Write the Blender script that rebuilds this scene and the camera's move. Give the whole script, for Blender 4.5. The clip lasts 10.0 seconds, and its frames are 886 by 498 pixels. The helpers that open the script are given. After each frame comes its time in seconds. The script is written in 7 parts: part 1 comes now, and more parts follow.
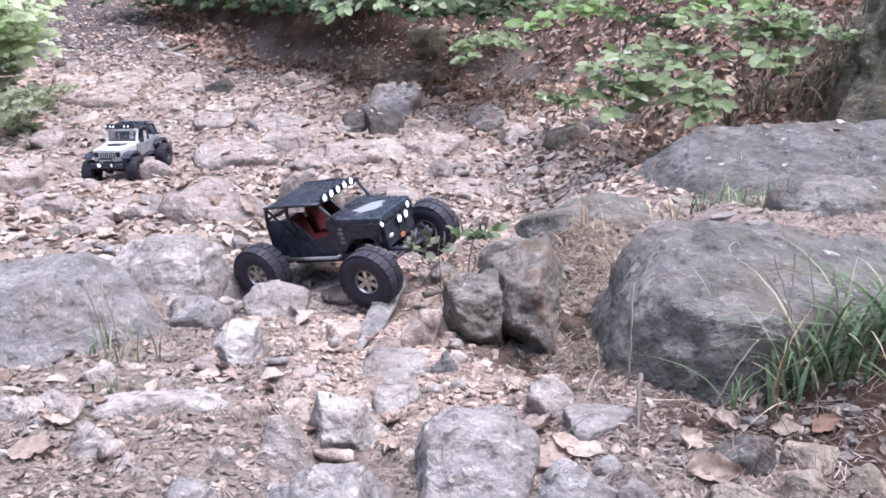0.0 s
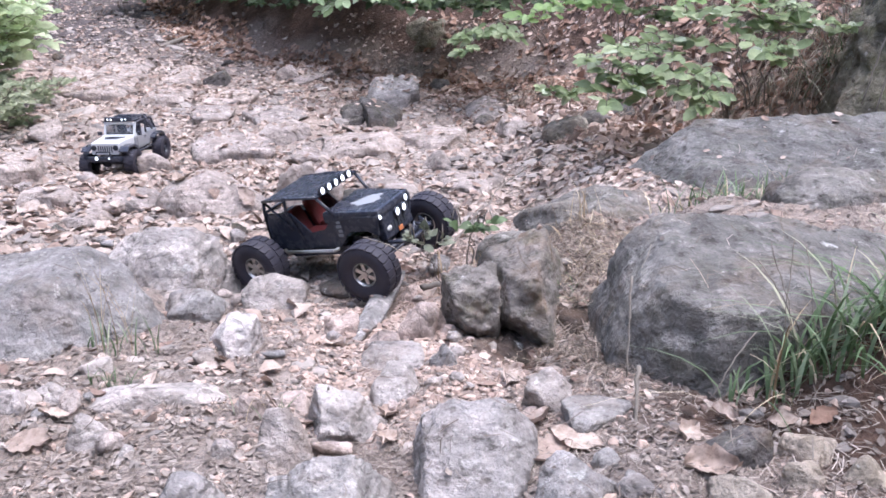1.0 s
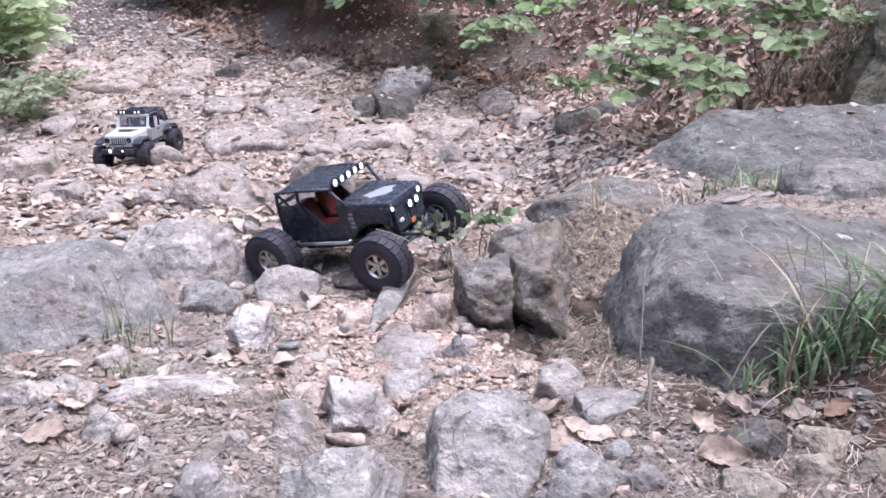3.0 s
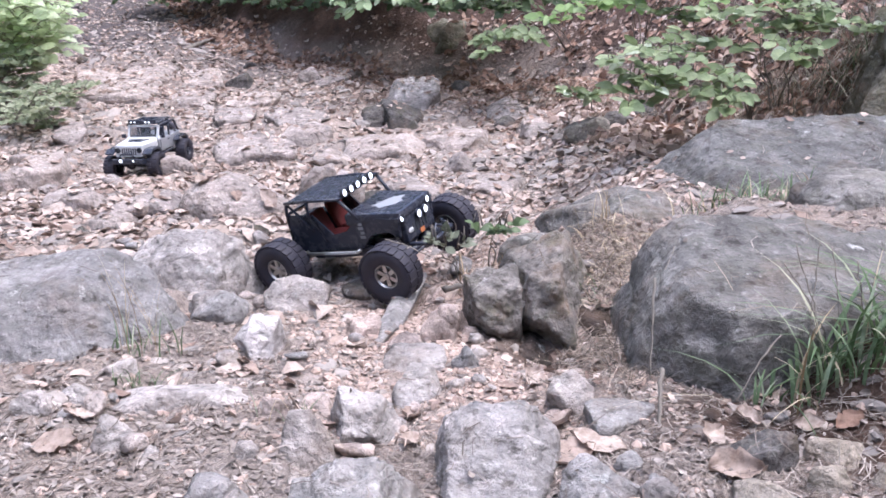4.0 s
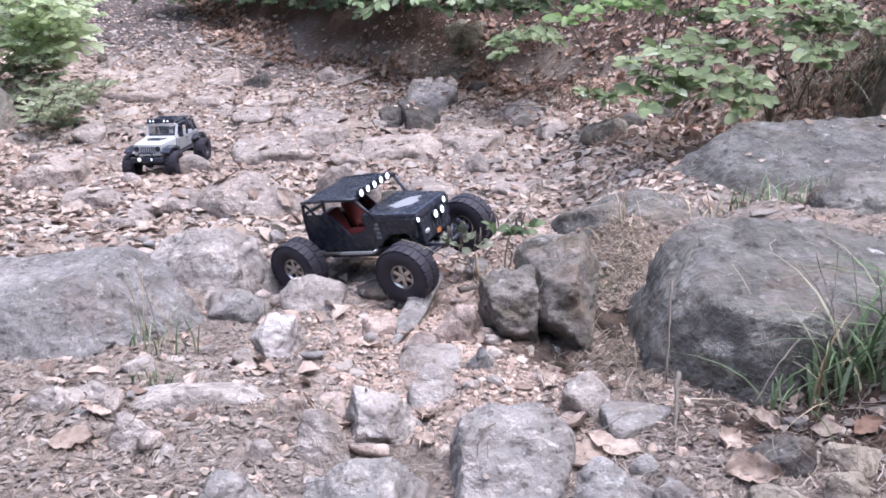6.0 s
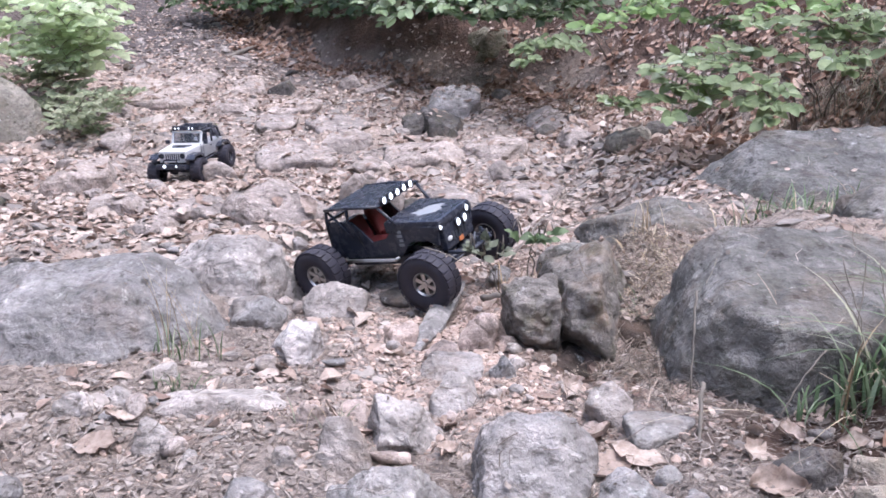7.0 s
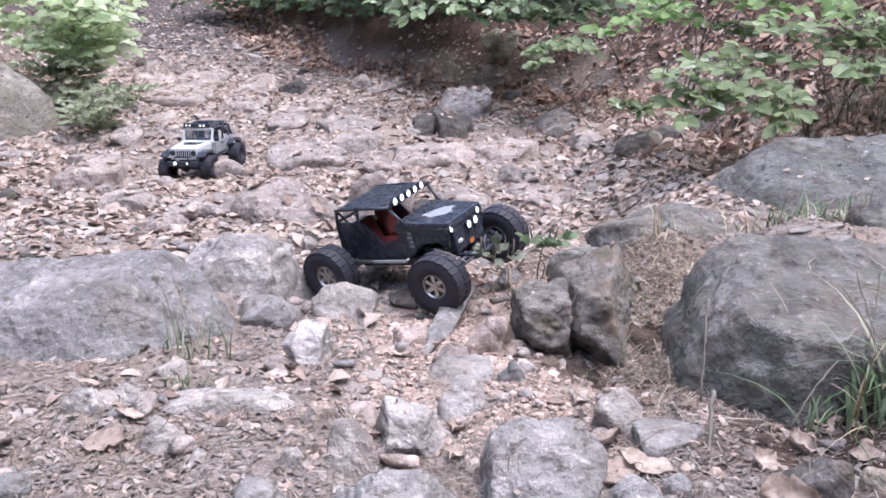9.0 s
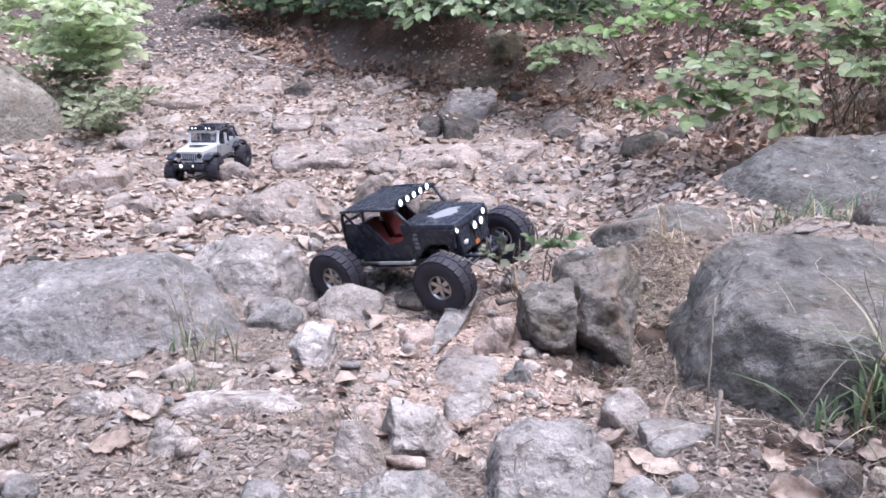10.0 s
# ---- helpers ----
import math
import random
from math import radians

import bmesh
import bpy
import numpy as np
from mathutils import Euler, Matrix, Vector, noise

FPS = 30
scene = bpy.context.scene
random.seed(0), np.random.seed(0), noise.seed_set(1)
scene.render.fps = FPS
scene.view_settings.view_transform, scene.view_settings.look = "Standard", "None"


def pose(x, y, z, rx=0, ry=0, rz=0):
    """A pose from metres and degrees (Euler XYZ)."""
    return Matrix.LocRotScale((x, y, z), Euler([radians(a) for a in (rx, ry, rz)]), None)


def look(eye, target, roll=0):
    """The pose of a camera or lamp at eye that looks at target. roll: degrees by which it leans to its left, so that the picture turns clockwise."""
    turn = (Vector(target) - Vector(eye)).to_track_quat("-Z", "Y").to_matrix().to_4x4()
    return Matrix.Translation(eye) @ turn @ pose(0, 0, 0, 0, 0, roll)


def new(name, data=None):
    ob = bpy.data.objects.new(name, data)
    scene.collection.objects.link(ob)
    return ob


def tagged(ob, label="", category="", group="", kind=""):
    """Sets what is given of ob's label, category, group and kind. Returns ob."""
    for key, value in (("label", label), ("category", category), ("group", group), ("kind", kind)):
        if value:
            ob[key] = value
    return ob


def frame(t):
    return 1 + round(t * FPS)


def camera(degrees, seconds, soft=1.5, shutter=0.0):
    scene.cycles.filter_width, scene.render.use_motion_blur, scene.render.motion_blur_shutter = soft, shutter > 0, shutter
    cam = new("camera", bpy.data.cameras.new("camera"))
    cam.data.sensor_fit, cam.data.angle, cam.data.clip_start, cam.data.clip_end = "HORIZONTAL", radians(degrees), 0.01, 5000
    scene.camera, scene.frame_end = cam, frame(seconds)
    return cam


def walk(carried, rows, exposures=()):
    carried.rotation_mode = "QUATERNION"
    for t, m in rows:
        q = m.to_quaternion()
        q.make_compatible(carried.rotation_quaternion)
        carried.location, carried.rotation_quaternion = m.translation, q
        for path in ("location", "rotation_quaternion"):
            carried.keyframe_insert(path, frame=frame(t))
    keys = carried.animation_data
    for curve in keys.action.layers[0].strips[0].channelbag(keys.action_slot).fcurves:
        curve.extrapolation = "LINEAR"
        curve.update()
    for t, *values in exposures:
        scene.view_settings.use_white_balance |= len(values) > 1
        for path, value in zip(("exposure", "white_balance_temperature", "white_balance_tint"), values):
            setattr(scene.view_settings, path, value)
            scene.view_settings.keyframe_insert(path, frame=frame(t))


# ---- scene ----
cam = camera(52.0, 10.0, soft=1.65)
PATH = [
    (0.0, pose(0.0000, 0.0000, 0.5550, 77.000, 0.000, 0.000)),
    (0.5, pose(0.0003, 0.0003, 0.5548, 76.724, 0.064, -0.035)),
    (1.0, pose(0.0006, 0.0007, 0.5539, 76.575, 0.042, -0.113)),
    (1.5, pose(0.0004, -0.0004, 0.5542, 76.521, 0.003, -0.104)),
    (2.0, pose(-0.0006, 0.0006, 0.5539, 76.541, 0.274, 0.753)),
    (2.5, pose(-0.0001, 0.0013, 0.5540, 76.100, 0.283, 0.683)),
    (2.7, pose(-0.0001, 0.0008, 0.5539, 76.047, 0.267, 0.605)),
    (3.8, pose(-0.0017, 0.0004, 0.5562, 76.418, 0.263, 0.889)),
    (4.0, pose(-0.0015, 0.0014, 0.5549, 76.663, 0.352, 1.155)),
    (4.5, pose(-0.0015, 0.0017, 0.5547, 76.605, 0.142, 1.701)),
    (5.0, pose(0.0002, 0.0022, 0.5533, 76.391, 0.230, 1.930)),
    (5.5, pose(-0.0024, 0.0018, 0.5550, 76.487, 0.090, 1.501)),
    (5.7, pose(-0.0015, 0.0019, 0.5550, 76.527, 0.117, 1.653)),
    (6.8, pose(-0.0043, 0.0045, 0.5563, 77.173, 0.086, 3.713)),
    (7.0, pose(-0.0035, 0.0047, 0.5553, 77.175, 0.153, 3.650)),
    (7.2, pose(-0.0054, 0.0067, 0.5566, 77.153, -0.050, 4.018)),
    (7.5, pose(-0.0090, 0.0065, 0.5581, 77.197, -0.504, 4.236)),
    (8.0, pose(-0.0067, 0.0060, 0.5587, 77.056, -0.527, 4.101)),
    (8.5, pose(-0.0076, 0.0064, 0.5590, 77.087, -0.608, 4.171)),
    (9.0, pose(-0.0094, 0.0075, 0.5591, 77.180, -0.670, 4.327)),
    (9.5, pose(-0.0097, 0.0083, 0.5587, 77.175, -0.551, 4.598)),
    (10.0, pose(-0.0091, 0.0082, 0.5582, 77.272, -0.342, 4.631)),
]
walk(cam, PATH, exposures=((0.0, 1.64, 5800, 13), (4.5, 1.63, 5800, 13), (5.5, 1.55, 5800, 13), (7.0, 1.52, 5800, 13), (10.0, 1.54, 5800, 13)))

# ---- light: a bright overcast sky over a shaded wood ----
world = bpy.data.worlds.new("sky")
scene.world = world
world.use_nodes = True
wn = world.node_tree
sky = wn.nodes.new("ShaderNodeTexSky")
sky.sky_type = "NISHITA"
sky.sun_disc = False
sky.sun_elevation = radians(75)
sky.sun_rotation = radians(114)
sky.air_density, sky.dust_density, sky.ozone_density = 1.0, 4.0, 1.0
wn.links.new(sky.outputs["Color"], wn.nodes["Background"].inputs["Color"])
wn.nodes["Background"].inputs["Strength"].default_value = 0.14

sun = new("sun", bpy.data.lights.new("sun", "SUN"))
sun.data.energy, sun.data.angle, sun.data.color = 1.25, radians(60), (1.0, 0.96, 0.92)
sun.matrix_world = look((2.0, 1.6, 8), (0, 2.5, 0))


# ---- materials ----
def material(name, rough=0.85, metal=0.0):
    m = bpy.data.materials.new(name)
    m.use_nodes = True
    b = m.node_tree.nodes["Principled BSDF"]
    b.inputs["Roughness"].default_value = rough
    b.inputs["Metallic"].default_value = metal
    b.inputs["Specular IOR Level"].default_value = 0.35
    return m, m.node_tree, b


def nd(tree, kind, **values):
    n = tree.nodes.new(kind)
    for key, value in values.items():
        n.inputs[key.replace("_", " ")].default_value = value
    return n


def noise_of(tree, coords, scale, detail=6.0, rough=0.6):
    n = nd(tree, "ShaderNodeTexNoise", Scale=scale, Detail=detail, Roughness=rough)
    tree.links.new(coords, n.inputs["Vector"])
    return n.outputs["Fac"]


def ramp(tree, fac, stops):
    r = tree.nodes.new("ShaderNodeValToRGB")
    el = r.color_ramp.elements
    while len(el) < len(stops):
        el.new(0.5)
    for e, (at, col) in zip(el, stops):
        e.position, e.color = at, (*col, 1)
    tree.links.new(fac, r.inputs["Fac"])
    return r.outputs["Color"]


def mix(tree, fac, a, b, how="MIX"):
    m = tree.nodes.new("ShaderNodeMix")
    m.data_type, m.blend_type = "RGBA", how
    for value, socket in ((fac, m.inputs[0]), (a, m.inputs[6]), (b, m.inputs[7])):
        if isinstance(value, (int, float)):
            socket.default_value = value
        elif isinstance(value, tuple):
            socket.default_value = (*value, 1)
        else:
            tree.links.new(value, socket)
    return m.outputs[2]


def bump(tree, b, heights, strength, distance):
    n = nd(tree, "ShaderNodeBump", Strength=strength, Distance=distance)
    tree.links.new(heights, n.inputs["Height"])
    tree.links.new(n.outputs["Normal"], b.inputs["Normal"])


def step(tree, fac, lo, hi):
    r = nd(tree, "ShaderNodeMapRange")
    r.inputs["From Min"].default_value, r.inputs["From Max"].default_value = lo, hi
    tree.links.new(fac, r.inputs["Value"])
    return r.outputs["Result"]


def rock_material(name, dark, mid, light, moss=0.0, earth=0.3):
    """Weathered granite: mottled, speckled, with earth stains and pale lichen."""
    m, t, b = material(name, 0.88)
    geo = t.nodes.new("ShaderNodeNewGeometry").outputs["Position"]
    info = t.nodes.new("ShaderNodeObjectInfo").outputs["Random"]
    big = noise_of(t, geo, 5.0, 8, 0.62)
    grain = noise_of(t, geo, 90.0, 5, 0.7)
    col = ramp(t, big, ((0.28, dark), (0.5, mid), (0.72, light)))
    col = mix(t, 1.0, col, ramp(t, grain, ((0.25, (0.74, 0.74, 0.75)), (0.52, (1, 1, 1)), (0.75, (1.22, 1.21, 1.2)))), "MULTIPLY")
    blot = noise_of(t, geo, 15.0, 6, 0.65)
    col = mix(t, 1.0, col, ramp(t, blot, ((0.32, (0.66, 0.65, 0.65)), (0.5, (1, 1, 1)), (0.68, (1.25, 1.24, 1.24)))), "MULTIPLY")
    veins = nd(t, "ShaderNodeTexVoronoi", Scale=7.0)
    veins.feature = "DISTANCE_TO_EDGE"
    warp = nd(t, "ShaderNodeTexNoise", Scale=6.0, Detail=5.0)
    t.links.new(geo, warp.inputs["Vector"])
    bent = nd(t, "ShaderNodeVectorMath")
    bent.operation = "MULTIPLY_ADD"
    t.links.new(warp.outputs["Color"], bent.inputs[0])
    bent.inputs[1].default_value = (0.16, 0.16, 0.16)
    t.links.new(geo, bent.inputs[2])
    t.links.new(bent.outputs[0], veins.inputs["Vector"])
    crack = step(t, veins.outputs["Distance"], 0.022, 0.004)
    part_crack = nd(t, "ShaderNodeMath")
    part_crack.operation = "MULTIPLY"
    t.links.new(crack, part_crack.inputs[0])
    t.links.new(step(t, big, 0.46, 0.62), part_crack.inputs[1])
    col = mix(t, part_crack.outputs[0], col, mix(t, 1.0, col, (0.7, 0.68, 0.67), "MULTIPLY"))
    speck = nd(t, "ShaderNodeTexVoronoi", Scale=260.0)
    t.links.new(geo, speck.inputs["Vector"])
    col = mix(t, step(t, speck.outputs["Distance"], 0.18, 0.08), col, (0.10, 0.095, 0.10))
    lich = noise_of(t, geo, 22.0, 6, 0.7)
    col = mix(t, step(t, lich, 0.62, 0.72), col, (0.50, 0.50, 0.49))
    flat = nd(t, "ShaderNodeMapping")
    flat.inputs["Scale"].default_value = (1.0, 1.0, 1.7)
    t.links.new(geo, flat.inputs["Vector"])
    col = mix(t, step(t, noise_of(t, flat.outputs["Vector"], 17.0, 5, 0.62), 0.50, 0.64), col, mix(t, 1.0, col, (1.36, 1.34, 1.35), "MULTIPLY"))
    pits = noise_of(t, flat.outputs["Vector"], 34.0, 4, 0.62)
    col = mix(t, step(t, pits, 0.41, 0.34), col, mix(t, 1.0, col, (0.52, 0.50, 0.49), "MULTIPLY"))
    flakes = noise_of(t, flat.outputs["Vector"], 55.0, 3, 0.6)
    col = mix(t, step(t, flakes, 0.60, 0.66), col, mix(t, 1.0, col, (1.4, 1.4, 1.4), "MULTIPLY"))
    stain = noise_of(t, geo, 9.0, 5, 0.65)
    stained = nd(t, "ShaderNodeMath")
    stained.operation = "MULTIPLY"
    t.links.new(step(t, stain, 0.52, 0.66), stained.inputs[0])
    stained.inputs[1].default_value = earth
    col = mix(t, stained.outputs[0], col, (0.20, 0.14, 0.10))
    if moss:
        mo = nd(t, "ShaderNodeMath")
        mo.operation = "MULTIPLY"
        t.links.new(step(t, noise_of(t, geo, 13.0, 6, 0.7), 0.5, 0.64), mo.inputs[0])
        mo.inputs[1].default_value = moss
        col = mix(t, mo.outputs[0], col, (0.10, 0.10, 0.045))
    col = mix(t, 1.0, col, ramp(t, info, ((0, (0.86, 0.86, 0.88)), (1, (1.14, 1.10, 1.08)))), "MULTIPLY")
    t.links.new(col, b.inputs["Base Color"])
    sums = nd(t, "ShaderNodeMath")
    sums.operation = "MULTIPLY_ADD"
    t.links.new(noise_of(t, geo, 30.0, 6, 0.62), sums.inputs[0])
    sums.inputs[1].default_value = 1.6
    t.links.new(grain, sums.inputs[2])
    facets = nd(t, "ShaderNodeTexVoronoi", Scale=38.0)
    t.links.new(bent.outputs[0], facets.inputs["Vector"])
    chipped = nd(t, "ShaderNodeMath")
    chipped.operation = "MULTIPLY_ADD"
    t.links.new(facets.outputs["Distance"], chipped.inputs[0])
    chipped.inputs[1].default_value = -0.7
    t.links.new(sums.outputs[0], chipped.inputs[2])
    bump(t, b, chipped.outputs[0], 0.75, 0.013)
    return m


GRANITE = rock_material("grey_granite", (0.168, 0.160, 0.160), (0.269, 0.258, 0.256), (0.361, 0.349, 0.344))
DARK_ROCK = rock_material("dark_earthy_rock", (0.049, 0.044, 0.042), (0.091, 0.083, 0.081), (0.163, 0.153, 0.150), 0.3, 0.5)
BOULDER = rock_material("weathered_boulder", (0.099, 0.096, 0.093), (0.160, 0.155, 0.150), (0.241, 0.235, 0.228), 0.18, 0.3)
TRAIL_ROCK = rock_material("dusty_trail_rock", (0.244, 0.210, 0.195), (0.328, 0.286, 0.267), (0.412, 0.361, 0.339), 0.0, 0.35)
PINK_ROCK = rock_material("pink_sandy_stone", (0.277, 0.223, 0.202), (0.378, 0.311, 0.281), (0.479, 0.403, 0.370), 0.0, 0.25)
LIGHT_ROCK = rock_material("light_granite", (0.269, 0.248, 0.240), (0.349, 0.325, 0.316), (0.420, 0.395, 0.385), 0.0, 0.2)
WHITE_ROCK = rock_material("whitish_stone", (0.405, 0.368, 0.357), (0.506, 0.467, 0.454), (0.580, 0.543, 0.529), 0.0, 0.15)
PALE_ROCK = rock_material("pale_grey_stone", (0.235, 0.214, 0.206), (0.336, 0.307, 0.294), (0.428, 0.395, 0.378), 0.0, 0.35)
MOSSY_ROCK = rock_material("mossy_dark_rock", (0.084, 0.077, 0.060), (0.151, 0.141, 0.109), (0.244, 0.228, 0.189), 0.6, 0.5)
LEDGE_ROCK = rock_material("dark_ledge_rock", (0.088, 0.079, 0.072), (0.160, 0.147, 0.137), (0.252, 0.237, 0.225), 0.4, 0.65)
SLATE_ROCK = rock_material("bluish_boulder", (0.131, 0.128, 0.132), (0.205, 0.200, 0.204), (0.288, 0.281, 0.286), 0.10, 0.25)
DOME_ROCK = rock_material("grey_tan_boulder", (0.143, 0.131, 0.116), (0.218, 0.203, 0.181), (0.302, 0.283, 0.256), 0.2, 0.4)
# damp brown earth, its colour darkened further to imitate shade in the hollow
SHADED_EARTH = rock_material("damp_shaded_earth", (0.022, 0.016, 0.013), (0.040, 0.029, 0.025), (0.065, 0.049, 0.041), 0.1, 0.3)
TAN_ROCK = rock_material("tan_sandstone", (0.202, 0.172, 0.143), (0.294, 0.256, 0.218), (0.386, 0.344, 0.302), 0.15, 0.3)


def ground_material():
    m, t, b = material("trail_earth", 0.95)
    geo = t.nodes.new("ShaderNodeNewGeometry").outputs["Position"]
    at = t.nodes.new("ShaderNodeVertexColor")
    at.layer_name = "soil"
    sep = t.nodes.new("ShaderNodeSeparateColor")
    t.links.new(at.outputs["Color"], sep.inputs["Color"])
    big = noise_of(t, geo, 2.2, 6, 0.6)
    mid = noise_of(t, geo, 16.0, 8, 0.7)
    fine = noise_of(t, geo, 120.0, 6, 0.75)
    col = ramp(t, mid, ((0.3, (0.155, 0.128, 0.116)), (0.5, (0.262, 0.222, 0.205)), (0.7, (0.38, 0.33, 0.308))))
    col = mix(t, step(t, big, 0.4, 0.65), col, mix(t, 0.5, col, (0.36, 0.27, 0.22)))
    gravel = ramp(t, mid, ((0.3, (0.065, 0.053, 0.052)), (0.55, (0.112, 0.094, 0.095)), (0.75, (0.17, 0.147, 0.149))))
    # dark bank soil, with the shade under the bushes mixed into its colour
    humus_and_shade = ramp(t, mid, ((0.3, (0.045, 0.028, 0.022)), (0.55, (0.098, 0.061, 0.048)), (0.75, (0.17, 0.112, 0.088))))
    col = mix(t, sep.outputs["Red"], col, gravel)
    col = mix(t, sep.outputs["Blue"], col, ramp(t, mid, ((0.3, (0.31, 0.225, 0.19)), (0.5, (0.43, 0.33, 0.285)), (0.7, (0.53, 0.425, 0.375)))))
    col = mix(t, sep.outputs["Green"], col, humus_and_shade)
    col = mix(t, 1.0, col, ramp(t, fine, ((0.25, (0.62, 0.60, 0.59)), (0.5, (1, 1, 1)), (0.75, (1.4, 1.37, 1.34)))), "MULTIPLY")
    t.links.new(col, b.inputs["Base Color"])
    cells = nd(t, "ShaderNodeTexVoronoi", Scale=70.0)
    t.links.new(geo, cells.inputs["Vector"])
    sums = nd(t, "ShaderNodeMath")
    sums.operation = "SUBTRACT"
    t.links.new(fine, sums.inputs[0])
    t.links.new(cells.outputs["Distance"], sums.inputs[1])
    bump(t, b, sums.outputs[0], 0.8, 0.012)
    return m


def island_material(name, stops, rough=0.8, grain=60.0, through_light=0.0):
    """Loose bits (leaves, needles, grit), each of its own shade."""
    m, t, b = material(name, rough)
    geo = t.nodes.new("ShaderNodeNewGeometry")
    col = ramp(t, geo.outputs["Random Per Island"], stops)
    g = noise_of(t, geo.outputs["Position"], grain, 5, 0.7)
    col = mix(t, 1.0, col, ramp(t, g, ((0.25, (0.65, 0.63, 0.6)), (0.5, (1, 1, 1)), (0.75, (1.25, 1.22, 1.2)))), "MULTIPLY")
    t.links.new(col, b.inputs["Base Color"])
    if through_light:
        tr = t.nodes.new("ShaderNodeBsdfTranslucent")
        t.links.new(col, tr.inputs["Color"])
        mx = t.nodes.new("ShaderNodeMixShader")
        mx.inputs[0].default_value = through_light
        out = t.nodes["Material Output"]
        t.links.new(b.outputs[0], mx.inputs[1])
        t.links.new(tr.outputs[0], mx.inputs[2])
        t.links.new(mx.outputs[0], out.inputs["Surface"])
    return m


EARTH = ground_material()
DRY_LEAF = island_material("dry_leaves", ((0, (0.20, 0.135, 0.112)), (0.35, (0.35, 0.263, 0.224)), (0.7, (0.475, 0.38, 0.335)), (1, (0.54, 0.455, 0.41))), 0.75, 70, 0.15)
RUST_LEAF = island_material("rust_brown_leaves", ((0, (0.13, 0.072, 0.053)), (0.5, (0.29, 0.178, 0.132)), (0.85, (0.43, 0.295, 0.232)), (1, (0.56, 0.43, 0.36))), 0.75, 70, 0.15)
PALE_LEAF = island_material("pale_dry_leaf", ((0, (0.34, 0.265, 0.225)), (1, (0.49, 0.405, 0.36))), 0.75, 90, 0.15)
NEEDLE = island_material("dry_needles", ((0, (0.07, 0.053, 0.045)), (0.4, (0.17, 0.135, 0.118)), (0.8, (0.27, 0.228, 0.205)), (1, (0.45, 0.395, 0.36))), 0.85, 40)
STRAW_BED = island_material("matted_straw", ((0, (0.045, 0.037, 0.030)), (0.35, (0.115, 0.089, 0.072)), (0.7, (0.225, 0.178, 0.146)), (0.9, (0.35, 0.295, 0.248)), (1, (0.46, 0.37, 0.31))), 0.85, 40)
GRIT = island_material("loose_grit", ((0, (0.27, 0.20, 0.172)), (0.5, (0.40, 0.303, 0.26)), (0.9, (0.47, 0.368, 0.32)), (1, (0.52, 0.44, 0.40))), 0.9, 120)
COBBLE = island_material("bedded_stones", ((0, (0.17, 0.15, 0.145)), (0.35, (0.26, 0.232, 0.22)), (0.7, (0.33, 0.288, 0.268)), (1, (0.41, 0.36, 0.335))), 0.9, 45)
CHIPS = island_material("broken_leaf_bits", ((0, (0.125, 0.102, 0.092)), (0.5, (0.222, 0.187, 0.170)), (0.9, (0.295, 0.252, 0.229)), (1, (0.39, 0.342, 0.32))), 0.85, 70)


# ---- the lie of the land: plain functions, used by everything that rests on it ----
def lattice(ix, iy, iz, seed):
    n = (ix * 374761393 + iy * 668265263 + iz * 1440662683 + seed * 1274126177) & 0xFFFFFFFF
    n = ((n ^ (n >> 13)) * 1274126177) & 0xFFFFFFFF
    n = ((n ^ (n >> 15)) * 1103515245) & 0xFFFFFFFF
    return ((n ^ (n >> 16)) & 0xFFFFFF) / 8388607.5 - 1.0


def vnoise(x, y, z, seed=0):
    x, y, z = np.broadcast_arrays(np.asarray(x, float), np.asarray(y, float), np.asarray(z, float))
    ix, iy, iz = (np.floor(a).astype(np.int64) for a in (x, y, z))
    fx, fy, fz = x - ix, y - iy, z - iz
    fx, fy, fz = (f * f * f * (f * (f * 6 - 15) + 10) for f in (fx, fy, fz))
    total = 0
    for dx in (0, 1):
        for dy in (0, 1):
            for dz in (0, 1):
                w = (fx if dx else 1 - fx) * (fy if dy else 1 - fy) * (fz if dz else 1 - fz)
                total = total + w * lattice(ix + dx, iy + dy, iz + dz, seed)
    return total


def fbm(x, y, z, octaves, seed=0, gain=0.5):
    total, a = 0, 1.0
    for k in range(octaves):
        total = total + a * vnoise(x * 2.03**k, y * 2.03**k, z * 2.03**k, seed + 17 * k)
        a *= gain
    return total


def smooth(a):
    a = np.clip(a, 0, 1)
    return a * a * (3 - 2 * a)


BANK = ((14, -5), (5, 1.0), (2.6, 2.35), (1.55, 2.95), (1.08, 3.45), (0.90, 4.25), (0.72, 5.0), (0.30, 5.7), (-0.55, 6.2), (-1.30, 6.6), (-1.85, 7.4), (-3.4, 10.5), (-8, 17), (-20, 30))
LEFT = ((-9, -4), (-3.2, 1.5), (-2.25, 3.3), (-2.35, 4.6), (-2.9, 7.0), (-4.1, 10.0), (-9, 17), (-21, 29))


def beside(x, y, line):
    """Distance to a line; positive on the right of its way."""
    best, sign = np.full(np.shape(x), 1e9), np.ones(np.shape(x))
    for (ax, ay), (bx, by) in zip(line, line[1:]):
        ux, uy = bx - ax, by - ay
        t = np.clip(((x - ax) * ux + (y - ay) * uy) / (ux * ux + uy * uy), 0, 1)
        ox, oy = x - ax - t * ux, y - ay - t * uy
        d = np.hypot(ox, oy)
        near = d < best
        best = np.where(near, d, best)
        sign = np.where(near, np.where(ux * oy - uy * ox < 0, 1.0, -1.0), sign)
    return best * sign


def bank_side(x, y):
    return beside(x, y, BANK) + 0.10 * vnoise(x * 1.7, y * 1.7, 0, 41)


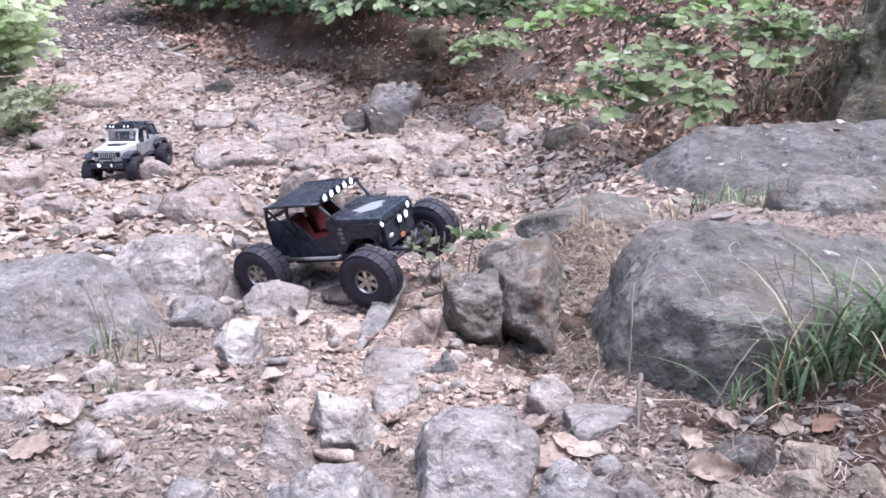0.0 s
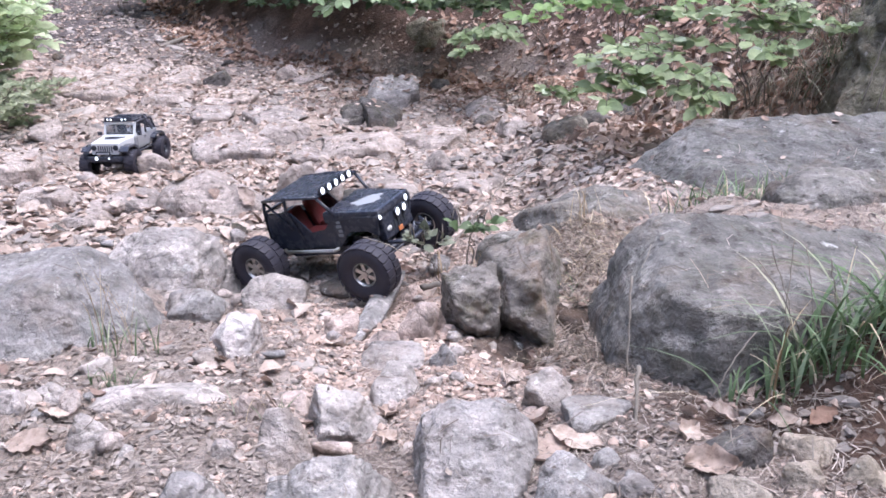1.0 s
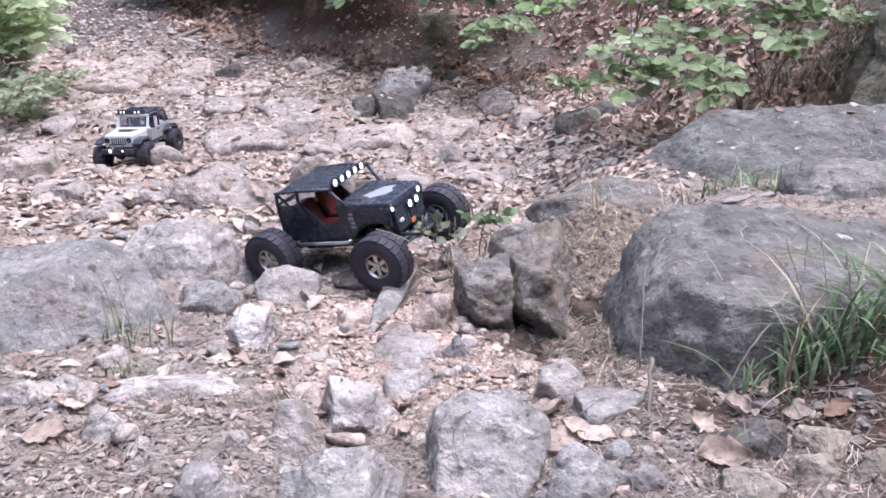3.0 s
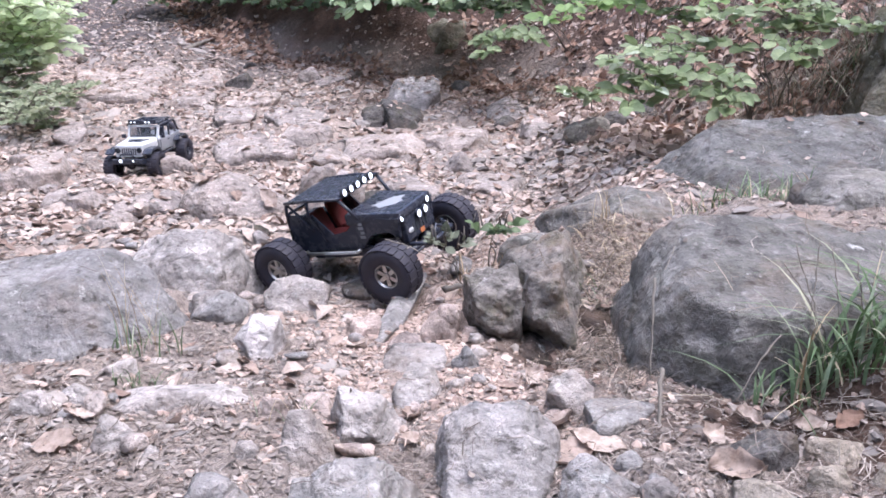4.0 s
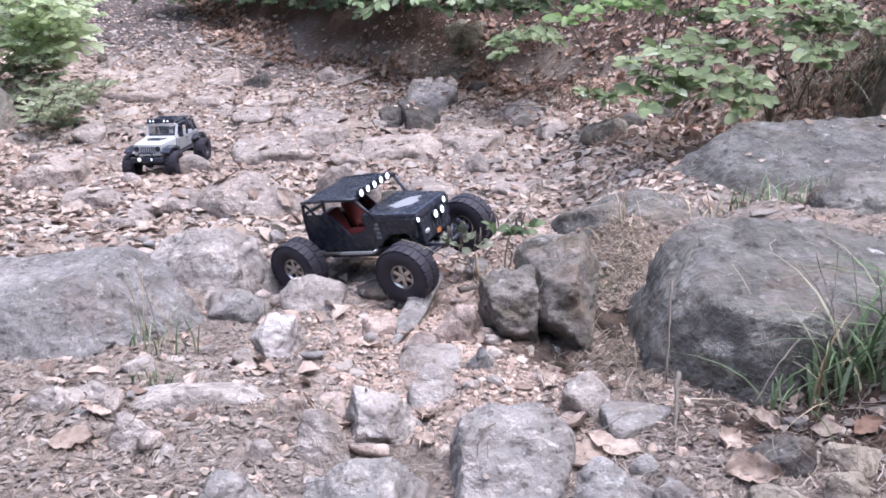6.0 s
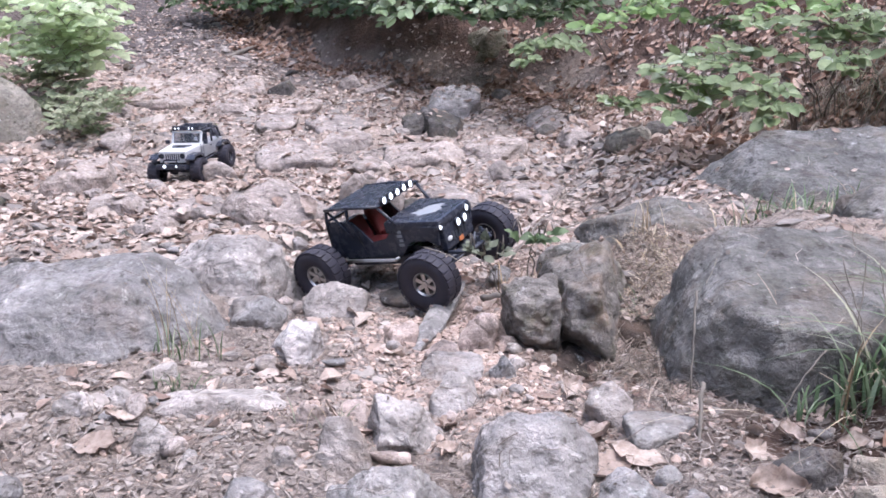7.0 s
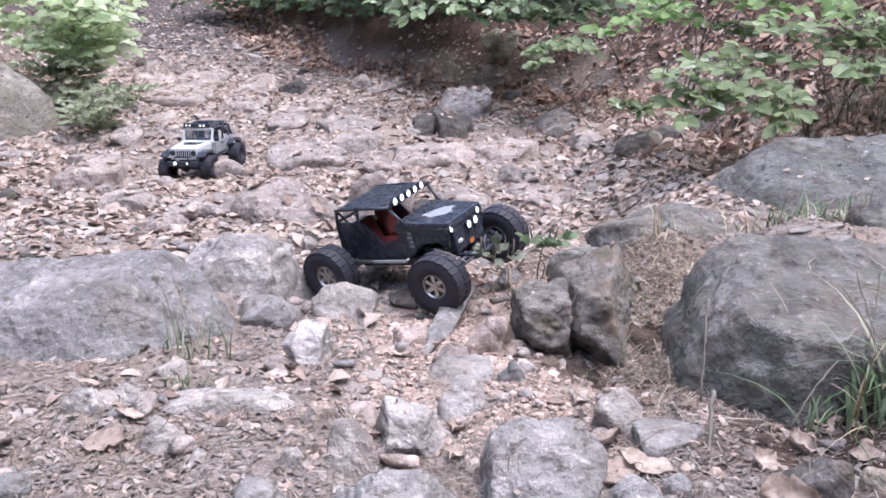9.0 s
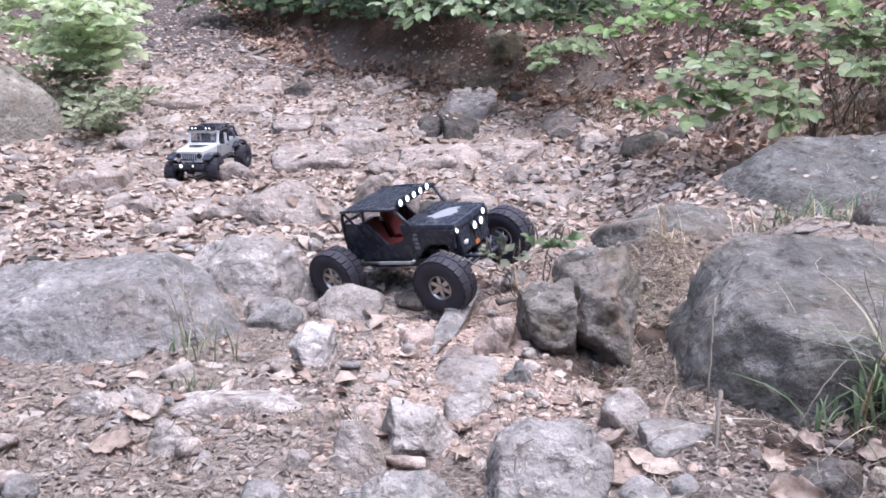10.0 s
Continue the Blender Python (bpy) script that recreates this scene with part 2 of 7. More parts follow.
def left_side(x, y):
    return -beside(x, y, LEFT) + 0.10 * vnoise(x * 1.7, y * 1.7, 0, 43)


def base_height(x, y):
    z = np.interp(y, (-60, 0, 3.9, 4.9, 5.7, 7.0, 9.6, 14, 30, 70), (-6, 0, 0, 0.13, 0.22, 0.45, 0.98, 2.0, 5.5, 12))
    b = np.maximum(bank_side(x, y), 0)
    z = z + np.minimum(b, 0.55) * 0.85 + np.clip(b - 0.55, 0, 6) * 0.5
    a = np.maximum(left_side(x, y), 0)
    z = z + np.clip(a, 0, 5) * 0.38
    z = z + 0.13 * np.exp(-(((x - 0.30) / 0.13) ** 2) - ((y - 1.98) / 0.24) ** 2)
    z = z - 0.05 * np.exp(-(((x - 0.17) / 0.07) ** 2) - ((y - 1.55) / 0.07) ** 2)
    z = z + 0.095 * np.exp(-(((x - 0.08) / 0.10) ** 2) - ((y - 2.12) / 0.13) ** 2)
    z = z - 0.035 * np.exp(-(((x + 0.43) / 0.09) ** 2) - ((y - 2.03) / 0.10) ** 2)
    z = z + 0.12 * smooth((x - 0.40) / 0.26) * smooth((y - 1.02) / 0.26)* smooth((2.2 - y) / 0.4)
    return z + 0.14 * smooth((x - 0.22) / 0.4) * smooth((y - 1.68) / 0.35)


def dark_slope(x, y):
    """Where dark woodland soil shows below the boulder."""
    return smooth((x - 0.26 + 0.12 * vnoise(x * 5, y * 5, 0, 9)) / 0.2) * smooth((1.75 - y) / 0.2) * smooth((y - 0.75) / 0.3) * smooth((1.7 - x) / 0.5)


def height(x, y, fine=True):
    z = base_height(x, y) + 0.020 * vnoise(x * 3.1, y * 3.1, 0, 3)
    if fine:
        z = z + 0.012 * fbm(x * 8, y * 8, 0, 4, 7, 0.55)
        z = z + 0.010 * np.clip(vnoise(x * 16, y * 16, 0, 29), 0, 1) * (1 + 0.3 * np.clip(y - 2, 0, 4))
    return z


# ---- making meshes ----
def mesh_of(name, verts, faces, mat, soft=True):
    me = bpy.data.meshes.new(name)
    me.from_pydata(np.asarray(verts, float).tolist(), [], faces if isinstance(faces, list) else np.asarray(faces).tolist())
    me.materials.append(mat)
    if soft:
        me.polygons.foreach_set("use_smooth", np.ones(len(me.polygons), bool))
    me.update()
    return me


SOLIDS = []     # first the ground, then the rocks: what loose bits may come to rest on


def solid(verts, faces):
    SOLIDS.append((np.asarray(verts, float), np.asarray(faces)))


# ---- ground: one sheet to the horizon ----
def spread(lo, hi, fine, grow, far_lo, far_hi):
    mid = list(np.arange(lo, hi, fine))
    up, s = [hi], fine
    while up[-1] < far_hi:
        s *= grow
        up.append(up[-1] + s)
    down, s = [lo], fine
    while down[-1] > far_lo:
        s *= grow * 1.02
        down.append(down[-1] - s)
    return np.array(down[:0:-1] + mid + up)


def build_ground():
    xs = spread(-0.95, 1.15, 0.013, 1.022, -70, 70)
    ys = spread(1.0, 2.9, 0.012, 1.013, -40, 80)
    gx, gy = np.meshgrid(xs, ys)
    gz = height(gx, gy)
    v = np.stack([gx, gy, gz], -1).reshape(-1, 3)
    nx, ny = len(xs), len(ys)
    i = (np.arange(ny - 1)[:, None] * nx + np.arange(nx - 1)).ravel()
    f = np.stack([i, i + 1, i + nx + 1, i + nx], 1)
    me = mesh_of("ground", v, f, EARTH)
    soil = me.color_attributes.new("soil", "FLOAT_COLOR", "POINT")
    x, y = v[:, 0], v[:, 1]
    gravel = smooth((y - 5.6 + 0.6 * vnoise(x, y, 0, 5)) / 2.0) * smooth((-0.7 - x + 0.3 * vnoise(x * 2, y * 2, 0, 6)) / 0.9)
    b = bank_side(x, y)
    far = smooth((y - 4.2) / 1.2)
    # where the soil turns to humus and takes on the painted shade of bushes
    humus_and_shade = np.maximum(smooth((b - 0.04 + 0.06 * far + 0.1 * vnoise(x * 4, y * 4, 0, 8)) / 0.3), 0.35 * smooth((left_side(x, y) - 0.1) / 0.4))
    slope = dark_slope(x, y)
    # darkens the earth below the ledge to stand in for the hollow's shade
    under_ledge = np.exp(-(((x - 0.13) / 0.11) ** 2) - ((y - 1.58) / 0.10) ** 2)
    humus_and_shade = np.maximum(humus_and_shade, np.maximum(slope, under_ledge))
    sand = np.exp(-((x + 0.01) / 0.22) ** 2 - ((y - 1.68) / 0.38) ** 2) * (1 - humus_and_shade)
    soil.data.foreach_set("color", np.stack([gravel, humus_and_shade, sand, 1 + 0 * x], 1).ravel())
    tagged(new("ground", me), "stony brown woodland trail with gravel and leaf litter", "ground", kind="structure")
    near = (np.abs(v[:, 0]) < 6) & (v[:, 1] > 0.3) & (v[:, 1] < 13)
    keep = near[f].all(1)
    solid(v, f[keep])


build_ground()


def build_wood():
    """The wood all round, beyond what is seen: an uneven wall of foliage that shuts off the low sky."""
    m, t, b = material("distant_foliage", 0.9)
    geo = t.nodes.new("ShaderNodeNewGeometry").outputs["Position"]
    col = ramp(t, noise_of(t, geo, 1.6, 8, 0.7), ((0.3, (0.02, 0.035, 0.012)), (0.5, (0.05, 0.085, 0.03)), (0.72, (0.11, 0.16, 0.06))))
    t.links.new(col, b.inputs["Base Color"])
    loop = ((2.2, -7), (5.5, -1), (6.2, 1.5), (6.5, 4.5), (6.0, 6.5), (5.0, 9.2), (3.6, 12.2), (1.4, 15.4), (-3.5, 20), (-12, 24), (-16, 22), (-12, 16),
            (-7.2, 10.5), (-5.8, 7), (-5.2, 4.5), (-5.6, 2), (-7, -1), (-6, -6), (-2, -9), (2.2, -7))
    q = np.array(loop, float)
    run = np.concatenate([[0], np.cumsum(np.hypot(*np.diff(q, axis=0).T))])
    na, nz = 220, 22
    u = np.arange(na) * run[-1] / na
    k = np.arange(nz)[None] / (nz - 1)
    bx, by = np.interp(u, run, q[:, 0])[:, None], np.interp(u, run, q[:, 1])[:, None]
    out = np.hypot(bx + 1, by - 4)
    push = 0.5 * fbm(bx * 0.9, by * 0.9, k * 4, 4, 91)
    x, y = bx + (bx + 1) / out * push, by + (by - 4) / out * push
    z = base_height(bx, by) - 0.8 + k * (6.5 + 1.2 * vnoise(bx * 0.8, by * 0.8, 0, 95))
    v = np.stack([x, y, z], -1).reshape(-1, 3)
    f = [(i * nz + j, ((i + 1) % na) * nz + j, ((i + 1) % na) * nz + j + 1, i * nz + j + 1) for i in range(na) for j in range(nz - 1)]
    tagged(new("backdrop", mesh_of("backdrop", v, f, m)), "dark green wall of woodland round the trail", "backdrop", kind="structure")


build_wood()


# ---- rocks ----
BALLS = {}


def ball(level):
    if level not in BALLS:
        bm = bmesh.new()
        bmesh.ops.create_icosphere(bm, subdivisions=level, radius=1)
        BALLS[level] = (np.array([v.co for v in bm.verts]), np.array([[v.index for v in f.verts] for f in bm.faces]))
        bm.free()
    return BALLS[level]


def skin(p, seed, rough, scale):
    """Uneven rock skin on points: swellings, ridges and small chips, rough metres deep at a grain of scale metres."""
    r = p / np.maximum(np.linalg.norm(p, axis=1, keepdims=True), 1e-6)
    q = p / scale
    ridge = 1 - np.abs(vnoise(*(q * 3.1).T, seed + 80)) * 2
    chip = np.abs(vnoise(*(q * (6.0, 6.0, 11.0)).T, seed + 91))
    return p + r * (rough * (fbm(*(q * 2.2).T, 6, seed + 50, 0.58) + 0.35 * ridge - 0.55 * chip))[:, None]


def hewn_ball(u, faces, k, base=0.0):
    """Directions u pushed out to a body bounded by faces (a normal and its distance), with edges rounded by the power k."""
    total = np.zeros(len(u)) + base
    for nx, ny, nz, dist in faces:
        n = np.array((nx, ny, nz)) / math.sqrt(nx * nx + ny * ny + nz * nz)
        total = total + np.maximum(u @ n / dist, 0) ** k
    return u * (total ** (-1.0 / k))[:, None]


def rock_shape(level, w, d, h, seed, cuts=10, box=0.45, rough=0.06, planes=(), swell=0.16):
    """A broken stone: a squared ball, split along random planes, with uneven skin, w by d by h."""
    rng = np.random.default_rng(seed)
    u, f = ball(level)
    e = 2 + 7 * box
    base = (np.abs(u) ** e).sum(1) ** (1 / e)
    faces = list(planes)
    for _ in range(cuts):
        n = rng.normal(size=3)
        faces.append((*n, rng.uniform(0.62, 0.92)))
    k = 20.0
    p = hewn_ball(u, faces, k, base**k)
    p = p + 0.6 * swell * np.stack([vnoise(*(p * 1.3 + 7 * j).T, seed + j) for j in range(3)], 1)
    p = skin(p, seed, 0.8 * rough, 1.0)
    lo, hi = p.min(0), p.max(0)
    p = (p - (lo + hi) / 2) / (hi - lo) * (w, d, h)
    return p, f


def hewn(name, label, mid, faces, mat, seed, level=5, edge=22.0, rough=0.008, grain=0.16):
    """A boulder cut to faces: each a normal and a point of the plane, in metres."""
    u, f = ball(level)
    cut = []
    for nx, ny, nz, px, py, pz in faces:
        length = math.sqrt(nx * nx + ny * ny + nz * nz)
        cut.append((nx, ny, nz, ((px - mid[0]) * nx + (py - mid[1]) * ny + (pz - mid[2]) * nz) / length))
    p = skin(hewn_ball(u, cut, edge), seed, rough, grain)
    low = p[:, 2].min()
    ob = new(name, mesh_of(name, p - (0, 0, low), f, mat))
    ob.location = (mid[0], mid[1], mid[2] + low)
    solid(p + np.array(mid), f)
    return tagged(ob, label, "rock")


def rock(name, label, x, y, top, low, w, d, yaw, mat, seed, lean=0.0, tilt=0.0, level=4, cuts=12, box=0.45, rough=0.06, planes=(), swell=0.16, group=""):
    """A rock whose crown is at height top and whose foot is buried at height low. lean, tilt: degrees about its y and x axes."""
    if d > 1.2 * w:
        planes, rough = (*planes, (0.1, -0.12, 1, 0.5), (-0.3, -0.2, 1, 0.62)), 0.045
    p, f = rock_shape(level, w, d, top - low, seed, cuts, box, rough, planes, swell)
    turn = np.array(Euler((radians(tilt), radians(lean), radians(yaw))).to_matrix())
    q = p @ turn.T
    q[:, 2] = low + (q[:, 2] - q[:, 2].min()) / (q[:, 2].max() - q[:, 2].min()) * (top - low)
    foot = np.array((x, y, low))
    me = mesh_of(name, q - (0, 0, low), f, mat)
    ob = new(name, me)
    ob.location = (x, y, low)
    solid(q + (x, y, 0), f)
    return tagged(ob, label, "rock", group)


hewn("boulder", "large grey granite boulder with a dark front, among dry grass", (0.62, 1.46, 0.05),
     ((0, -0.3, 1, 0.45, 1.45, 0.202), (0.2, -0.28, 1, 0.56, 1.55, 0.23), (0.05, -1, 0.16, 0.42, 1.265, 0.06), (-0.72, -0.66, 0.1, 0.318, 1.35, 0.06), (-1, 0.05, 0.28, 0.29, 1.46, 0.082), (-0.78, -0.12, 0.68, 0.362, 1.48, 0.207), (0, 1, 0.7, 0.5, 1.585, 0.237), (0.05, 0.4, 1, 0.5, 1.58, 0.246), (1, 0, 0.1, 0.98, 1.5, 0), (0, 0, -1, 0.6, 1.5, -0.11)), BOULDER, 3, level=6, edge=60.0, rough=0.0085)
hewn("boulder", "broad weathered grey boulder at the foot of the bank", (1.15, 2.5, 0.09),
     ((-0.05, -0.4, 1, 0.85, 2.5, 0.245), (-0.12, -0.75, 0.8, 0.8, 2.36, 0.19), (0.05, -0.25, 1, 1.25, 2.6, 0.31), (-0.66, -0.1, 0.72, 0.685, 2.5, 0.23), (-0.9, -0.5, 0.3, 0.62, 2.42, 0.125), (0, -1, 0.3, 0.8, 2.24, 0.125), (0, 1, 0.5, 0.9, 2.72, 0.225), (1, 0, 0.1, 1.75, 2.5, 0), (0, 0, -1, 1, 2.5, -0.1)), BOULDER, 11, level=6, edge=50.0, rough=0.012, grain=0.24)
hewn("boulder", "grey granite boulder wedged between larger ones", (0.93, 1.98, 0.11),
     ((-1, -0.15, 0.02, 0.752, 1.93, 0.18), (-0.6, -0.25, 0.75, 0.788, 1.93, 0.222), (0.06, -0.26, 1, 0.84, 1.95, 0.245), (0, -1, 0.35, 0.85, 1.86, 0.14), (0, 1, 0.5, 0.9, 2.06, 0.17), (1, 0, 0.1, 1.2, 2, 0.1), (0.25, -0.2, 1, 1, 1.98, 0.245), (0, 0, -1, 0.9, 2, 0.02)), BOULDER, 17, level=5, edge=50.0, rough=0.009)
hewn("boulder", "long low grey boulder with dry grass at its foot", (-0.9, 1.6, -0.03),
     ((-0.15, -0.28, 1, -0.7, 1.7, 0.157), (0, -0.8, 0.72, -0.75, 1.52, 0.07), (0.42, -0.3, 0.85, -0.66, 1.6, 0.110), (0.7, -0.4, 0.6, -0.6, 1.62, 0.067), (0.75, -0.55, 0.35, -0.545, 1.62, 0.01), (0.1, -1, 0.15, -0.75, 1.45, 0), (0.8, 0.4, 0.4, -0.555, 1.7, 0.03), (0, 0.9, 0.6, -0.8, 1.72, 0.136), (-1, 0, 0.2, -1.25, 1.6, 0), (0, 0, -1, -0.8, 1.6, -0.14)), SLATE_ROCK, 21, level=6, edge=34.0, rough=0.008)
hewn("boulder", "pale grey angular boulder beside the car", (-0.6, 1.96, 0),
     ((-0.05, -0.4, 1, -0.6, 1.95, 0.114), (0.55, -0.5, 0.7, -0.555, 1.93, 0.094), (0.9, -0.35, 0.2, -0.508, 1.95, 0.03), (0, -1, 0.35, -0.58, 1.885, 0.036), (-0.5, -0.45, 0.72, -0.675, 1.94, 0.086), (0, 1, 0.5, -0.6, 2.01, 0.096), (-1, 0, 0.2, -0.76, 1.95, 0), (0, 0, -1, -0.6, 1.9, -0.1)), LIGHT_ROCK, 25, level=5, edge=60.0, rough=0.007, grain=0.12)
rock("rock", "low grey rock half buried in litter", -0.495, 1.758, 0.054, -0.044, 0.122, 0.133, 19, GRANITE, 27, box=0.5)
rock("boulder", "rounded pale tan rock on the trail", -0.722, 2.850, 0.128, -0.110, 0.370, 0.240, 13, TRAIL_ROCK, 29, level=5, cuts=0, box=0.0, rough=0.045, planes=((0.25, -0.7, 0.66, 0.74), (-0.5, -0.2, 0.85, 0.85), (0.62, -0.1, 0.78, 0.62)), swell=0.12)
hewn("ledge_rock", "dark upright rock with an earthy broken face", (0.066, 1.655, 0.045),
     ((-1, -0.25, -0.05, 0.018, 1.64, 0.07), (-0.6, -0.45, -0.65, 0.03, 1.61, 0.035), (-0.3, -0.25, 1, 0.055, 1.65, 0.1), (0.35, -0.3, 1, 0.085, 1.64, 0.108), (-0.15, -1, 0.3, 0.06, 1.6, 0.06), (-0.7, -0.6, 0.5, 0.034, 1.61, 0.082), (0.5, -0.9, 0.1, 0.095, 1.61, 0.05), (0.3, -0.7, -0.7, 0.09, 1.605, 0.012), (1, 0, 0, 0.108, 1.65, 0.04), (0, 1, 0.3, 0.06, 1.73, 0.05), (0, 0, -1, 0.05, 1.65, -0.06)), LEDGE_ROCK, 31, level=5, edge=60.0, rough=0.0065, grain=0.08)
hewn("ledge_rock", "grey angular rock slab leaning over a hollow", (0.166, 1.69, 0.06),
     ((-1, -0.35, 0.2, 0.12, 1.66, 0.08), (-0.45, -0.3, 1, 0.165, 1.67, 0.13), (-0.65, -0.8, 0.25, 0.134, 1.618, 0.07), (0.25, -1, 0.25, 0.175, 1.606, 0.07), (-0.6, -0.6, -0.6, 0.16, 1.62, 0.0), (1, -0.35, 0.3, 0.208, 1.66, 0.06), (0.5, -0.3, 0.8, 0.205, 1.7, 0.146), (0, 1, 0.4, 0.22, 1.8, 0.12), (0, 0, -1, 0.15, 1.65, -0.07)), LEDGE_ROCK, 33, level=5, edge=60.0, rough=0.0065, grain=0.09)
hewn("ledge_rock", "flat grey rock shelf with soil on top", (0.44, 2.22, 0.08),
     ((-0.05, -0.34, 1, 0.41, 2.18, 0.154), (-0.9, -0.4, 0.08, 0.335, 2.16, 0.11), (-0.5, -0.3, 0.8, 0.372, 2.18, 0.144), (0, -1, 0.45, 0.4, 2.11, 0.09), (0.4, -0.2, 0.9, 0.47, 2.2, 0.148), (1, 0, 0.2, 0.55, 2.2, 0.1), (0, 1, 0.6, 0.42, 2.31, 0.13), (0, 0, -1, 0.4, 2.2, 0)), BOULDER, 35, level=5, edge=26.0, rough=0.007, grain=0.14)
rock("rock", "grey rock under a small plant", 0.165, 2.050, 0.112, -0.010, 0.160, 0.164, -11, BOULDER, 37, box=0.5)
rock("ledge_rock", "grey sloping rock below the shelf", 0.275, 2.120, 0.175, 0.027, 0.213, 0.170, -14, BOULDER, 38, lean=-10, box=0.5)
# clods that back the hollow; their dark colour stands in for its shade
rock("earth_clod", "brown earth backing a hollow between ledge rocks, with the shade in its colour", 0.118, 1.692, 0.015, -0.090, 0.190, 0.105, -4, SHADED_EARTH, 39, box=0.6, rough=0.14)
rock("earth_clod", "damp earth at the mouth of a hollow, darkened for its shade", 0.120, 1.612, 0.002, -0.085, 0.108, 0.094, 8, SHADED_EARTH, 40, box=0.6, rough=0.12)
rock("earth_clod", "dark soil under matted straw between rocks", 0.246, 1.685, 0.046, -0.070, 0.075, 0.170, 12, SHADED_EARTH, 42, cuts=4, box=0.0, rough=0.24)
hewn("boulder", "grey angular granite rock with pale speckles", (0.045, 1.09, -0.01),
     ((0.03, -0.72, 0.7, 0.045, 1.055, 0.03), (0.04, -0.3, 1, 0.045, 1.11, 0.074), (-1, -0.1, 0.14, -0.029, 1.08, 0), (-0.6, -0.15, 0.8, -0.004, 1.1, 0.064), (0.7, -0.4, 0.55, 0.088, 1.08, 0.038), (1, -0.35, 0.1, 0.112, 1.07, -0.02), (0, -1, 0.15, 0.04, 1.008, -0.03), (0, 1, 0.4, 0.04, 1.15, 0.04), (0, 0, -1, 0.04, 1.1, -0.1)), LIGHT_ROCK, 41, level=5, edge=70.0, rough=0.0045, grain=0.07)
hewn("boulder", "low flat-topped grey granite rock among small stones", (-0.132, 0.975, -0.03),
     ((-0.08, -0.45, 0.84, -0.13, 0.975, 0.045), (-0.55, -0.4, 0.7, -0.165, 0.98, 0.035), (0.75, -0.3, 0.5, -0.09, 0.99, 0.035), (0, 1, 0.5, -0.13, 1.02, 0.03), (-1, 0, 0.2, -0.215, 0.98, 0), (1, -0.2, 0.2, -0.066, 0.98, 0), (0, -1, 0.1, -0.13, 0.9, 0), (0, 0, -1, -0.13, 0.98, -0.12)), GRANITE, 43, level=5, edge=60.0, rough=0.0045, grain=0.07)
hewn("rock", "wedge-shaped pale pinkish rock", (-0.147, 1.215, 0),
     ((0.1, -0.85, 0.52, -0.145, 1.195, 0.023), (0.28, -0.3, 0.9, -0.155, 1.215, 0.043), (0.85, -0.35, 0.35, -0.118, 1.215, 0.013), (-0.95, -0.3, 0.1, -0.18, 1.21, 0), (0.1, -0.8, -0.45, -0.14, 1.192, -0.015), (0, 1, 0.4, -0.14, 1.255, 0.023), (0, 0, -1, -0.14, 1.22, -0.05)), LIGHT_ROCK, 45, level=5, edge=80.0, rough=0.0035, grain=0.05)
rock("rock", "pale blocky rock beside a wedge-shaped one", -0.262, 1.215, 0.047, -0.035, 0.061, 0.048, -1, PINK_ROCK, 47, cuts=6, box=0.65, planes=((-0.1, -0.7, 0.68, 0.28),), swell=0.07)
rock("rock", "pale rough rock half buried in grit", -0.204, 1.097, 0.074, -0.042, 0.074, 0.059, -12, PALE_ROCK, 49, cuts=3, box=0.85, planes=((0.1, -0.72, 0.68, 0.22), (0.6, -0.5, 0.4, 0.6)), swell=0.07)
rock("rock", "small pink stone beside larger rocks", -0.221, 1.286, 0.022, -0.026, 0.055, 0.044, -13, PINK_ROCK, 51, cuts=6, box=0.7, planes=((0, -0.5, 0.85, 0.5),))
hewn("rock", "upright pale stone with a dark side", (-0.374, 1.57, -0.005),
     ((0.3, -0.9, 0.35, -0.36, 1.54, 0.01), (0.05, -0.35, 0.95, -0.37, 1.56, 0.042), (0.97, -0.15, 0.1, -0.338, 1.56, 0), (-0.85, -0.55, -0.2, -0.392, 1.545, -0.01), (-0.8, -0.2, 0.55, -0.4, 1.57, 0.032), (0, 1, 0.3, -0.37, 1.61, 0.01), (0, 0, -1, -0.37, 1.57, -0.06)), WHITE_ROCK, 53, level=5, edge=90.0, rough=0.003, grain=0.05)
rock("rock", "small pale stone in needles", -0.282, 1.083, 0.042, -0.011, 0.033, 0.026, 15, PALE_ROCK, 55, box=0.7, planes=((0, -0.5, 0.85, 0.5),))
rock("rock", "long flat grey slab half buried in needles", -0.427, 1.316, 0.031, -0.032, 0.230, 0.098, 9, LIGHT_ROCK, 57, box=0.6)
rock("rock", "low grey rock in the litter", -0.637, 1.238, 0.050, -0.036, 0.075, 0.046, 3, PALE_ROCK, 59, cuts=6, box=0.5)
rock("rock", "small low grey rock in the litter", -0.587, 1.281, 0.040, -0.028, 0.058, 0.046, -3, PALE_ROCK, 61, cuts=6, box=0.5)
rock("rock", "low pale rounded rock with a dark side", -0.482, 1.155, 0.041, -0.030, 0.064, 0.051, -9, PALE_ROCK, 63, cuts=6, box=0.5, planes=((0, -0.72, 0.68, 0.25),))
rock("rock", "small flat grey rock in the litter", -0.571, 1.403, 0.036, -0.018, 0.078, 0.046, -15, PALE_ROCK, 65)
rock("rock", "grey rock at the edge of the trail", -0.295, 0.979, 0.046, -0.016, 0.087, 0.068, 19, GRANITE, 67, box=0.5)
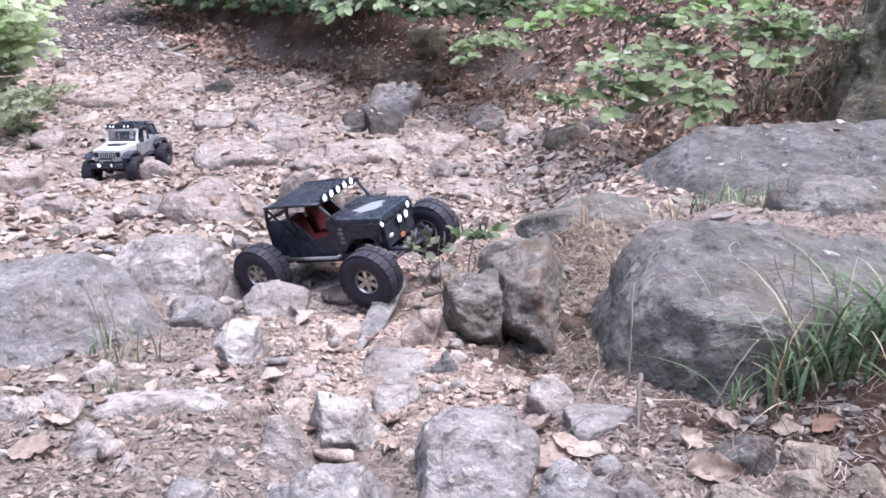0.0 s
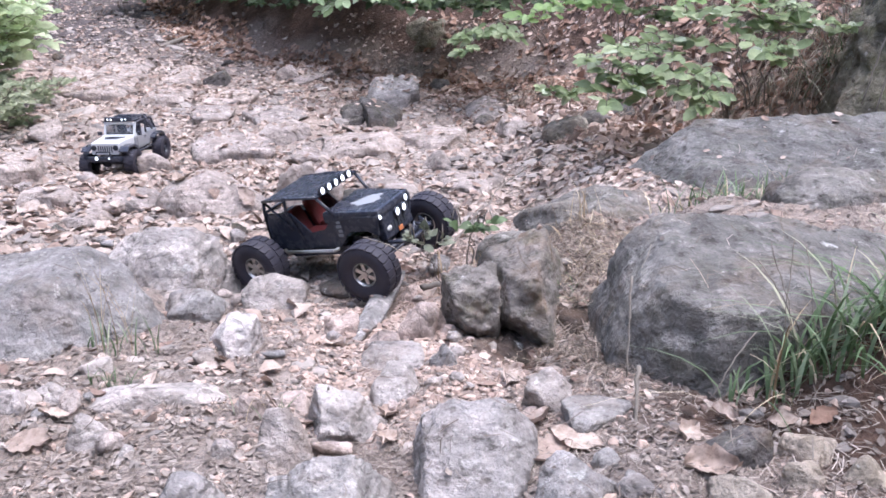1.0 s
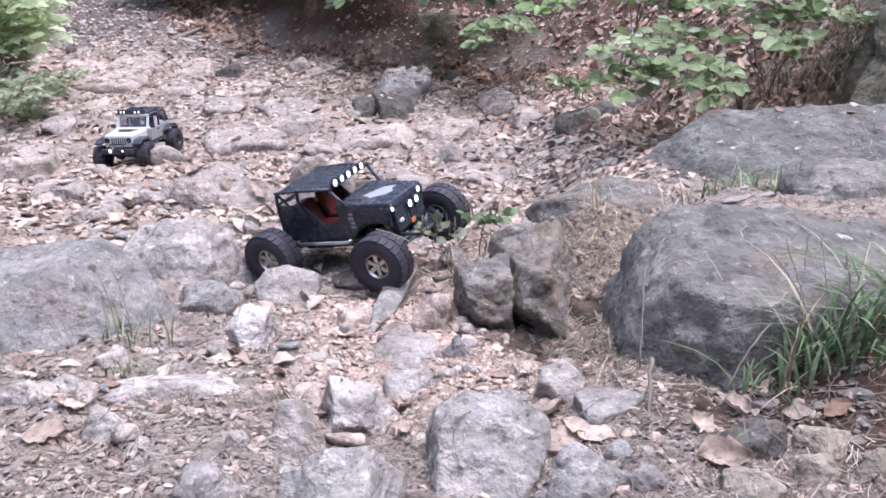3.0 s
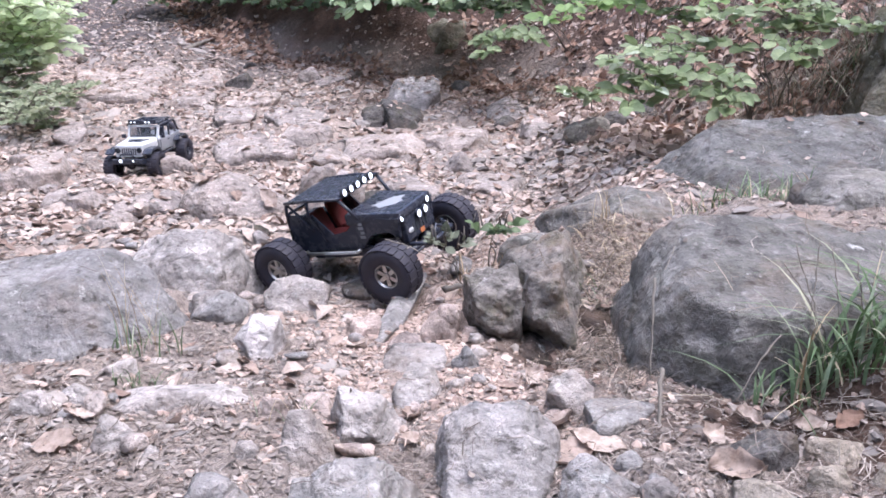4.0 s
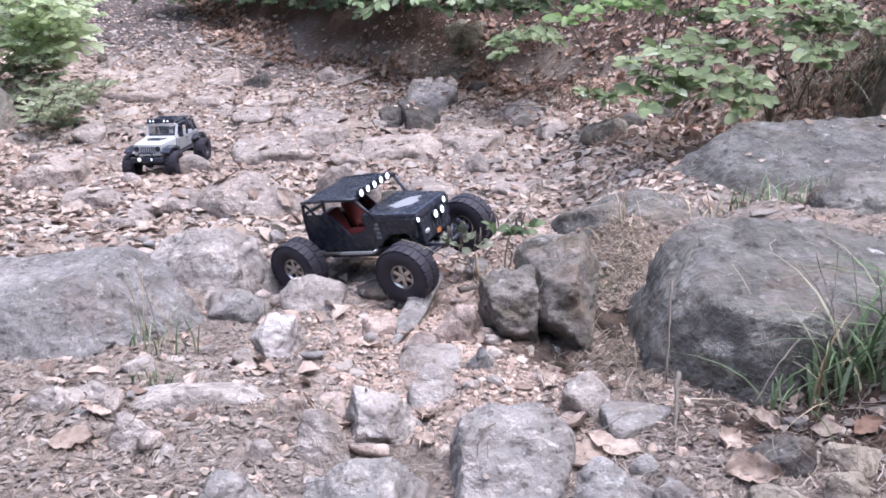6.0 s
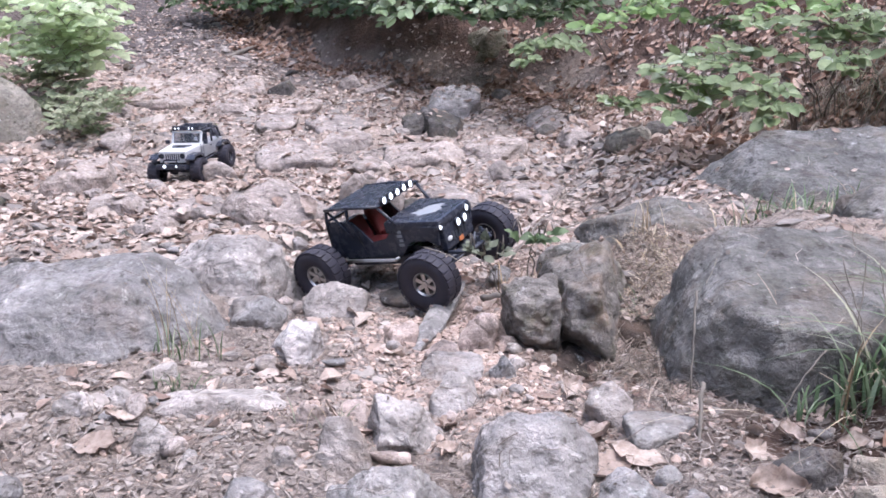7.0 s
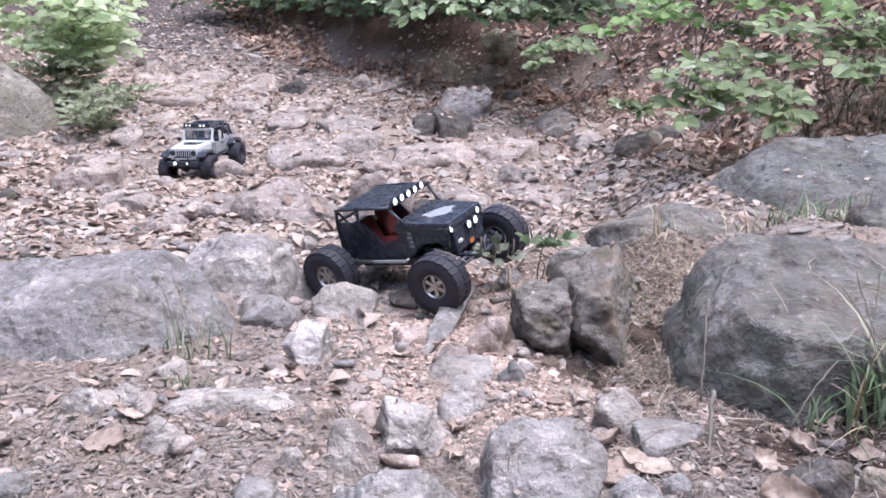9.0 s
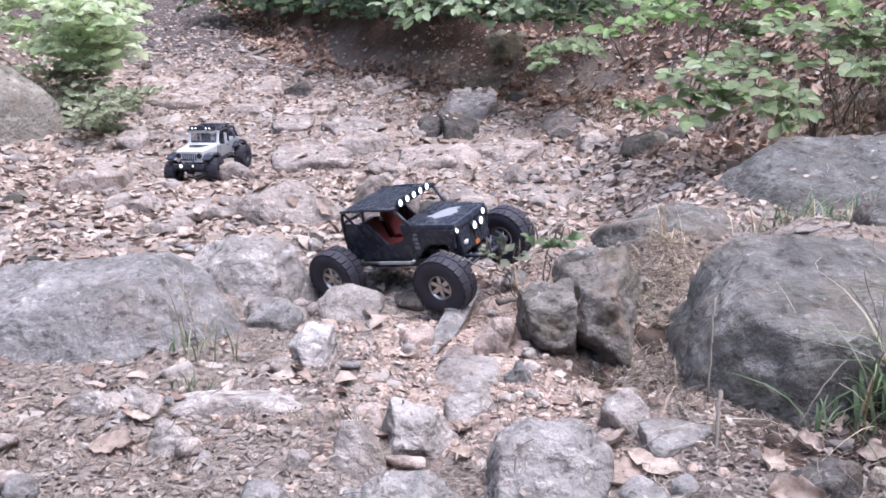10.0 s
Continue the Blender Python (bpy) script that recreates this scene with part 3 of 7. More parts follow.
rock("rock", "pale grey wedge of rock lying in grit", -0.074, 1.377, 0.035, -0.050, 0.089, 0.071, 25, PALE_ROCK, 69, cuts=4, box=0.65, planes=((-0.2, -0.5, 0.85, 0.36), (0.6, -0.4, 0.7, 0.6)), swell=0.07)
rock("rock", "small grey angular stone in the gully", 0.006, 1.469, 0.037, -0.035, 0.055, 0.044, 7, GRANITE, 71, box=0.68)
rock("rock", "pale flat slab of stone with a dark edge", -0.084, 1.508, 0.015, -0.023, 0.115, 0.092, 1, PALE_ROCK, 73, cuts=4, box=0.7, planes=((0, -0.3, 0.95, 0.4),), swell=0.06)
rock("rock", "rounded grey stone beside a pale leaf", 0.161, 1.300, 0.055, -0.034, 0.079, 0.063, -5, PALE_ROCK, 75, box=0.6, planes=((0, -0.45, 0.9, 0.5),))
rock("rock", "flat grey stone slab beside dry leaves", 0.222, 1.231, 0.031, -0.018, 0.104, 0.141, -20, GRANITE, 77, box=0.6)
rock("rock", "grey rock among small stones", 0.163, 1.007, 0.048, -0.031, 0.098, 0.078, -17, GRANITE, 79, box=0.6, planes=((0, -0.45, 0.9, 0.5),))
rock("rock", "low pale rock among small stones", 0.242, 0.991, 0.042, -0.020, 0.067, 0.054, 17, PALE_ROCK, 81)
rock("rock", "tan flat-faced stone on the slope", 0.491, 1.100, 0.048, -0.020, 0.100, 0.080, 15, TAN_ROCK, 83, box=0.6)
rock("rock", "tan stone lying on a slope", 0.441, 1.013, 0.048, -0.029, 0.060, 0.048, 5, TAN_ROCK, 85, box=0.55)
rock("rock", "tan stone at the trail edge", 0.520, 1.024, 0.047, -0.045, 0.076, 0.060, -1, TAN_ROCK, 87, box=0.5)
rock("rock", "dark earthy rock under grass", 0.382, 1.073, 0.065, -0.033, 0.094, 0.046, -7, DARK_ROCK, 89, box=0.45)
rock("rock", "tan stone half under leaf litter", 0.357, 0.988, 0.037, -0.011, 0.077, 0.061, -13, TAN_ROCK, 91, box=0.45)
rock("rock", "pale pink rock covered with leaf bits", -0.350, 1.833, 0.060, -0.052, 0.138, 0.110, -3, PALE_ROCK, 101, box=0.55, planes=((0, -0.7, 0.7, 0.3),), swell=0.07)
rock("rock", "thin grey slab of rock leaning in the gully", -0.136, 1.792, 0.040, -0.040, 0.051, 0.417, -5.8, GRANITE, 103, tilt=8, lean=18, cuts=5, box=0.75)
rock("rock", "pink stone on the gravel", -0.066, 1.904, 0.023, -0.055, 0.078, 0.062, -15, PINK_ROCK, 105)
rock("rock", "small pink stone on the gravel", -0.190, 1.645, 0.035, -0.043, 0.070, 0.056, 19, PINK_ROCK, 107)
rock("rock", "brown rock under the car", -0.209, 1.996, 0.020, -0.042, 0.142, 0.148, 13, DARK_ROCK, 109)
rock("rock", "pinkish crumbly rock in the gully", -0.035, 1.642, 0.061, -0.060, 0.096, 0.076, 7, PINK_ROCK, 111, box=0.4)
rock("rock", "small pinkish stone in the gully", -0.105, 1.573, 0.027, -0.036, 0.071, 0.059, 1, PINK_ROCK, 113)
rock("rock", "cracked grey rock behind the car", -0.468, 2.880, 0.155, -0.109, 0.160, 0.120, 17, TRAIL_ROCK, 121, box=0.6)
rock("rock", "dark split rock on the trail", -0.392, 2.901, 0.130, -0.095, 0.156, 0.125, 11, TRAIL_ROCK, 123, box=0.65)
rock("rock", "flat grey rock on the trail", -0.171, 3.216, 0.046, -0.051, 0.218, 0.301, 5, TRAIL_ROCK, 125)
rock("rock", "broad flat pinkish rock", -0.034, 2.745, 0.055, -0.054, 0.187, 0.257, -1, TRAIL_ROCK, 127, tilt=-5.2, box=0.5)
rock("rock", "grey rock with a broken side", 0.119, 3.252, 0.050, -0.048, 0.227, 0.313, -7, TRAIL_ROCK, 129)
hewn("rock", "smooth flat-topped grey boulder on darker rocks", (-0.285, 5.20, 0.215),
     ((-0.08, -0.45, 1, -0.28, 5.28, 0.296), (-0.7, -0.3, 0.6, -0.39, 5.15, 0.205), (0.1, -1, 0.15, -0.28, 5.09, 0.2), (0.75, -0.45, -0.3, -0.165, 5.12, 0.2), (-1, 0, 0.1, -0.425, 5.15, 0.2), (1, 0, 0.1, -0.125, 5.15, 0.2), (0, 1, 0.3, -0.3, 5.36, 0.2), (0, 0, -1, -0.3, 5.15, 0.09)), LIGHT_ROCK, 131, level=4, edge=60.0, rough=0.009, grain=0.2)
hewn("rock", "dark brown angular rock under a boulder", (-0.455, 4.72, 0.10),
     ((0.15, -1, 0.2, -0.45, 4.66, 0.12), (-0.3, -0.25, 1, -0.45, 4.70, 0.175), (-1, -0.2, 0.1, -0.515, 4.7, 0.1), (1, -0.3, 0, -0.395, 4.7, 0.1), (0, 1, 0.1, -0.45, 4.82, 0.1), (0, 0, -1, -0.45, 4.7, 0.0)), DARK_ROCK, 133, level=4, edge=60.0, rough=0.008, grain=0.1)
hewn("rock", "dark grey sloping rock under a boulder", (-0.315, 4.68, 0.09),
     ((0.3, -1, 0.35, -0.31, 4.60, 0.10), (0.35, -0.35, 1, -0.32, 4.66, 0.165), (-1, -0.4, 0.0, -0.385, 4.65, 0.1), (0.9, -0.3, 0.4, -0.225, 4.66, 0.1), (0, 1, 0.1, -0.3, 4.80, 0.1), (0, 0, -1, -0.3, 4.7, 0.0)), DARK_ROCK, 135, level=4, edge=60.0, rough=0.008, grain=0.1)
hewn("rock", "mossy olive boulder in the earth bank", (-0.06, 6.32, 0.44),
     ((0.05, -1, 0.5, -0.06, 6.06, 0.47), (-0.8, -0.4, 0.5, -0.18, 6.16, 0.50), (0.5, -0.5, 0.7, 0.06, 6.14, 0.56), (1, -0.2, 0.1, 0.14, 6.2, 0.4), (0, -0.1, 1, -0.06, 6.25, 0.62), (0, -0.6, -0.8, -0.08, 6.1, 0.38), (-1, 0, 0, -0.27, 6.3, 0.4), (0, 1, 0, -0.06, 6.55, 0.4), (0, 0, -1, -0.06, 6.3, 0.17)), MOSSY_ROCK, 136, level=4, edge=24.0, rough=0.03, grain=0.3)
rock("rock", "rounded boulder in the leaf litter", 0.530, 3.947, 0.205, 0.031, 0.190, 0.200, 9, DOME_ROCK, 137, box=0.65, cuts=6)
hewn("rock", "broad flat grey stone with a dark undercut side", (-0.36, 4.10, 0.03),
     ((-0.06, -0.18, 1, -0.36, 4.05, 0.078), (-0.6, -0.35, 0.7, -0.49, 4.02, 0.055), (0.5, -0.3, 0.8, -0.24, 4.04, 0.058), (0.1, -1, 0.1, -0.36, 3.96, 0.06), (0.3, -0.7, -0.6, -0.28, 3.98, 0.03), (-1, 0, 0.1, -0.55, 4.1, 0), (1, 0, 0.1, -0.17, 4.1, 0), (0, 1, 0.2, -0.36, 4.22, 0.05), (0, 0, -1, -0.36, 4.1, -0.05)), TRAIL_ROCK, 139, level=4, edge=50.0, rough=0.012, grain=0.2)
rock("rock", "flat grey stone on the trail", -0.041, 4.322, 0.120, -0.012, 0.336, 0.460, -3, TRAIL_ROCK, 141, tilt=6.0, box=0.5)
rock("rock", "low grey rock on the trail", -0.727, 4.391, 0.145, 0.010, 0.233, 0.324, -9, TRAIL_ROCK, 143, tilt=12.3)
rock("rock", "low tan rock on the trail", -0.776, 4.690, 0.171, 0.069, 0.243, 0.338, -15, TRAIL_ROCK, 145, tilt=5.8)
rock("rock", "grey rock half under leaves", 0.238, 4.877, 0.225, 0.020, 0.259, 0.360, 19, TRAIL_ROCK, 147, tilt=30.4)
rock("rock", "low flat rock on the trail", -0.970, 4.188, 0.116, -0.067, 0.390, 0.530, 13, TRAIL_ROCK, 149, tilt=9.0, cuts=4, box=0.5)
rock("rock", "pale rock beside the silver car", -1.149, 3.643, 0.084, -0.069, 0.175, 0.130, 7, TRAIL_ROCK, 151)
rock("rock", "low grey rock under dry leaves", -1.647, 3.457, 0.100, -0.065, 0.255, 0.350, 1, TRAIL_ROCK, 153, tilt=4.5, cuts=5, box=0.4)
hewn("boulder", "large grey-tan boulder beside a bush", (-3.02, 4.3, 0.1),
     ((0.55, -0.3, 0.8, -2.72, 4.2, 0.39), (0.85, -0.45, 0.3, -2.56, 4.15, 0.15), (0.1, -0.9, 0.55, -2.72, 3.98, 0.25), (0, -0.35, 1, -2.97, 4.25, 0.51), (0, 1, 0.2, -2.92, 4.6, 0.2), (-1, 0, 0.2, -3.47, 4.3, 0.1), (0.3, -1, 0.05, -2.67, 3.95, 0), (0, 0, -1, -2.92, 4.3, -0.1)), DOME_ROCK, 155, level=5, edge=60.0, rough=0.018, grain=0.3)
rock("rock", "dark rock on the trail", -1.418, 5.867, 0.321, 0.167, 0.190, 0.152, 11, DARK_ROCK, 163)
rock("rock", "grey rock on the trail", -0.977, 5.870, 0.356, 0.181, 0.163, 0.131, 5, TRAIL_ROCK, 165)
rock("rock", "grey rock at the side of the trail", -0.006, 3.755, 0.080, -0.085, 0.170, 0.176, -1, TRAIL_ROCK, 167)
rock("rock", "low grey rock at the side of the trail", 0.373, 4.399, 0.188, 0.050, 0.256, 0.355, -7, TRAIL_ROCK, 169, tilt=8.8)
rock("rock", "flat rock in leaf litter", -0.987, 2.894, 0.054, -0.026, 0.206, 0.233, -13, TRAIL_ROCK, 171, cuts=5)
rock("rock", "small grey rock in leaf litter", -1.078, 2.722, 0.036, -0.034, 0.136, 0.189, -19, TRAIL_ROCK, 173, tilt=5.7)
rock("rock", "low pale rock in leaf litter", -0.577, 3.936, 0.065, -0.034, 0.166, 0.232, 15, TRAIL_ROCK, 175, tilt=3.0)
rock("rock", "grey rock beside a leaf-covered boulder", 0.403, 2.000, 0.128, 0.014, 0.091, 0.072, 9, TRAIL_ROCK, 177)
hewn("boulder", "mossy dark boulder leaning out of the bank", (1.66, 3.12, 0.45),
     ((-0.93, 0.22, 0.30, 1.365, 3.0, 0.45), (-0.1, -1, 0.22, 1.5, 2.93, 0.4), (-0.7, -0.7, 0.15, 1.405, 2.97, 0.4), (0.3, -0.9, 0.3, 1.75, 2.96, 0.5), (-0.4, -0.2, 0.9, 1.55, 3.1, 0.86), (0, 0, 1, 1.7, 3.2, 0.95), (1, 0, 0, 2.15, 3.2, 0.4), (0, 1, 0, 1.7, 3.36, 0.4), (0, 0, -1, 1.7, 3.1, 0.02)), MOSSY_ROCK, 173, level=5, edge=40.0, rough=0.035, grain=0.3)
rock("rock", "low flat dusty rock bedded in the trail", -2.352, 5.931, 0.338, 0.176, 0.276, 0.386, 17, TRAIL_ROCK, 201, tilt=11.9, cuts=6, box=0.5)
rock("rock", "low flat dusty rock bedded in the trail", -2.058, 5.538, 0.290, 0.127, 0.441, 0.603, 11, TRAIL_ROCK, 203, tilt=7.8, cuts=6, box=0.5)
rock("rock", "low flat dusty rock bedded in the trail", -2.054, 6.010, 0.364, 0.198, 0.338, 0.470, 5, TRAIL_ROCK, 205, tilt=10.3, cuts=6, box=0.5)
rock("rock", "low flat dusty rock bedded in the trail", -1.546, 5.196, 0.242, 0.127, 0.252, 0.352, -1, TRAIL_ROCK, 207, tilt=4.7, cuts=6, box=0.5)
rock("rock", "low flat dusty rock bedded in the trail", -1.637, 5.933, 0.344, 0.174, 0.269, 0.376, -7, TRAIL_ROCK, 209, tilt=13.4, cuts=6, box=0.5)
rock("rock", "low flat dusty rock bedded in the trail", -1.898, 4.413, 0.141, 0.005, 0.177, 0.248, -13, TRAIL_ROCK, 211, tilt=12.0, cuts=6, box=0.5)
rock("rock", "low flat dusty rock bedded in the trail", -1.208, 5.269, 0.237, 0.107, 0.273, 0.380, -19, TRAIL_ROCK, 213, tilt=6.9, cuts=6, box=0.5)
rock("rock", "low flat dusty rock bedded in the trail", -1.860, 3.879, 0.062, -0.036, 0.201, 0.199, 15, TRAIL_ROCK, 215, cuts=6, box=0.5)
rock("rock", "low flat dusty rock bedded in the trail", -0.884, 4.683, 0.183, 0.058, 0.273, 0.378, 9, TRAIL_ROCK, 217, tilt=6.1, cuts=6, box=0.5)
rock("rock", "low flat dusty rock bedded in the trail", -1.195, 4.769, 0.181, 0.055, 0.231, 0.323, 3, TRAIL_ROCK, 219, tilt=7.4, cuts=6, box=0.5)
rock("rock", "low flat dusty rock bedded in the trail", -1.291, 2.982, 0.054, -0.044, 0.212, 0.199, -3, TRAIL_ROCK, 221, cuts=6, box=0.5)
rock("rock", "low flat dusty rock bedded in the trail", -1.034, 2.838, 0.058, -0.025, 0.147, 0.205, -9, TRAIL_ROCK, 223, tilt=3.9, cuts=6, box=0.5)
rock("rock", "low flat dusty rock bedded in the trail", -0.842, 5.969, 0.344, 0.202, 0.309, 0.430, -15, TRAIL_ROCK, 225, tilt=7.8, cuts=6, box=0.5)


# ---- loose stones, grit and leaf litter, dropped on whatever lies below ----
from mathutils.bvhtree import BVHTree


def surface():
    verts, faces, n = [], [], 0
    for v, f in SOLIDS:
        verts.append(v)
        faces += (f + n).tolist()
        n += len(v)
    return BVHTree.FromPolygons(np.concatenate(verts).tolist(), faces)


LAND = surface()
EARTH_FACES = len(SOLIDS[0][1])
RNG = np.random.default_rng(12)


def drop(x, y):
    """Where a bit that falls at (x, y) comes to rest: its place and the slope there."""
    place, normal, face, _ = LAND.ray_cast(Vector((x, y, 3.0)), Vector((0, 0, -1)))
    if place is None:
        return (x, y, float(height(np.array([x]), np.array([y]))[0])), (0, 0, 1), False
    return place, normal, face >= EARTH_FACES


def strew(count, weight, near=0.95, far=9.0, wide=0.62, squeeze=1.0):
    """Places on the trail, thick near the viewer's side and thin far off. weight(x, y): the chance, 0 to 1."""
    out = []
    while len(out) < count:
        n = count * 3
        y = near * (far / near) ** (RNG.random(n) ** squeeze)
        x = (RNG.random(n) * 2 - 1) * (wide * y + 0.25) - 0.04 * y
        keep = RNG.random(n) < weight(x, y)
        out += list(zip(x[keep], y[keep]))
    return out[:count]


STONES = {}


def stone_mesh(kind, mat):
    key = (kind, mat.name)
    if key not in STONES:
        p, f = rock_shape(3, 1.0, (0.75, 0.9, 0.6, 0.8)[kind], (0.55, 0.7, 0.35, 0.5)[kind], 300 + 7 * kind, 14, 0.5, 0.10)
        STONES[key] = mesh_of("stone", p, f, mat)
    return STONES[key]


def place_stones(count, lo, hi, weight, near, far, mats, sunk, words):
    for x, y in strew(count, weight, near, far):
        s = lo * (hi / lo) ** (RNG.random() ** 1.6)
        k, (mat, shade) = int(RNG.integers(4)), mats[int(RNG.integers(len(mats)))]
        at, up, on_rock = drop(x, y)
        if on_rock:
            continue
        ob = new("stone", stone_mesh(k, mat))
        ob.matrix_world = Matrix.Translation((at[0], at[1], at[2] + s * (0.22 - sunk))) @ Euler(RNG.normal(0, 0.22, 2).tolist() + [RNG.random() * 6.28]).to_matrix().to_4x4() @ Matrix.Scale(s, 4)
        tagged(ob, f"small {shade} stone {words}", "stone", "loose stones on the trail")


def on_trail(x, y):
    return (1 - 0.8 * dark_slope(x, y)) * ((bank_side(x, y) < 0.0) & (left_side(x, y) < 0.2)) * (0.35 + 0.65 * (vnoise(x * 2, y * 2, 0, 61) > 0))


MIXED = ((PINK_ROCK, "pinkish"), (PALE_ROCK, "pale grey"), (GRANITE, "grey"), (TRAIL_ROCK, "dusty tan-grey"))
place_stones(120, 0.022, 0.07, on_trail, 1.0, 2.6, MIXED, 0.0, "lying in grit and needles")
place_stones(85, 0.05, 0.15, on_trail, 2.1, 7.5, ((TRAIL_ROCK, "dusty"), (TRAIL_ROCK, "dusty"), (PALE_ROCK, "pale grey"), (DARK_ROCK, "dark")), 0.2, "half buried in leaf litter")
place_stones(40, 0.015, 0.04, lambda x, y: np.exp(-((x - 0.02) / 0.16) ** 2), 1.35, 2.0, ((PINK_ROCK, "pink"), (PALE_ROCK, "pale")), 0.0, "in the sandy gully")


def cobbles():
    """Half-buried stones, too many to count, that make up the bed of the trail."""
    shapes = [rock_shape(2, 1.0, 0.85, 0.6, 333 + 11 * k, 16, 0.5, 0.10) for k in range(5)]
    f = shapes[0][1]
    spots = strew(2600, on_trail, 1.05, 9.5, squeeze=0.85)
    rest = [drop(x, y) for x, y in spots]
    at = np.array([r[0] for r in rest if not r[2]])
    n = len(at)
    p = np.array([q for q, _ in shapes])[RNG.integers(5, size=n)]
    size = (0.020 + 0.011 * np.clip(at[:, 1] - 1, 0, 4)) * 2.6 ** RNG.random(n)
    v = p * size[:, None, None] * np.stack([np.ones(n), RNG.uniform(0.5, 1, n), RNG.uniform(0.3, 0.75, n)], 1)[:, None]
    v = np.einsum("nij,nkj->nki", turned(n, 0.25), v)
    v[:, :, 2] -= 0.11 * size[:, None]
    many("cobbles", v + at[:, None], [tuple(q) for q in f.tolist()], COBBLE, "half-buried pinkish and grey stones bedded in the trail", "stones")


def turned(n, lean):
    """Random turns: any heading, leaning by about lean radians."""
    a, t, b = RNG.random(n) * 2 * np.pi, RNG.normal(0, lean, n), RNG.random(n) * 2 * np.pi
    ca, sa, ct, st, cb, sb = np.cos(a), np.sin(a), np.cos(t), np.sin(t), np.cos(b), np.sin(b)
    z = np.zeros(n)
    ra = np.stack([np.stack([ca, -sa, z], 1), np.stack([sa, ca, z], 1), np.stack([z, z, z + 1], 1)], 1)
    rt = np.stack([np.stack([ct, z, st], 1), np.stack([z, z + 1, z], 1), np.stack([-st, z, ct], 1)], 1)
    rb = np.stack([np.stack([cb, -sb, z], 1), np.stack([sb, cb, z], 1), np.stack([z, z, z + 1], 1)], 1)
    return ra @ rt @ rb


LEAF_ROWS = ((0.0, 0.0), (0.18, 0.30), (0.42, 0.5), (0.70, 0.38), (1.0, 0.0))


def leaf_verts(length, width, curl, fold, jag=0.0, rng=RNG):
    """Leaves along +x from the origin: eleven points each."""
    n = len(length)
    pts = []
    for k, (u, w) in enumerate(LEAF_ROWS):
        sides = (0,) if k in (0, 4) else (-1, 0, 1)
        for s in sides:
            j = 1 + jag * rng.normal(size=n)
            px = u * length
            py = s * w * width * j
            pz = curl * length * (u - 0.5) ** 2 * 2 + fold * np.abs(py) + jag * 0.25 * width * rng.normal(size=n)
            pts.append(np.stack([px - 0.0 * length, py, pz], 1))
    return np.stack(pts, 1)


LEAF_FACES = [(0, 2, 1), (0, 3, 2), (1, 2, 5, 4), (2, 3, 6, 5), (4, 5, 8, 7), (5, 6, 9, 8), (7, 8, 10), (8, 9, 10)]


def many(name, verts, pattern, mat, label, category, kind="stuff", soft=False):
    n, k = verts.shape[:2]
    faces = [tuple(i + b for i in f) for b in range(0, n * k, k) for f in pattern]
    ob = new(name, mesh_of(name, verts.reshape(-1, 3), faces, mat, soft))
    return tagged(ob, label, category, kind=kind)


def laid(v, up):
    """Bits turned from level onto the slopes they lie on."""
    ax, ay, c = -up[:, 1], up[:, 0], up[:, 2]
    z = np.zeros(len(up))
    k = np.stack([np.stack([z, z, ay], 1), np.stack([z, z, -ax], 1), np.stack([-ay, ax, z], 1)], 1)
    m = np.eye(3) + k + k @ k / (1 + c)[:, None, None]
    return np.einsum("nij,nkj->nki", m, v)


def litter(name, count, lo, hi, weight, near, far, mat, label, lean=0.35, squeeze=1.0, jag=0.12, stay=0.013):
    spots = strew(count, weight, near, far, squeeze=squeeze)
    rest = [drop(x, y) for x, y in spots]
    keep = [i for i, (p, nrm, on_rock) in enumerate(rest) if nrm[2] > 0.62 and (not on_rock or RNG.random() < (stay if p[1] < 2.4 or nrm[2] < 0.9 or p[0] > 0.5 else 0.35))]
    at = np.array([rest[i][0] for i in keep])
    up = np.array([rest[i][1] for i in keep])
    n = len(at)
    length = lo * (hi / lo) ** RNG.random(n)
    v = leaf_verts(length, length * RNG.uniform(0.45, 0.75, n), RNG.uniform(-0.35, 0.55, n), RNG.uniform(-0.2, 0.5, n), jag)
    v[:, :, 0] -= length[:, None] / 2
    v = np.einsum("nij,nkj->nki", turned(n, lean), v)
    v[:, :, 2] -= np.minimum(v[:, :, 2].min(1), 0)[:, None] * 0.75
    v = laid(v, up)
    return many(name, v + at[:, None] + (0, 0, 0.002), LEAF_FACES, mat, label, "leaf litter")


def leafy(x, y):
    b = bank_side(x, y)
    return np.clip(0.015 + 0.945 * smooth((y - 1.9) / 1.2) * (0.62 + 0.38 * (vnoise(x * 1.6, y * 1.6, 0, 71) > -0.15)) - 0.85 * smooth((y - 5.9) / 1.5), 0.012, 1) * (b < 0.5) * (left_side(x, y) < 0.9) * (1 - np.exp(-(((x - 0.30) / 0.15) ** 2) - ((y - 1.9) / 0.35) ** 2))


def hollow(x, y):
    """The dark hollow under the ledge and the straw below it."""
    return np.clip(np.exp(-(((x - 0.13) / 0.10) ** 2) - ((y - 1.57) / 0.07) ** 2) + np.exp(-(((x - 0.25) / 0.10) ** 2) - ((y - 1.52) / 0.13) ** 2), 0, 1)


def gully(x, y):
    return np.exp(-((x - 0.0) / 0.3) ** 2 - ((y - 1.75) / 0.5) ** 2)


litter("leaf_litter", 18500, 0.016, 0.05, leafy, 1.2, 6.6, DRY_LEAF, "dry tan and brown fallen leaves strewn over the trail")
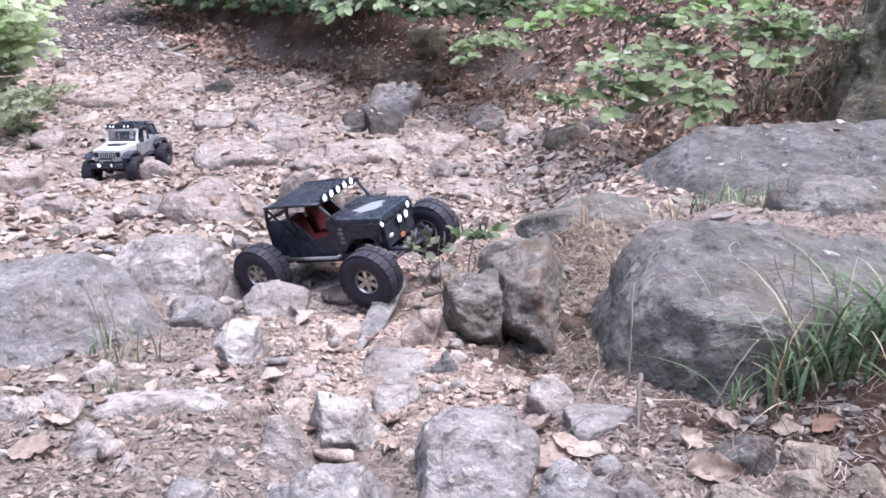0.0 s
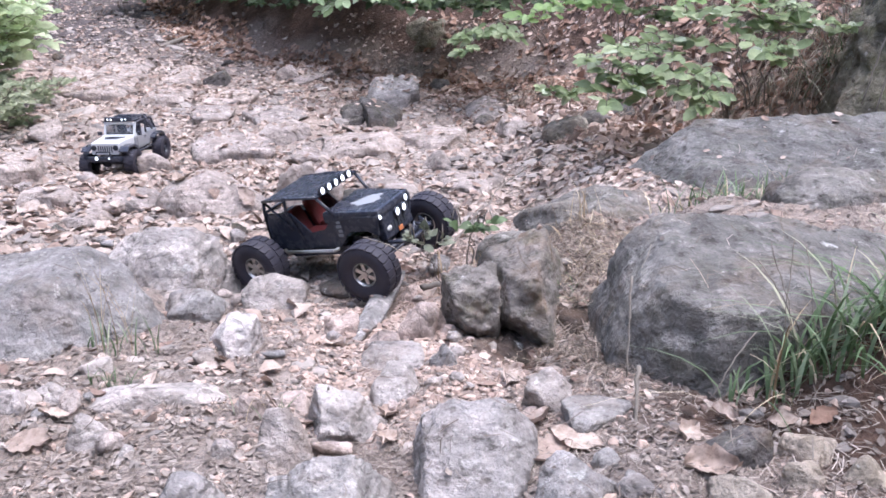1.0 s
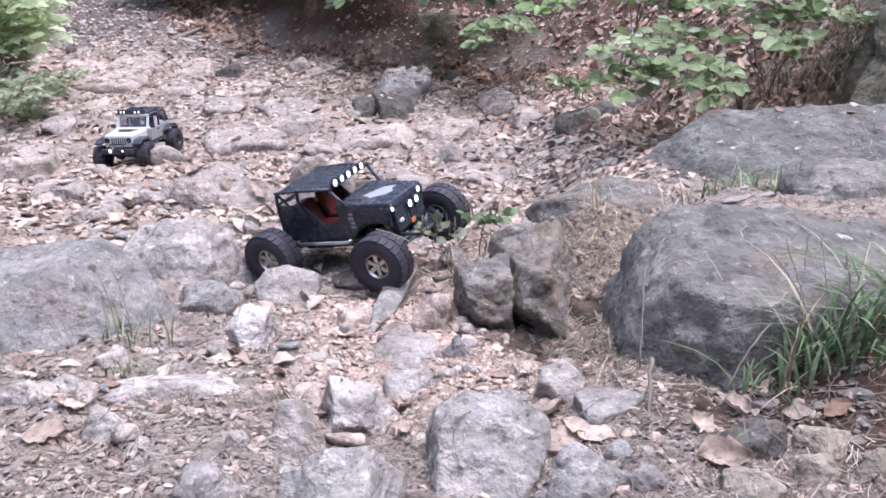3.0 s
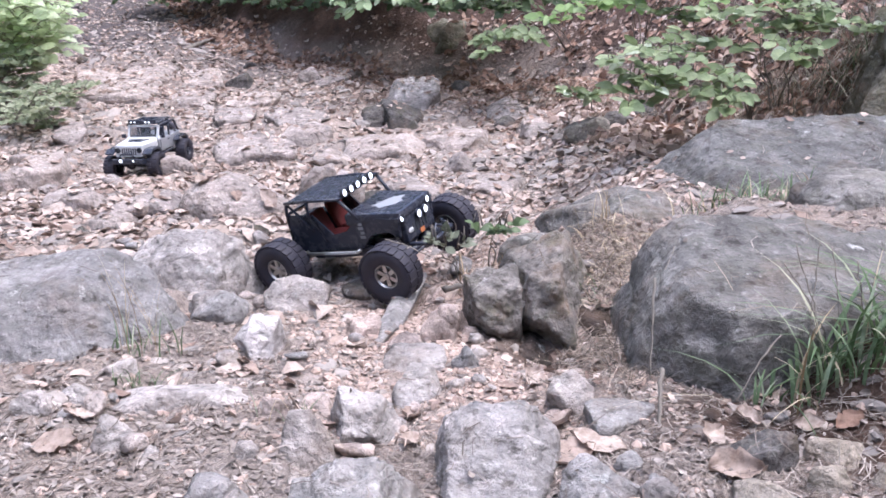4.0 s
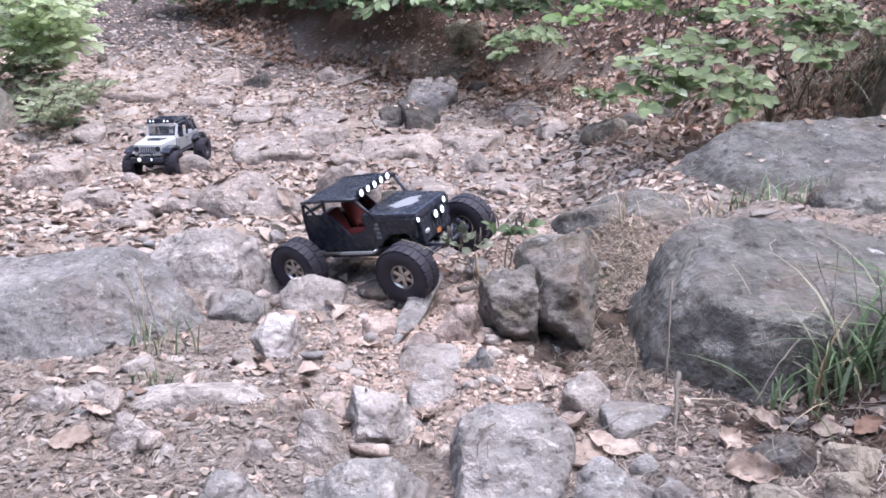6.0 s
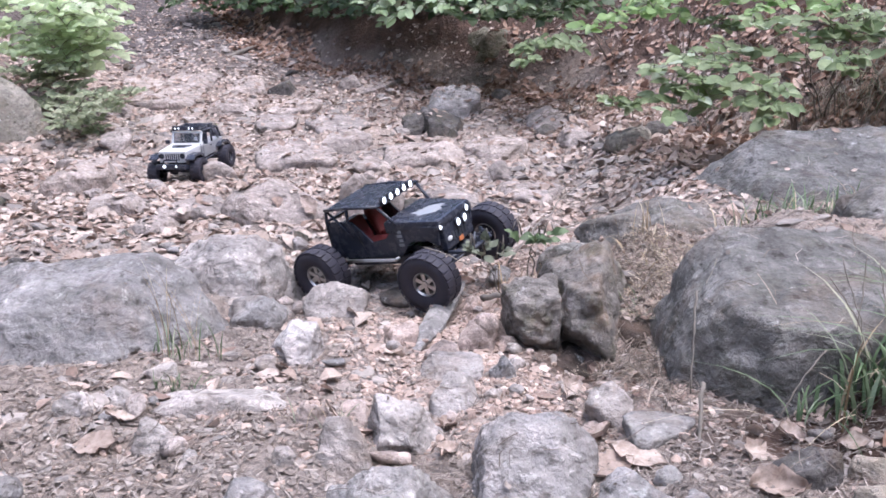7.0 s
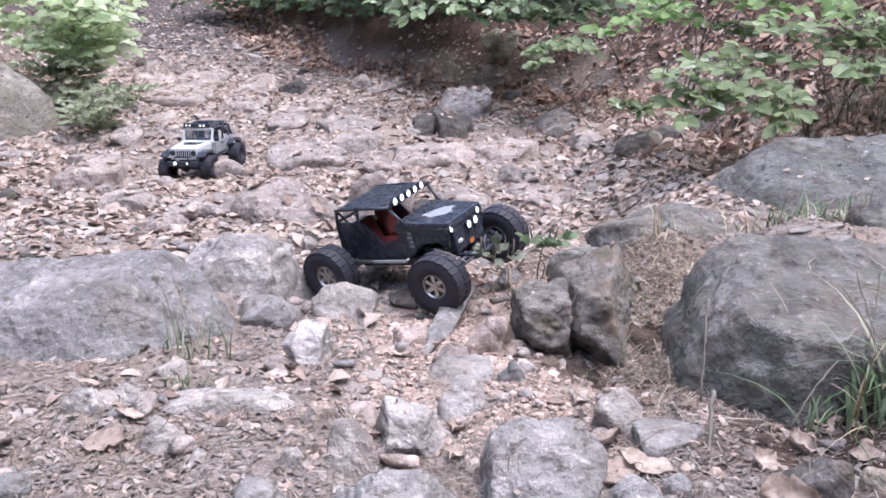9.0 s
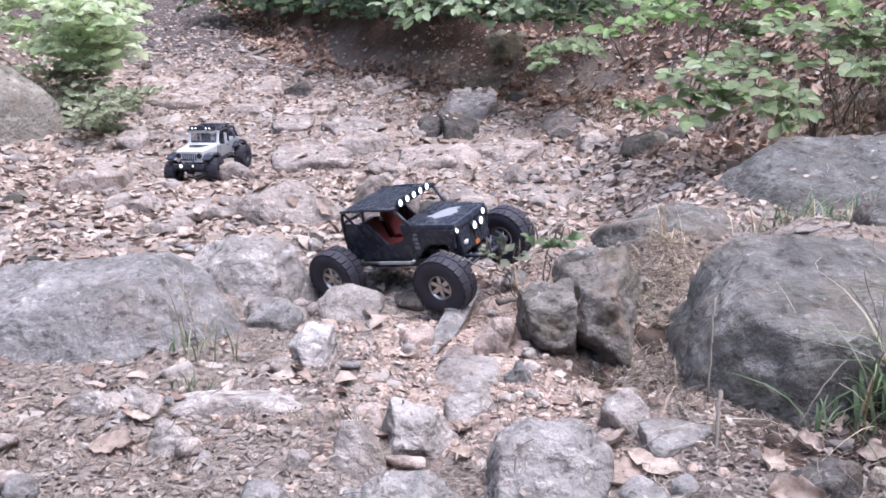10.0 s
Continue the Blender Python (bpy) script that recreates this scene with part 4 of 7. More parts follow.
litter("large_leaves", 260, 0.045, 0.08, lambda x, y: smooth((-0.1 - x) / 0.4) * (vnoise(x * 2, y * 2, 0, 57) > -0.2), 1.7, 3.6, PALE_LEAF, "large pale dry leaves on the trail", 0.3)
litter("leaf_fragments", 24000, 0.005, 0.019, lambda x, y: np.clip(1 - gully(x, y), 0.1, 1) * (1 - 0.9 * hollow(x, y)) * (1 - 0.5 * dark_slope(x, y)) * (bank_side(x, y) < 0.1), 0.95, 5.5, CHIPS, "broken bits of dry leaf among needles and grit", 0.4)
litter("far_litter", 6500, 0.02, 0.055, lambda x, y: ((bank_side(x, y) < 0.05) & (left_side(x, y) < 0.5)) * smooth((y - 4.6) / 1.0), 4.5, 12.0, DRY_LEAF, "dull brown leaves scattered on the far gravel", 0.3)
litter("left_leaves", 2600, 0.025, 0.06, lambda x, y: smooth((left_side(x, y) + 0.5) / 0.3) * (left_side(x, y) < 1.2), 2.4, 6.5, DRY_LEAF, "pale dry leaves lying thick at the edge of the trail", 0.3)
litter("far_bank_leaves", 3200, 0.035, 0.075, lambda x, y: smooth((bank_side(x, y) + 0.35) / 0.3) * (bank_side(x, y) < 0.10 + 0.12 * vnoise(x * 3, y * 3, 0, 84)) * (vnoise(x * 2, y * 2, 0, 83) > -0.5), 4.4, 10.5, RUST_LEAF, "brown leaves lying on the shaded far bank", 0.4)
litter("rust_drift", 2200, 0.014, 0.035, lambda x, y: np.exp(-((bank_side(x, y) + 0.30) / 0.28) ** 2) * (bank_side(x, y) < 0.05) * (x > -1.0) * (x < 0.75), 4.2, 6.6, RUST_LEAF, "small rust brown leaves drifted at the foot of the bank", 0.3)
litter("toe_leaves", 4800, 0.025, 0.06, lambda x, y: np.exp(-((bank_side(x, y) + 0.25) / 0.3) ** 2) * (bank_side(x, y) < 0.08) * (x > -1.2), 2.4, 6.6, DRY_LEAF, "pale dry leaves drifted below the bank", 0.4)
litter("heaped_leaves", 2600, 0.045, 0.085, lambda x, y: smooth((bank_side(x, y) + 0.55) / 0.2) * (bank_side(x, y) < 0.12) * (x > 0.3), 2.6, 4.6, DRY_LEAF, "large pale brown leaves drifted against the bank and the boulder", 0.45)
litter("bank_leaves", 2600, 0.035, 0.08, lambda x, y: np.exp(-((bank_side(x, y) - 0.02) / 0.28) ** 2) * (x > -0.1) * (y < 6.5) * (0.3 + 0.7 * (vnoise(x * 2.2, y * 2.2, 0, 77) > -0.1)), 2.6, 6.5, RUST_LEAF, "rust brown beech leaves heaped at the foot of the bank", 0.45)
litter("upper_bank_leaves", 2600, 0.035, 0.075, lambda x, y: smooth((bank_side(x, y) - 0.2) / 0.2) * (bank_side(x, y) < 1.5) * (x > 0.2) * (vnoise(x * 3, y * 3, 0, 79) > -0.35), 2.6, 6.5, RUST_LEAF, "dry fallen leaves caught on the slope of the bank", 0.45)


def wide_floor():
    """The same litter, thinner, over the ground on all sides."""
    n = 9000
    x, y = RNG.uniform(-4.5, 4.5, n), RNG.uniform(-3.0, 9.0, n)
    rest = [drop(a, b) for a, b in zip(x, y) if b < 0.7 or b > 2.6 or abs(a) > 0.75 * b]
    rest = [r for r in rest if not r[2] and r[1][2] > 0.6]
    at, up = np.array([r[0] for r in rest]), np.array([r[1] for r in rest])
    n = len(at)
    length = RNG.uniform(0.02, 0.06, n)
    v = leaf_verts(length, length * RNG.uniform(0.45, 0.75, n), RNG.uniform(-0.5, 0.9, n), RNG.uniform(-0.2, 0.7, n), 0.12)
    v = np.einsum("nij,nkj->nki", turned(n, 0.3), v)
    v[:, :, 2] -= np.minimum(v[:, :, 2].min(1), 0)[:, None] * 0.75
    many("woodland_litter", laid(v, up) + at[:, None] + (0, 0, 0.002), LEAF_FACES, CHIPS, "thin scatter of dull brown leaves on the woodland floor", "leaf litter")


wide_floor()


def needle_bed(name, count, weight, near, far, lo, hi, mat, label, lift=0.004):
    spots = strew(count, weight, near, far)
    rest = [drop(x, y) for x, y in spots]
    rest = [r for r in rest if r[1][2] > 0.6 and (not r[2] or RNG.random() < 0.05)]
    at, up = np.array([r[0] for r in rest]), np.array([r[1] for r in rest])
    n = len(at)
    length, w = RNG.uniform(lo, hi, n), RNG.uniform(0.0003, 0.0008, n)
    bend = RNG.normal(0, 0.12, n) * length
    v = np.stack([np.stack([s * length, side * w + (0.25 - s * s) * 4 * bend, 0 * w], 1) for s in (-0.5, 0, 0.5) for side in (-1, 1)], 1)
    v = np.einsum("nij,nkj->nki", turned(n, 0.16), v)
    v[:, :, 2] -= v[:, :, 2].min(1)[:, None] * 0.6
    v = laid(v, up)
    return many(name, v + at[:, None] + (0, 0, lift), [(0, 2, 3, 1), (2, 4, 5, 3)], mat, label, "needles")


needle_bed("needle_litter", 26000, lambda x, y: np.clip(1 - gully(x, y), 0.05, 1) * (1 - 0.45 * dark_slope(x, y)) * (0.35 + 0.65 * (vnoise(x * 3, y * 3, 0, 88) > -0.2)), 0.95, 2.9, 0.012, 0.05, NEEDLE, "dry brown pine needles and straw covering the earth")


def straw_heap(x, y):
    return np.exp(-(((x - 0.30) / 0.12) ** 2) - ((y - 1.9) / 0.3) ** 2) + 0.8 * np.exp(-(((x - 0.24) / 0.08) ** 2) - ((y - 1.5) / 0.13) ** 2)


needle_bed("straw_litter", 3400, straw_heap, 1.25, 2.6, 0.02, 0.075, STRAW_BED, "matted brown straw and needles between the rocks", 0.012)
litter("straw_leaves", 1100, 0.010, 0.03, straw_heap, 1.25, 2.6, DRY_LEAF, "bits of brown leaf caught in the straw", 0.5)


def grit():
    spots = strew(3600, lambda x, y: np.clip(0.2 + gully(x, y), 0, 1) * (1 - 0.8 * hollow(x, y)) * (bank_side(x, y) < 0), 0.95, 4.0)
    spots += strew(5200, lambda x, y: gully(x, y) * (1 - hollow(x, y)), 1.2, 2.6)
    p, f = ball(1)
    at = np.array([r[0] for r in (drop(x, y) for x, y in spots) if not r[2] or RNG.random() < 0.012])
    n = len(at)
    size = 0.0025 * 4.5 ** (RNG.random(n) ** 1.7)
    v = p[None] * (1 + 0.25 * RNG.normal(size=(n, len(p), 1))) * size[:, None, None] * np.stack([np.ones(n), RNG.uniform(0.6, 1, n), RNG.uniform(0.4, 0.8, n)], 1)[:, None]
    v = np.einsum("nij,nkj->nki", turned(n, 0.3), v)
    many("grit", v + at[:, None] + (0, 0, 0.001), [tuple(q) for q in f.tolist()], GRIT, "pinkish grit and small gravel washed into the gully", "gravel")


grit()
cobbles()


# ---- plants ----
PALE_GREEN = island_material("bright_green_leaves", ((0, (0.36, 0.46, 0.25)), (0.5, (0.54, 0.63, 0.39)), (1, (0.71, 0.77, 0.59))), 0.4, 40, 0.5)
DULL_GREEN = island_material("dull_green_leaves", ((0, (0.19, 0.225, 0.14)), (0.5, (0.30, 0.34, 0.22)), (1, (0.46, 0.49, 0.36))), 0.6, 40, 0.5)
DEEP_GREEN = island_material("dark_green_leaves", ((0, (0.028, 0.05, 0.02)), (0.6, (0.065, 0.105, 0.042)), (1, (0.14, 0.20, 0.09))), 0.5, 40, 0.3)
GRASS = island_material("green_grass", ((0, (0.075, 0.12, 0.055)), (0.6, (0.145, 0.212, 0.11)), (0.85, (0.235, 0.30, 0.20)), (1, (0.38, 0.37, 0.28))), 0.55, 50, 0.25)
GREY_GRASS = island_material("grey_green_dead_grass", ((0, (0.11, 0.112, 0.08)), (0.5, (0.22, 0.215, 0.16)), (1, (0.40, 0.39, 0.32))), 0.8, 50, 0.15)
STRAW = island_material("dry_grass", ((0, (0.28, 0.20, 0.12)), (0.5, (0.45, 0.36, 0.25)), (1, (0.62, 0.54, 0.42))), 0.8, 50, 0.15)
ROOT = island_material("roots_and_dead_stalks", ((0, (0.085, 0.065, 0.05)), (0.5, (0.19, 0.155, 0.125)), (1, (0.38, 0.33, 0.27))), 0.9, 50)
BARK = island_material("twig_bark", ((0, (0.105, 0.088, 0.076)), (1, (0.27, 0.24, 0.215))), 0.9, 60)


for by_object in (GRASS, GREY_GRASS, STRAW, ROOT):
    info = by_object.node_tree.nodes.new("ShaderNodeObjectInfo")
    for link in list(by_object.node_tree.links):
        if link.from_socket.name == "Random Per Island":
            by_object.node_tree.links.new(info.outputs["Random"], link.to_socket)


def tube(points, r0, r1, sides=5):
    """A tapering round rod along points: its verts and faces."""
    p = np.asarray(points, float)
    n = len(p)
    t = np.gradient(p, axis=0)
    t /= np.maximum(np.linalg.norm(t, axis=1, keepdims=True), 1e-9)
    ref = np.where(np.abs(t[:, 2:]) > 0.9, (1.0, 0, 0), (0, 0, 1.0))
    a = np.cross(t, ref)
    a /= np.linalg.norm(a, axis=1, keepdims=True)
    b = np.cross(t, a)
    r = np.linspace(r0, r1, n)[:, None]
    rings = [p + r * (np.cos(q) * a + np.sin(q) * b) for q in np.arange(sides) * 2 * np.pi / sides]
    v = np.stack(rings, 1).reshape(-1, 3)
    f = [(i * sides + k, i * sides + (k + 1) % sides, (i + 1) * sides + (k + 1) % sides, (i + 1) * sides + k) for i in range(n - 1) for k in range(sides)]
    f += [tuple(range(sides))[::-1], tuple((n - 1) * sides + k for k in range(sides))]
    return v, f


def joined(pieces):
    verts, faces, n = [], [], 0
    for v, f in pieces:
        verts.append(v)
        faces += [tuple(i + n for i in q) for q in f]
        n += len(v)
    return np.concatenate(verts), faces


def under(name, parent, verts, faces, mat, label="", soft=True):
    ob = new(name, mesh_of(name, verts, faces, mat, soft))
    ob.parent = parent
    ob.matrix_parent_inverse = parent.matrix_world.inverted()
    if label:
        ob["label"] = label
    return ob


def arc(a, b, sag, n=8, wob=0.0, rng=None):
    a, b = np.asarray(a, float), np.asarray(b, float)
    u = np.linspace(0, 1, n)[:, None]
    p = a + (b - a) * u
    p[:, 2] += sag * 4 * (u * (1 - u))[:, 0]
    if wob and rng is not None:
        p[1:-1] += rng.normal(0, wob, (n - 2, 3))
    return p


def aimed_leaves(at, ahead, up, length, width, curl, fold, rng):
    """Leaves that start at the points at and grow along ahead, facing up."""
    v = leaf_verts(length, width, curl, fold, 0.04, rng)
    x = ahead / np.linalg.norm(ahead, axis=1, keepdims=True)
    y = np.cross(up, x)
    y /= np.maximum(np.linalg.norm(y, axis=1, keepdims=True), 1e-9)
    z = np.cross(x, y)
    m = np.stack([x, y, z], 2)
    return np.einsum("nij,nkj->nki", m, v) + at[:, None]


def single_leaf_material(name, stops, through_light):
    m = island_material(name, stops, 0.45, 40, through_light)
    t = m.node_tree
    info = t.nodes.new("ShaderNodeObjectInfo")
    for link in list(t.links):
        if link.from_socket.name == "Random Per Island":
            t.links.new(info.outputs["Random"], link.to_socket)
    return m


LEAF_GREEN = single_leaf_material("single_green_leaves", ((0, (0.13, 0.178, 0.082)), (0.5, (0.21, 0.27, 0.135)), (0.9, (0.31, 0.365, 0.21)), (1, (0.48, 0.54, 0.44))), 0.35)
LEAF_FRESH = single_leaf_material("single_fresh_leaves", ((0, (0.14, 0.235, 0.07)), (0.6, (0.25, 0.37, 0.14)), (1, (0.42, 0.54, 0.30))), 0.45)
LEAF_PALE = single_leaf_material("single_pale_leaves", ((0, (0.14, 0.205, 0.095)), (0.5, (0.25, 0.33, 0.175)), (1, (0.47, 0.53, 0.40))), 0.3)
LEAF_MESHES = {}


def leaf_mesh(kind, mat):
    """One broad leaf of length 1 along +x: short stalk, pointed tip, sunken midrib, wavy rim."""
    if (kind, mat.name) not in LEAF_MESHES:
        nu, nv = 9, 5
        u, v = np.meshgrid(np.linspace(0, 1, nu), np.linspace(-1, 1, nv), indexing="ij")
        w = 0.31 * np.sin(np.pi * np.clip(u, 0.0, 1.0) ** 0.85) ** 0.75 + 0.006
        z = (0.10, 0.04, 0.16, 0.08)[kind] * np.abs(v) * w * 2 + (-0.22, -0.08, -0.35, 0.05)[kind] * (u - 0.3) ** 2 + 0.02 * np.sin(u * 19 + kind) * v * v
        p = np.stack([u, v * w, z], -1).reshape(-1, 3)
        i = (np.arange(nu - 1)[:, None] * nv + np.arange(nv - 1)).ravel()
        LEAF_MESHES[kind, mat.name] = mesh_of("leaf", p, np.stack([i, i + nv, i + nv + 1, i + 1], 1), mat)
    return LEAF_MESHES[kind, mat.name]


class Shrub:
    """Stems from one foot, each ending in a flat spray of twigs with leaves on both sides."""

    def __init__(self, name, label, foot, seed, leaf=0.06, mat=None, category="shrub"):
        self.foot, self.rng, self.leaf, self.mat = np.array(drop(*foot[:2])[0], float), np.random.default_rng(seed), leaf, mat
        self.root = tagged(new(name), label, category)
        self.root.location = self.foot
        self.wood, self.green = [], []
        bpy.context.view_layer.update()

    def spray(self, a, b, broad, twigs=7, leaves=6, up=0.12, stem=True):
        """A leafy branch from a to b, broad metres across."""
        rng, a, b = self.rng, np.asarray(a, float), np.asarray(b, float)
        if stem:
            foot = self.foot + (*rng.normal(0, 0.02, 2), -0.03)
            self.wood.append(tube(arc(foot, a, 0.15 * np.linalg.norm(a - self.foot), 9, 0.006, rng), min(0.0065, 0.055 * self.leaf), min(0.004, 0.04 * self.leaf)))
        spine = arc(a, b, up * np.linalg.norm(b - a), 10, 0.004, rng)
        self.wood.append(tube(spine, min(0.004, 0.04 * self.leaf), 0.0011))
        along = (b - a) / np.linalg.norm(b - a)
        side = np.cross(along, (0, 0, 1))
        side /= np.linalg.norm(side)
        for k in range(twigs):
            u = (k + 0.6) / twigs
            i = u * 9
            base = spine[int(i)] + (spine[min(int(i) + 1, 9)] - spine[int(i)]) * (i - int(i))
            reach = broad * 0.5 * (1 - 0.55 * u) * rng.uniform(0.7, 1.15)
            way = along * 0.75 + side * (1 if k % 2 else -1) + (0, 0, rng.uniform(-0.25, 0.35))
            way /= np.linalg.norm(way)
            tip = base + way * reach
            twig = arc(base, tip, 0.03, 5)
            self.wood.append(tube(twig, 0.0018, 0.0008, 4))
            self.leaf_row(base, tip, leaves)
        self.leaf_row(a + (b - a) * 0.5, b, leaves)

    def leaf_row(self, base, tip, leaves):
        rng, way = self.rng, tip - base
        reach = np.linalg.norm(way)
        way = way / reach
        side = np.cross(way, (0, 0, 1))
        side /= max(np.linalg.norm(side), 1e-6)
        n = leaves
        u = (np.arange(n) + 0.8) / n
        sgn = np.where(np.arange(n) % 2, 1.0, -1.0)[:, None]
        ahead = way * rng.uniform(0.4, 1.0, (n, 1)) + side * sgn * rng.uniform(0.5, 1.0, (n, 1)) + np.stack([0 * u, 0 * u, rng.normal(-0.12, 0.3, n)], 1)
        ahead[-1] = way + rng.normal(0, 0.15, 3)
        up = np.stack([rng.normal(0, 0.3, n), rng.normal(-0.75, 0.4, n), np.ones(n)], 1)
        length = self.leaf * rng.uniform(0.6, 1.15, n)
        if self.mat in (LEAF_GREEN, LEAF_FRESH, LEAF_PALE):
            for at, x, z, size in zip(base + way * reach * u[:, None], ahead, up, length):
                x = x / np.linalg.norm(x)
                y = np.cross(z, x)
                y = y / np.linalg.norm(y)
                m = np.eye(4)
                m[:3, :3] = np.stack([x, y * rng.uniform(0.85, 1.15), np.cross(x, y)], 1) * size
                m[:3, 3] = at - self.foot
                ob = new("leaf", leaf_mesh(int(rng.integers(4)), self.mat))
                ob.parent = self.root
                ob.matrix_basis = Matrix(m.tolist())
            return
        self.green.append(aimed_leaves(base + way * reach * u[:, None], ahead, up, length, length * rng.uniform(0.58, 0.78, n), rng.uniform(-0.5, 0.1, n), rng.uniform(-0.1, 0.3, n), rng))

    def done(self):
        v, f = joined(self.wood)
        under("stem", self.root, v, f, BARK)
        if not self.green:
            return
        g = np.concatenate(self.green)
        faces = [tuple(i + b for i in q) for b in range(0, len(g) * 11, 11) for q in LEAF_FACES]
        under("crown", self.root, g.reshape(-1, 3), faces, self.mat, soft=True)


def blades(n, foot, spread_r, lo, hi, wide, arch, rng, lean=(0, 0), on_rocks=False):
    """Grass blades: arched ribbons with a fold, from a patch round foot (a function that gives the ground's height)."""
    out = []
    for _ in range(n):
        a, r = rng.random() * 6.283, spread_r * math.sqrt(rng.random())
        x, y = foot[0] + r * math.cos(a) * 1.4, foot[1] + r * math.sin(a) * 0.8
        at, _, rocky = drop(x, y)
        if rocky and not on_rocks:
            continue
        z = at[2] - 0.004
        h = rng.uniform(lo, hi)
        head = rng.random() * 6.283
        out_way = np.array((math.cos(head) + lean[0], math.sin(head) + lean[1], 0))
        bend = arch * rng.uniform(0.3, 1.3)
        u = np.linspace(0, 1, 6)
        w = wide * rng.uniform(0.6, 1.2) * np.array((0.7, 1, 0.95, 0.8, 0.5, 0.04))
        p = np.array((x, y, z)) + out_way * (h * bend * u**1.8)[:, None] + np.stack([0 * u, 0 * u, h * (u - 0.45 * bend * u**2.4)], 1)
        s = np.cross(out_way, (0, 0, 1)) / max(np.linalg.norm(out_way), 1e-6)
        v = np.concatenate([p - s * w[:, None], p + s * w[:, None]])
        out.append((v, [(k, k + 1, k + 7, k + 6) for k in range(5)]))
    return out


def tuft(name, label, foot, n, spread_r, lo, hi, wide, arch, mat, seed, lean=(0, 0), dry=0, on_rocks=False):
    rng = np.random.default_rng(seed)
    green = blades(n, foot, spread_r, lo, hi, wide, arch, rng, lean, on_rocks)
    z = drop(*foot[:2])[0][2]
    top = tagged(new(name), label, "grass")
    top.location = (foot[0], foot[1], z)
    bpy.context.view_layer.update()
    for v, f in green:
        under("blade", top, v, f, mat)
    if dry:
        for v, f in blades(dry, foot, spread_r * 1.2, lo * 0.6, hi, wide * 0.6, arch * 1.3, rng, lean, on_rocks):
            under("dead_blade", top, v, f, STRAW, "dead straw-coloured blade")
    return top


DULL_DARK = island_material("shaded_green_leaves", ((0, (0.085, 0.125, 0.06)), (1, (0.17, 0.23, 0.12))), 0.5, 60, 0.25)
DUSTY = island_material("dusty_leaves", ((0, (0.13, 0.145, 0.105)), (1, (0.21, 0.225, 0.17))), 0.8, 60, 0.15)


def hanging(label, foot, n, reach, seed):
    """Dead stalks and fine roots that hang down a bank from a patch round foot."""
    rng = np.random.default_rng(seed)
    pieces = []
    for _ in range(n):
        x, y = foot[0] + rng.normal(0, 0.13), foot[1] + rng.normal(0.05, 0.10)
        z = drop(x, y)[0][2]
        l = reach * rng.uniform(0.4, 1.0)
        end = np.array((x + rng.normal(-0.10, 0.06), y - l * rng.uniform(0.4, 0.8), 0))
        end[2] = max(drop(end[0], end[1])[0][2] + rng.uniform(0.005, 0.05), z - l)
        pieces.append(tube(arc((x, y, z - 0.01), end, rng.uniform(0.0, 0.07), 6, 0.006, rng), rng.uniform(0.001, 0.003), 0.0007, 4))
    top = tagged(new("root_tangle"), label, "roots", "dead stalks on the bank")
    top.location = (*foot, drop(*foot)[0][2])
    bpy.context.view_layer.update()
    for v, f in pieces:
        under("stalk", top, v, f, ROOT)


def veined_leaf_material(name, stops):
    """One large dry leaf: its own shade, blotches, pale veins off a midrib along x."""
    m = island_material(name, stops, 0.7, 90, 0.15)
    t = m.node_tree
    b = t.nodes["Principled BSDF"]
    info = t.nodes.new("ShaderNodeObjectInfo")
    for link in list(t.links):
        if link.from_socket.name == "Random Per Island":
            t.links.new(info.outputs["Random"], link.to_socket)
    local = t.nodes.new("ShaderNodeTexCoord").outputs["Object"]
    sep = t.nodes.new("ShaderNodeSeparateXYZ")
    t.links.new(local, sep.inputs[0])
    off = nd(t, "ShaderNodeMath")
    off.operation = "ABSOLUTE"
    t.links.new(sep.outputs["Y"], off.inputs[0])
    slant = nd(t, "ShaderNodeMath")
    slant.operation = "SUBTRACT"
    t.links.new(sep.outputs["X"], slant.inputs[0])
    t.links.new(off.outputs[0], slant.inputs[1])
    line = nd(t, "ShaderNodeMath")
    line.operation = "PINGPONG"
    t.links.new(slant.outputs[0], line.inputs[0])
    line.inputs[1].default_value = 0.0035
    vein = step(t, line.outputs[0], 0.0009, 0.0003)
    col = b.inputs["Base Color"].links[0].from_socket
    blot = noise_of(t, local, 60.0, 6, 0.7)
    col = mix(t, step(t, blot, 0.50, 0.66), col, mix(t, 1.0, col, (0.60, 0.55, 0.52), "MULTIPLY"))
    half = nd(t, "ShaderNodeMath")
    half.operation = "MULTIPLY"
    t.links.new(vein, half.inputs[0])
    half.inputs[1].default_value = 0.22
    col = mix(t, half.outputs[0], col, mix(t, 1.0, col, (0.72, 0.68, 0.66), "MULTIPLY"))
    t.links.new(col, b.inputs["Base Color"])
    return m


BIG_PALE_LEAF = veined_leaf_material("large_pale_leaf", ((0, (0.40, 0.32, 0.285)), (1, (0.55, 0.47, 0.43))))
BIG_TAN_LEAF = veined_leaf_material("large_tan_leaf", ((0, (0.34, 0.265, 0.23)), (1, (0.47, 0.385, 0.34))))
BIG_RUST_LEAF = veined_leaf_material("large_rust_leaf", ((0, (0.20, 0.12, 0.09)), (1, (0.30, 0.19, 0.145))))


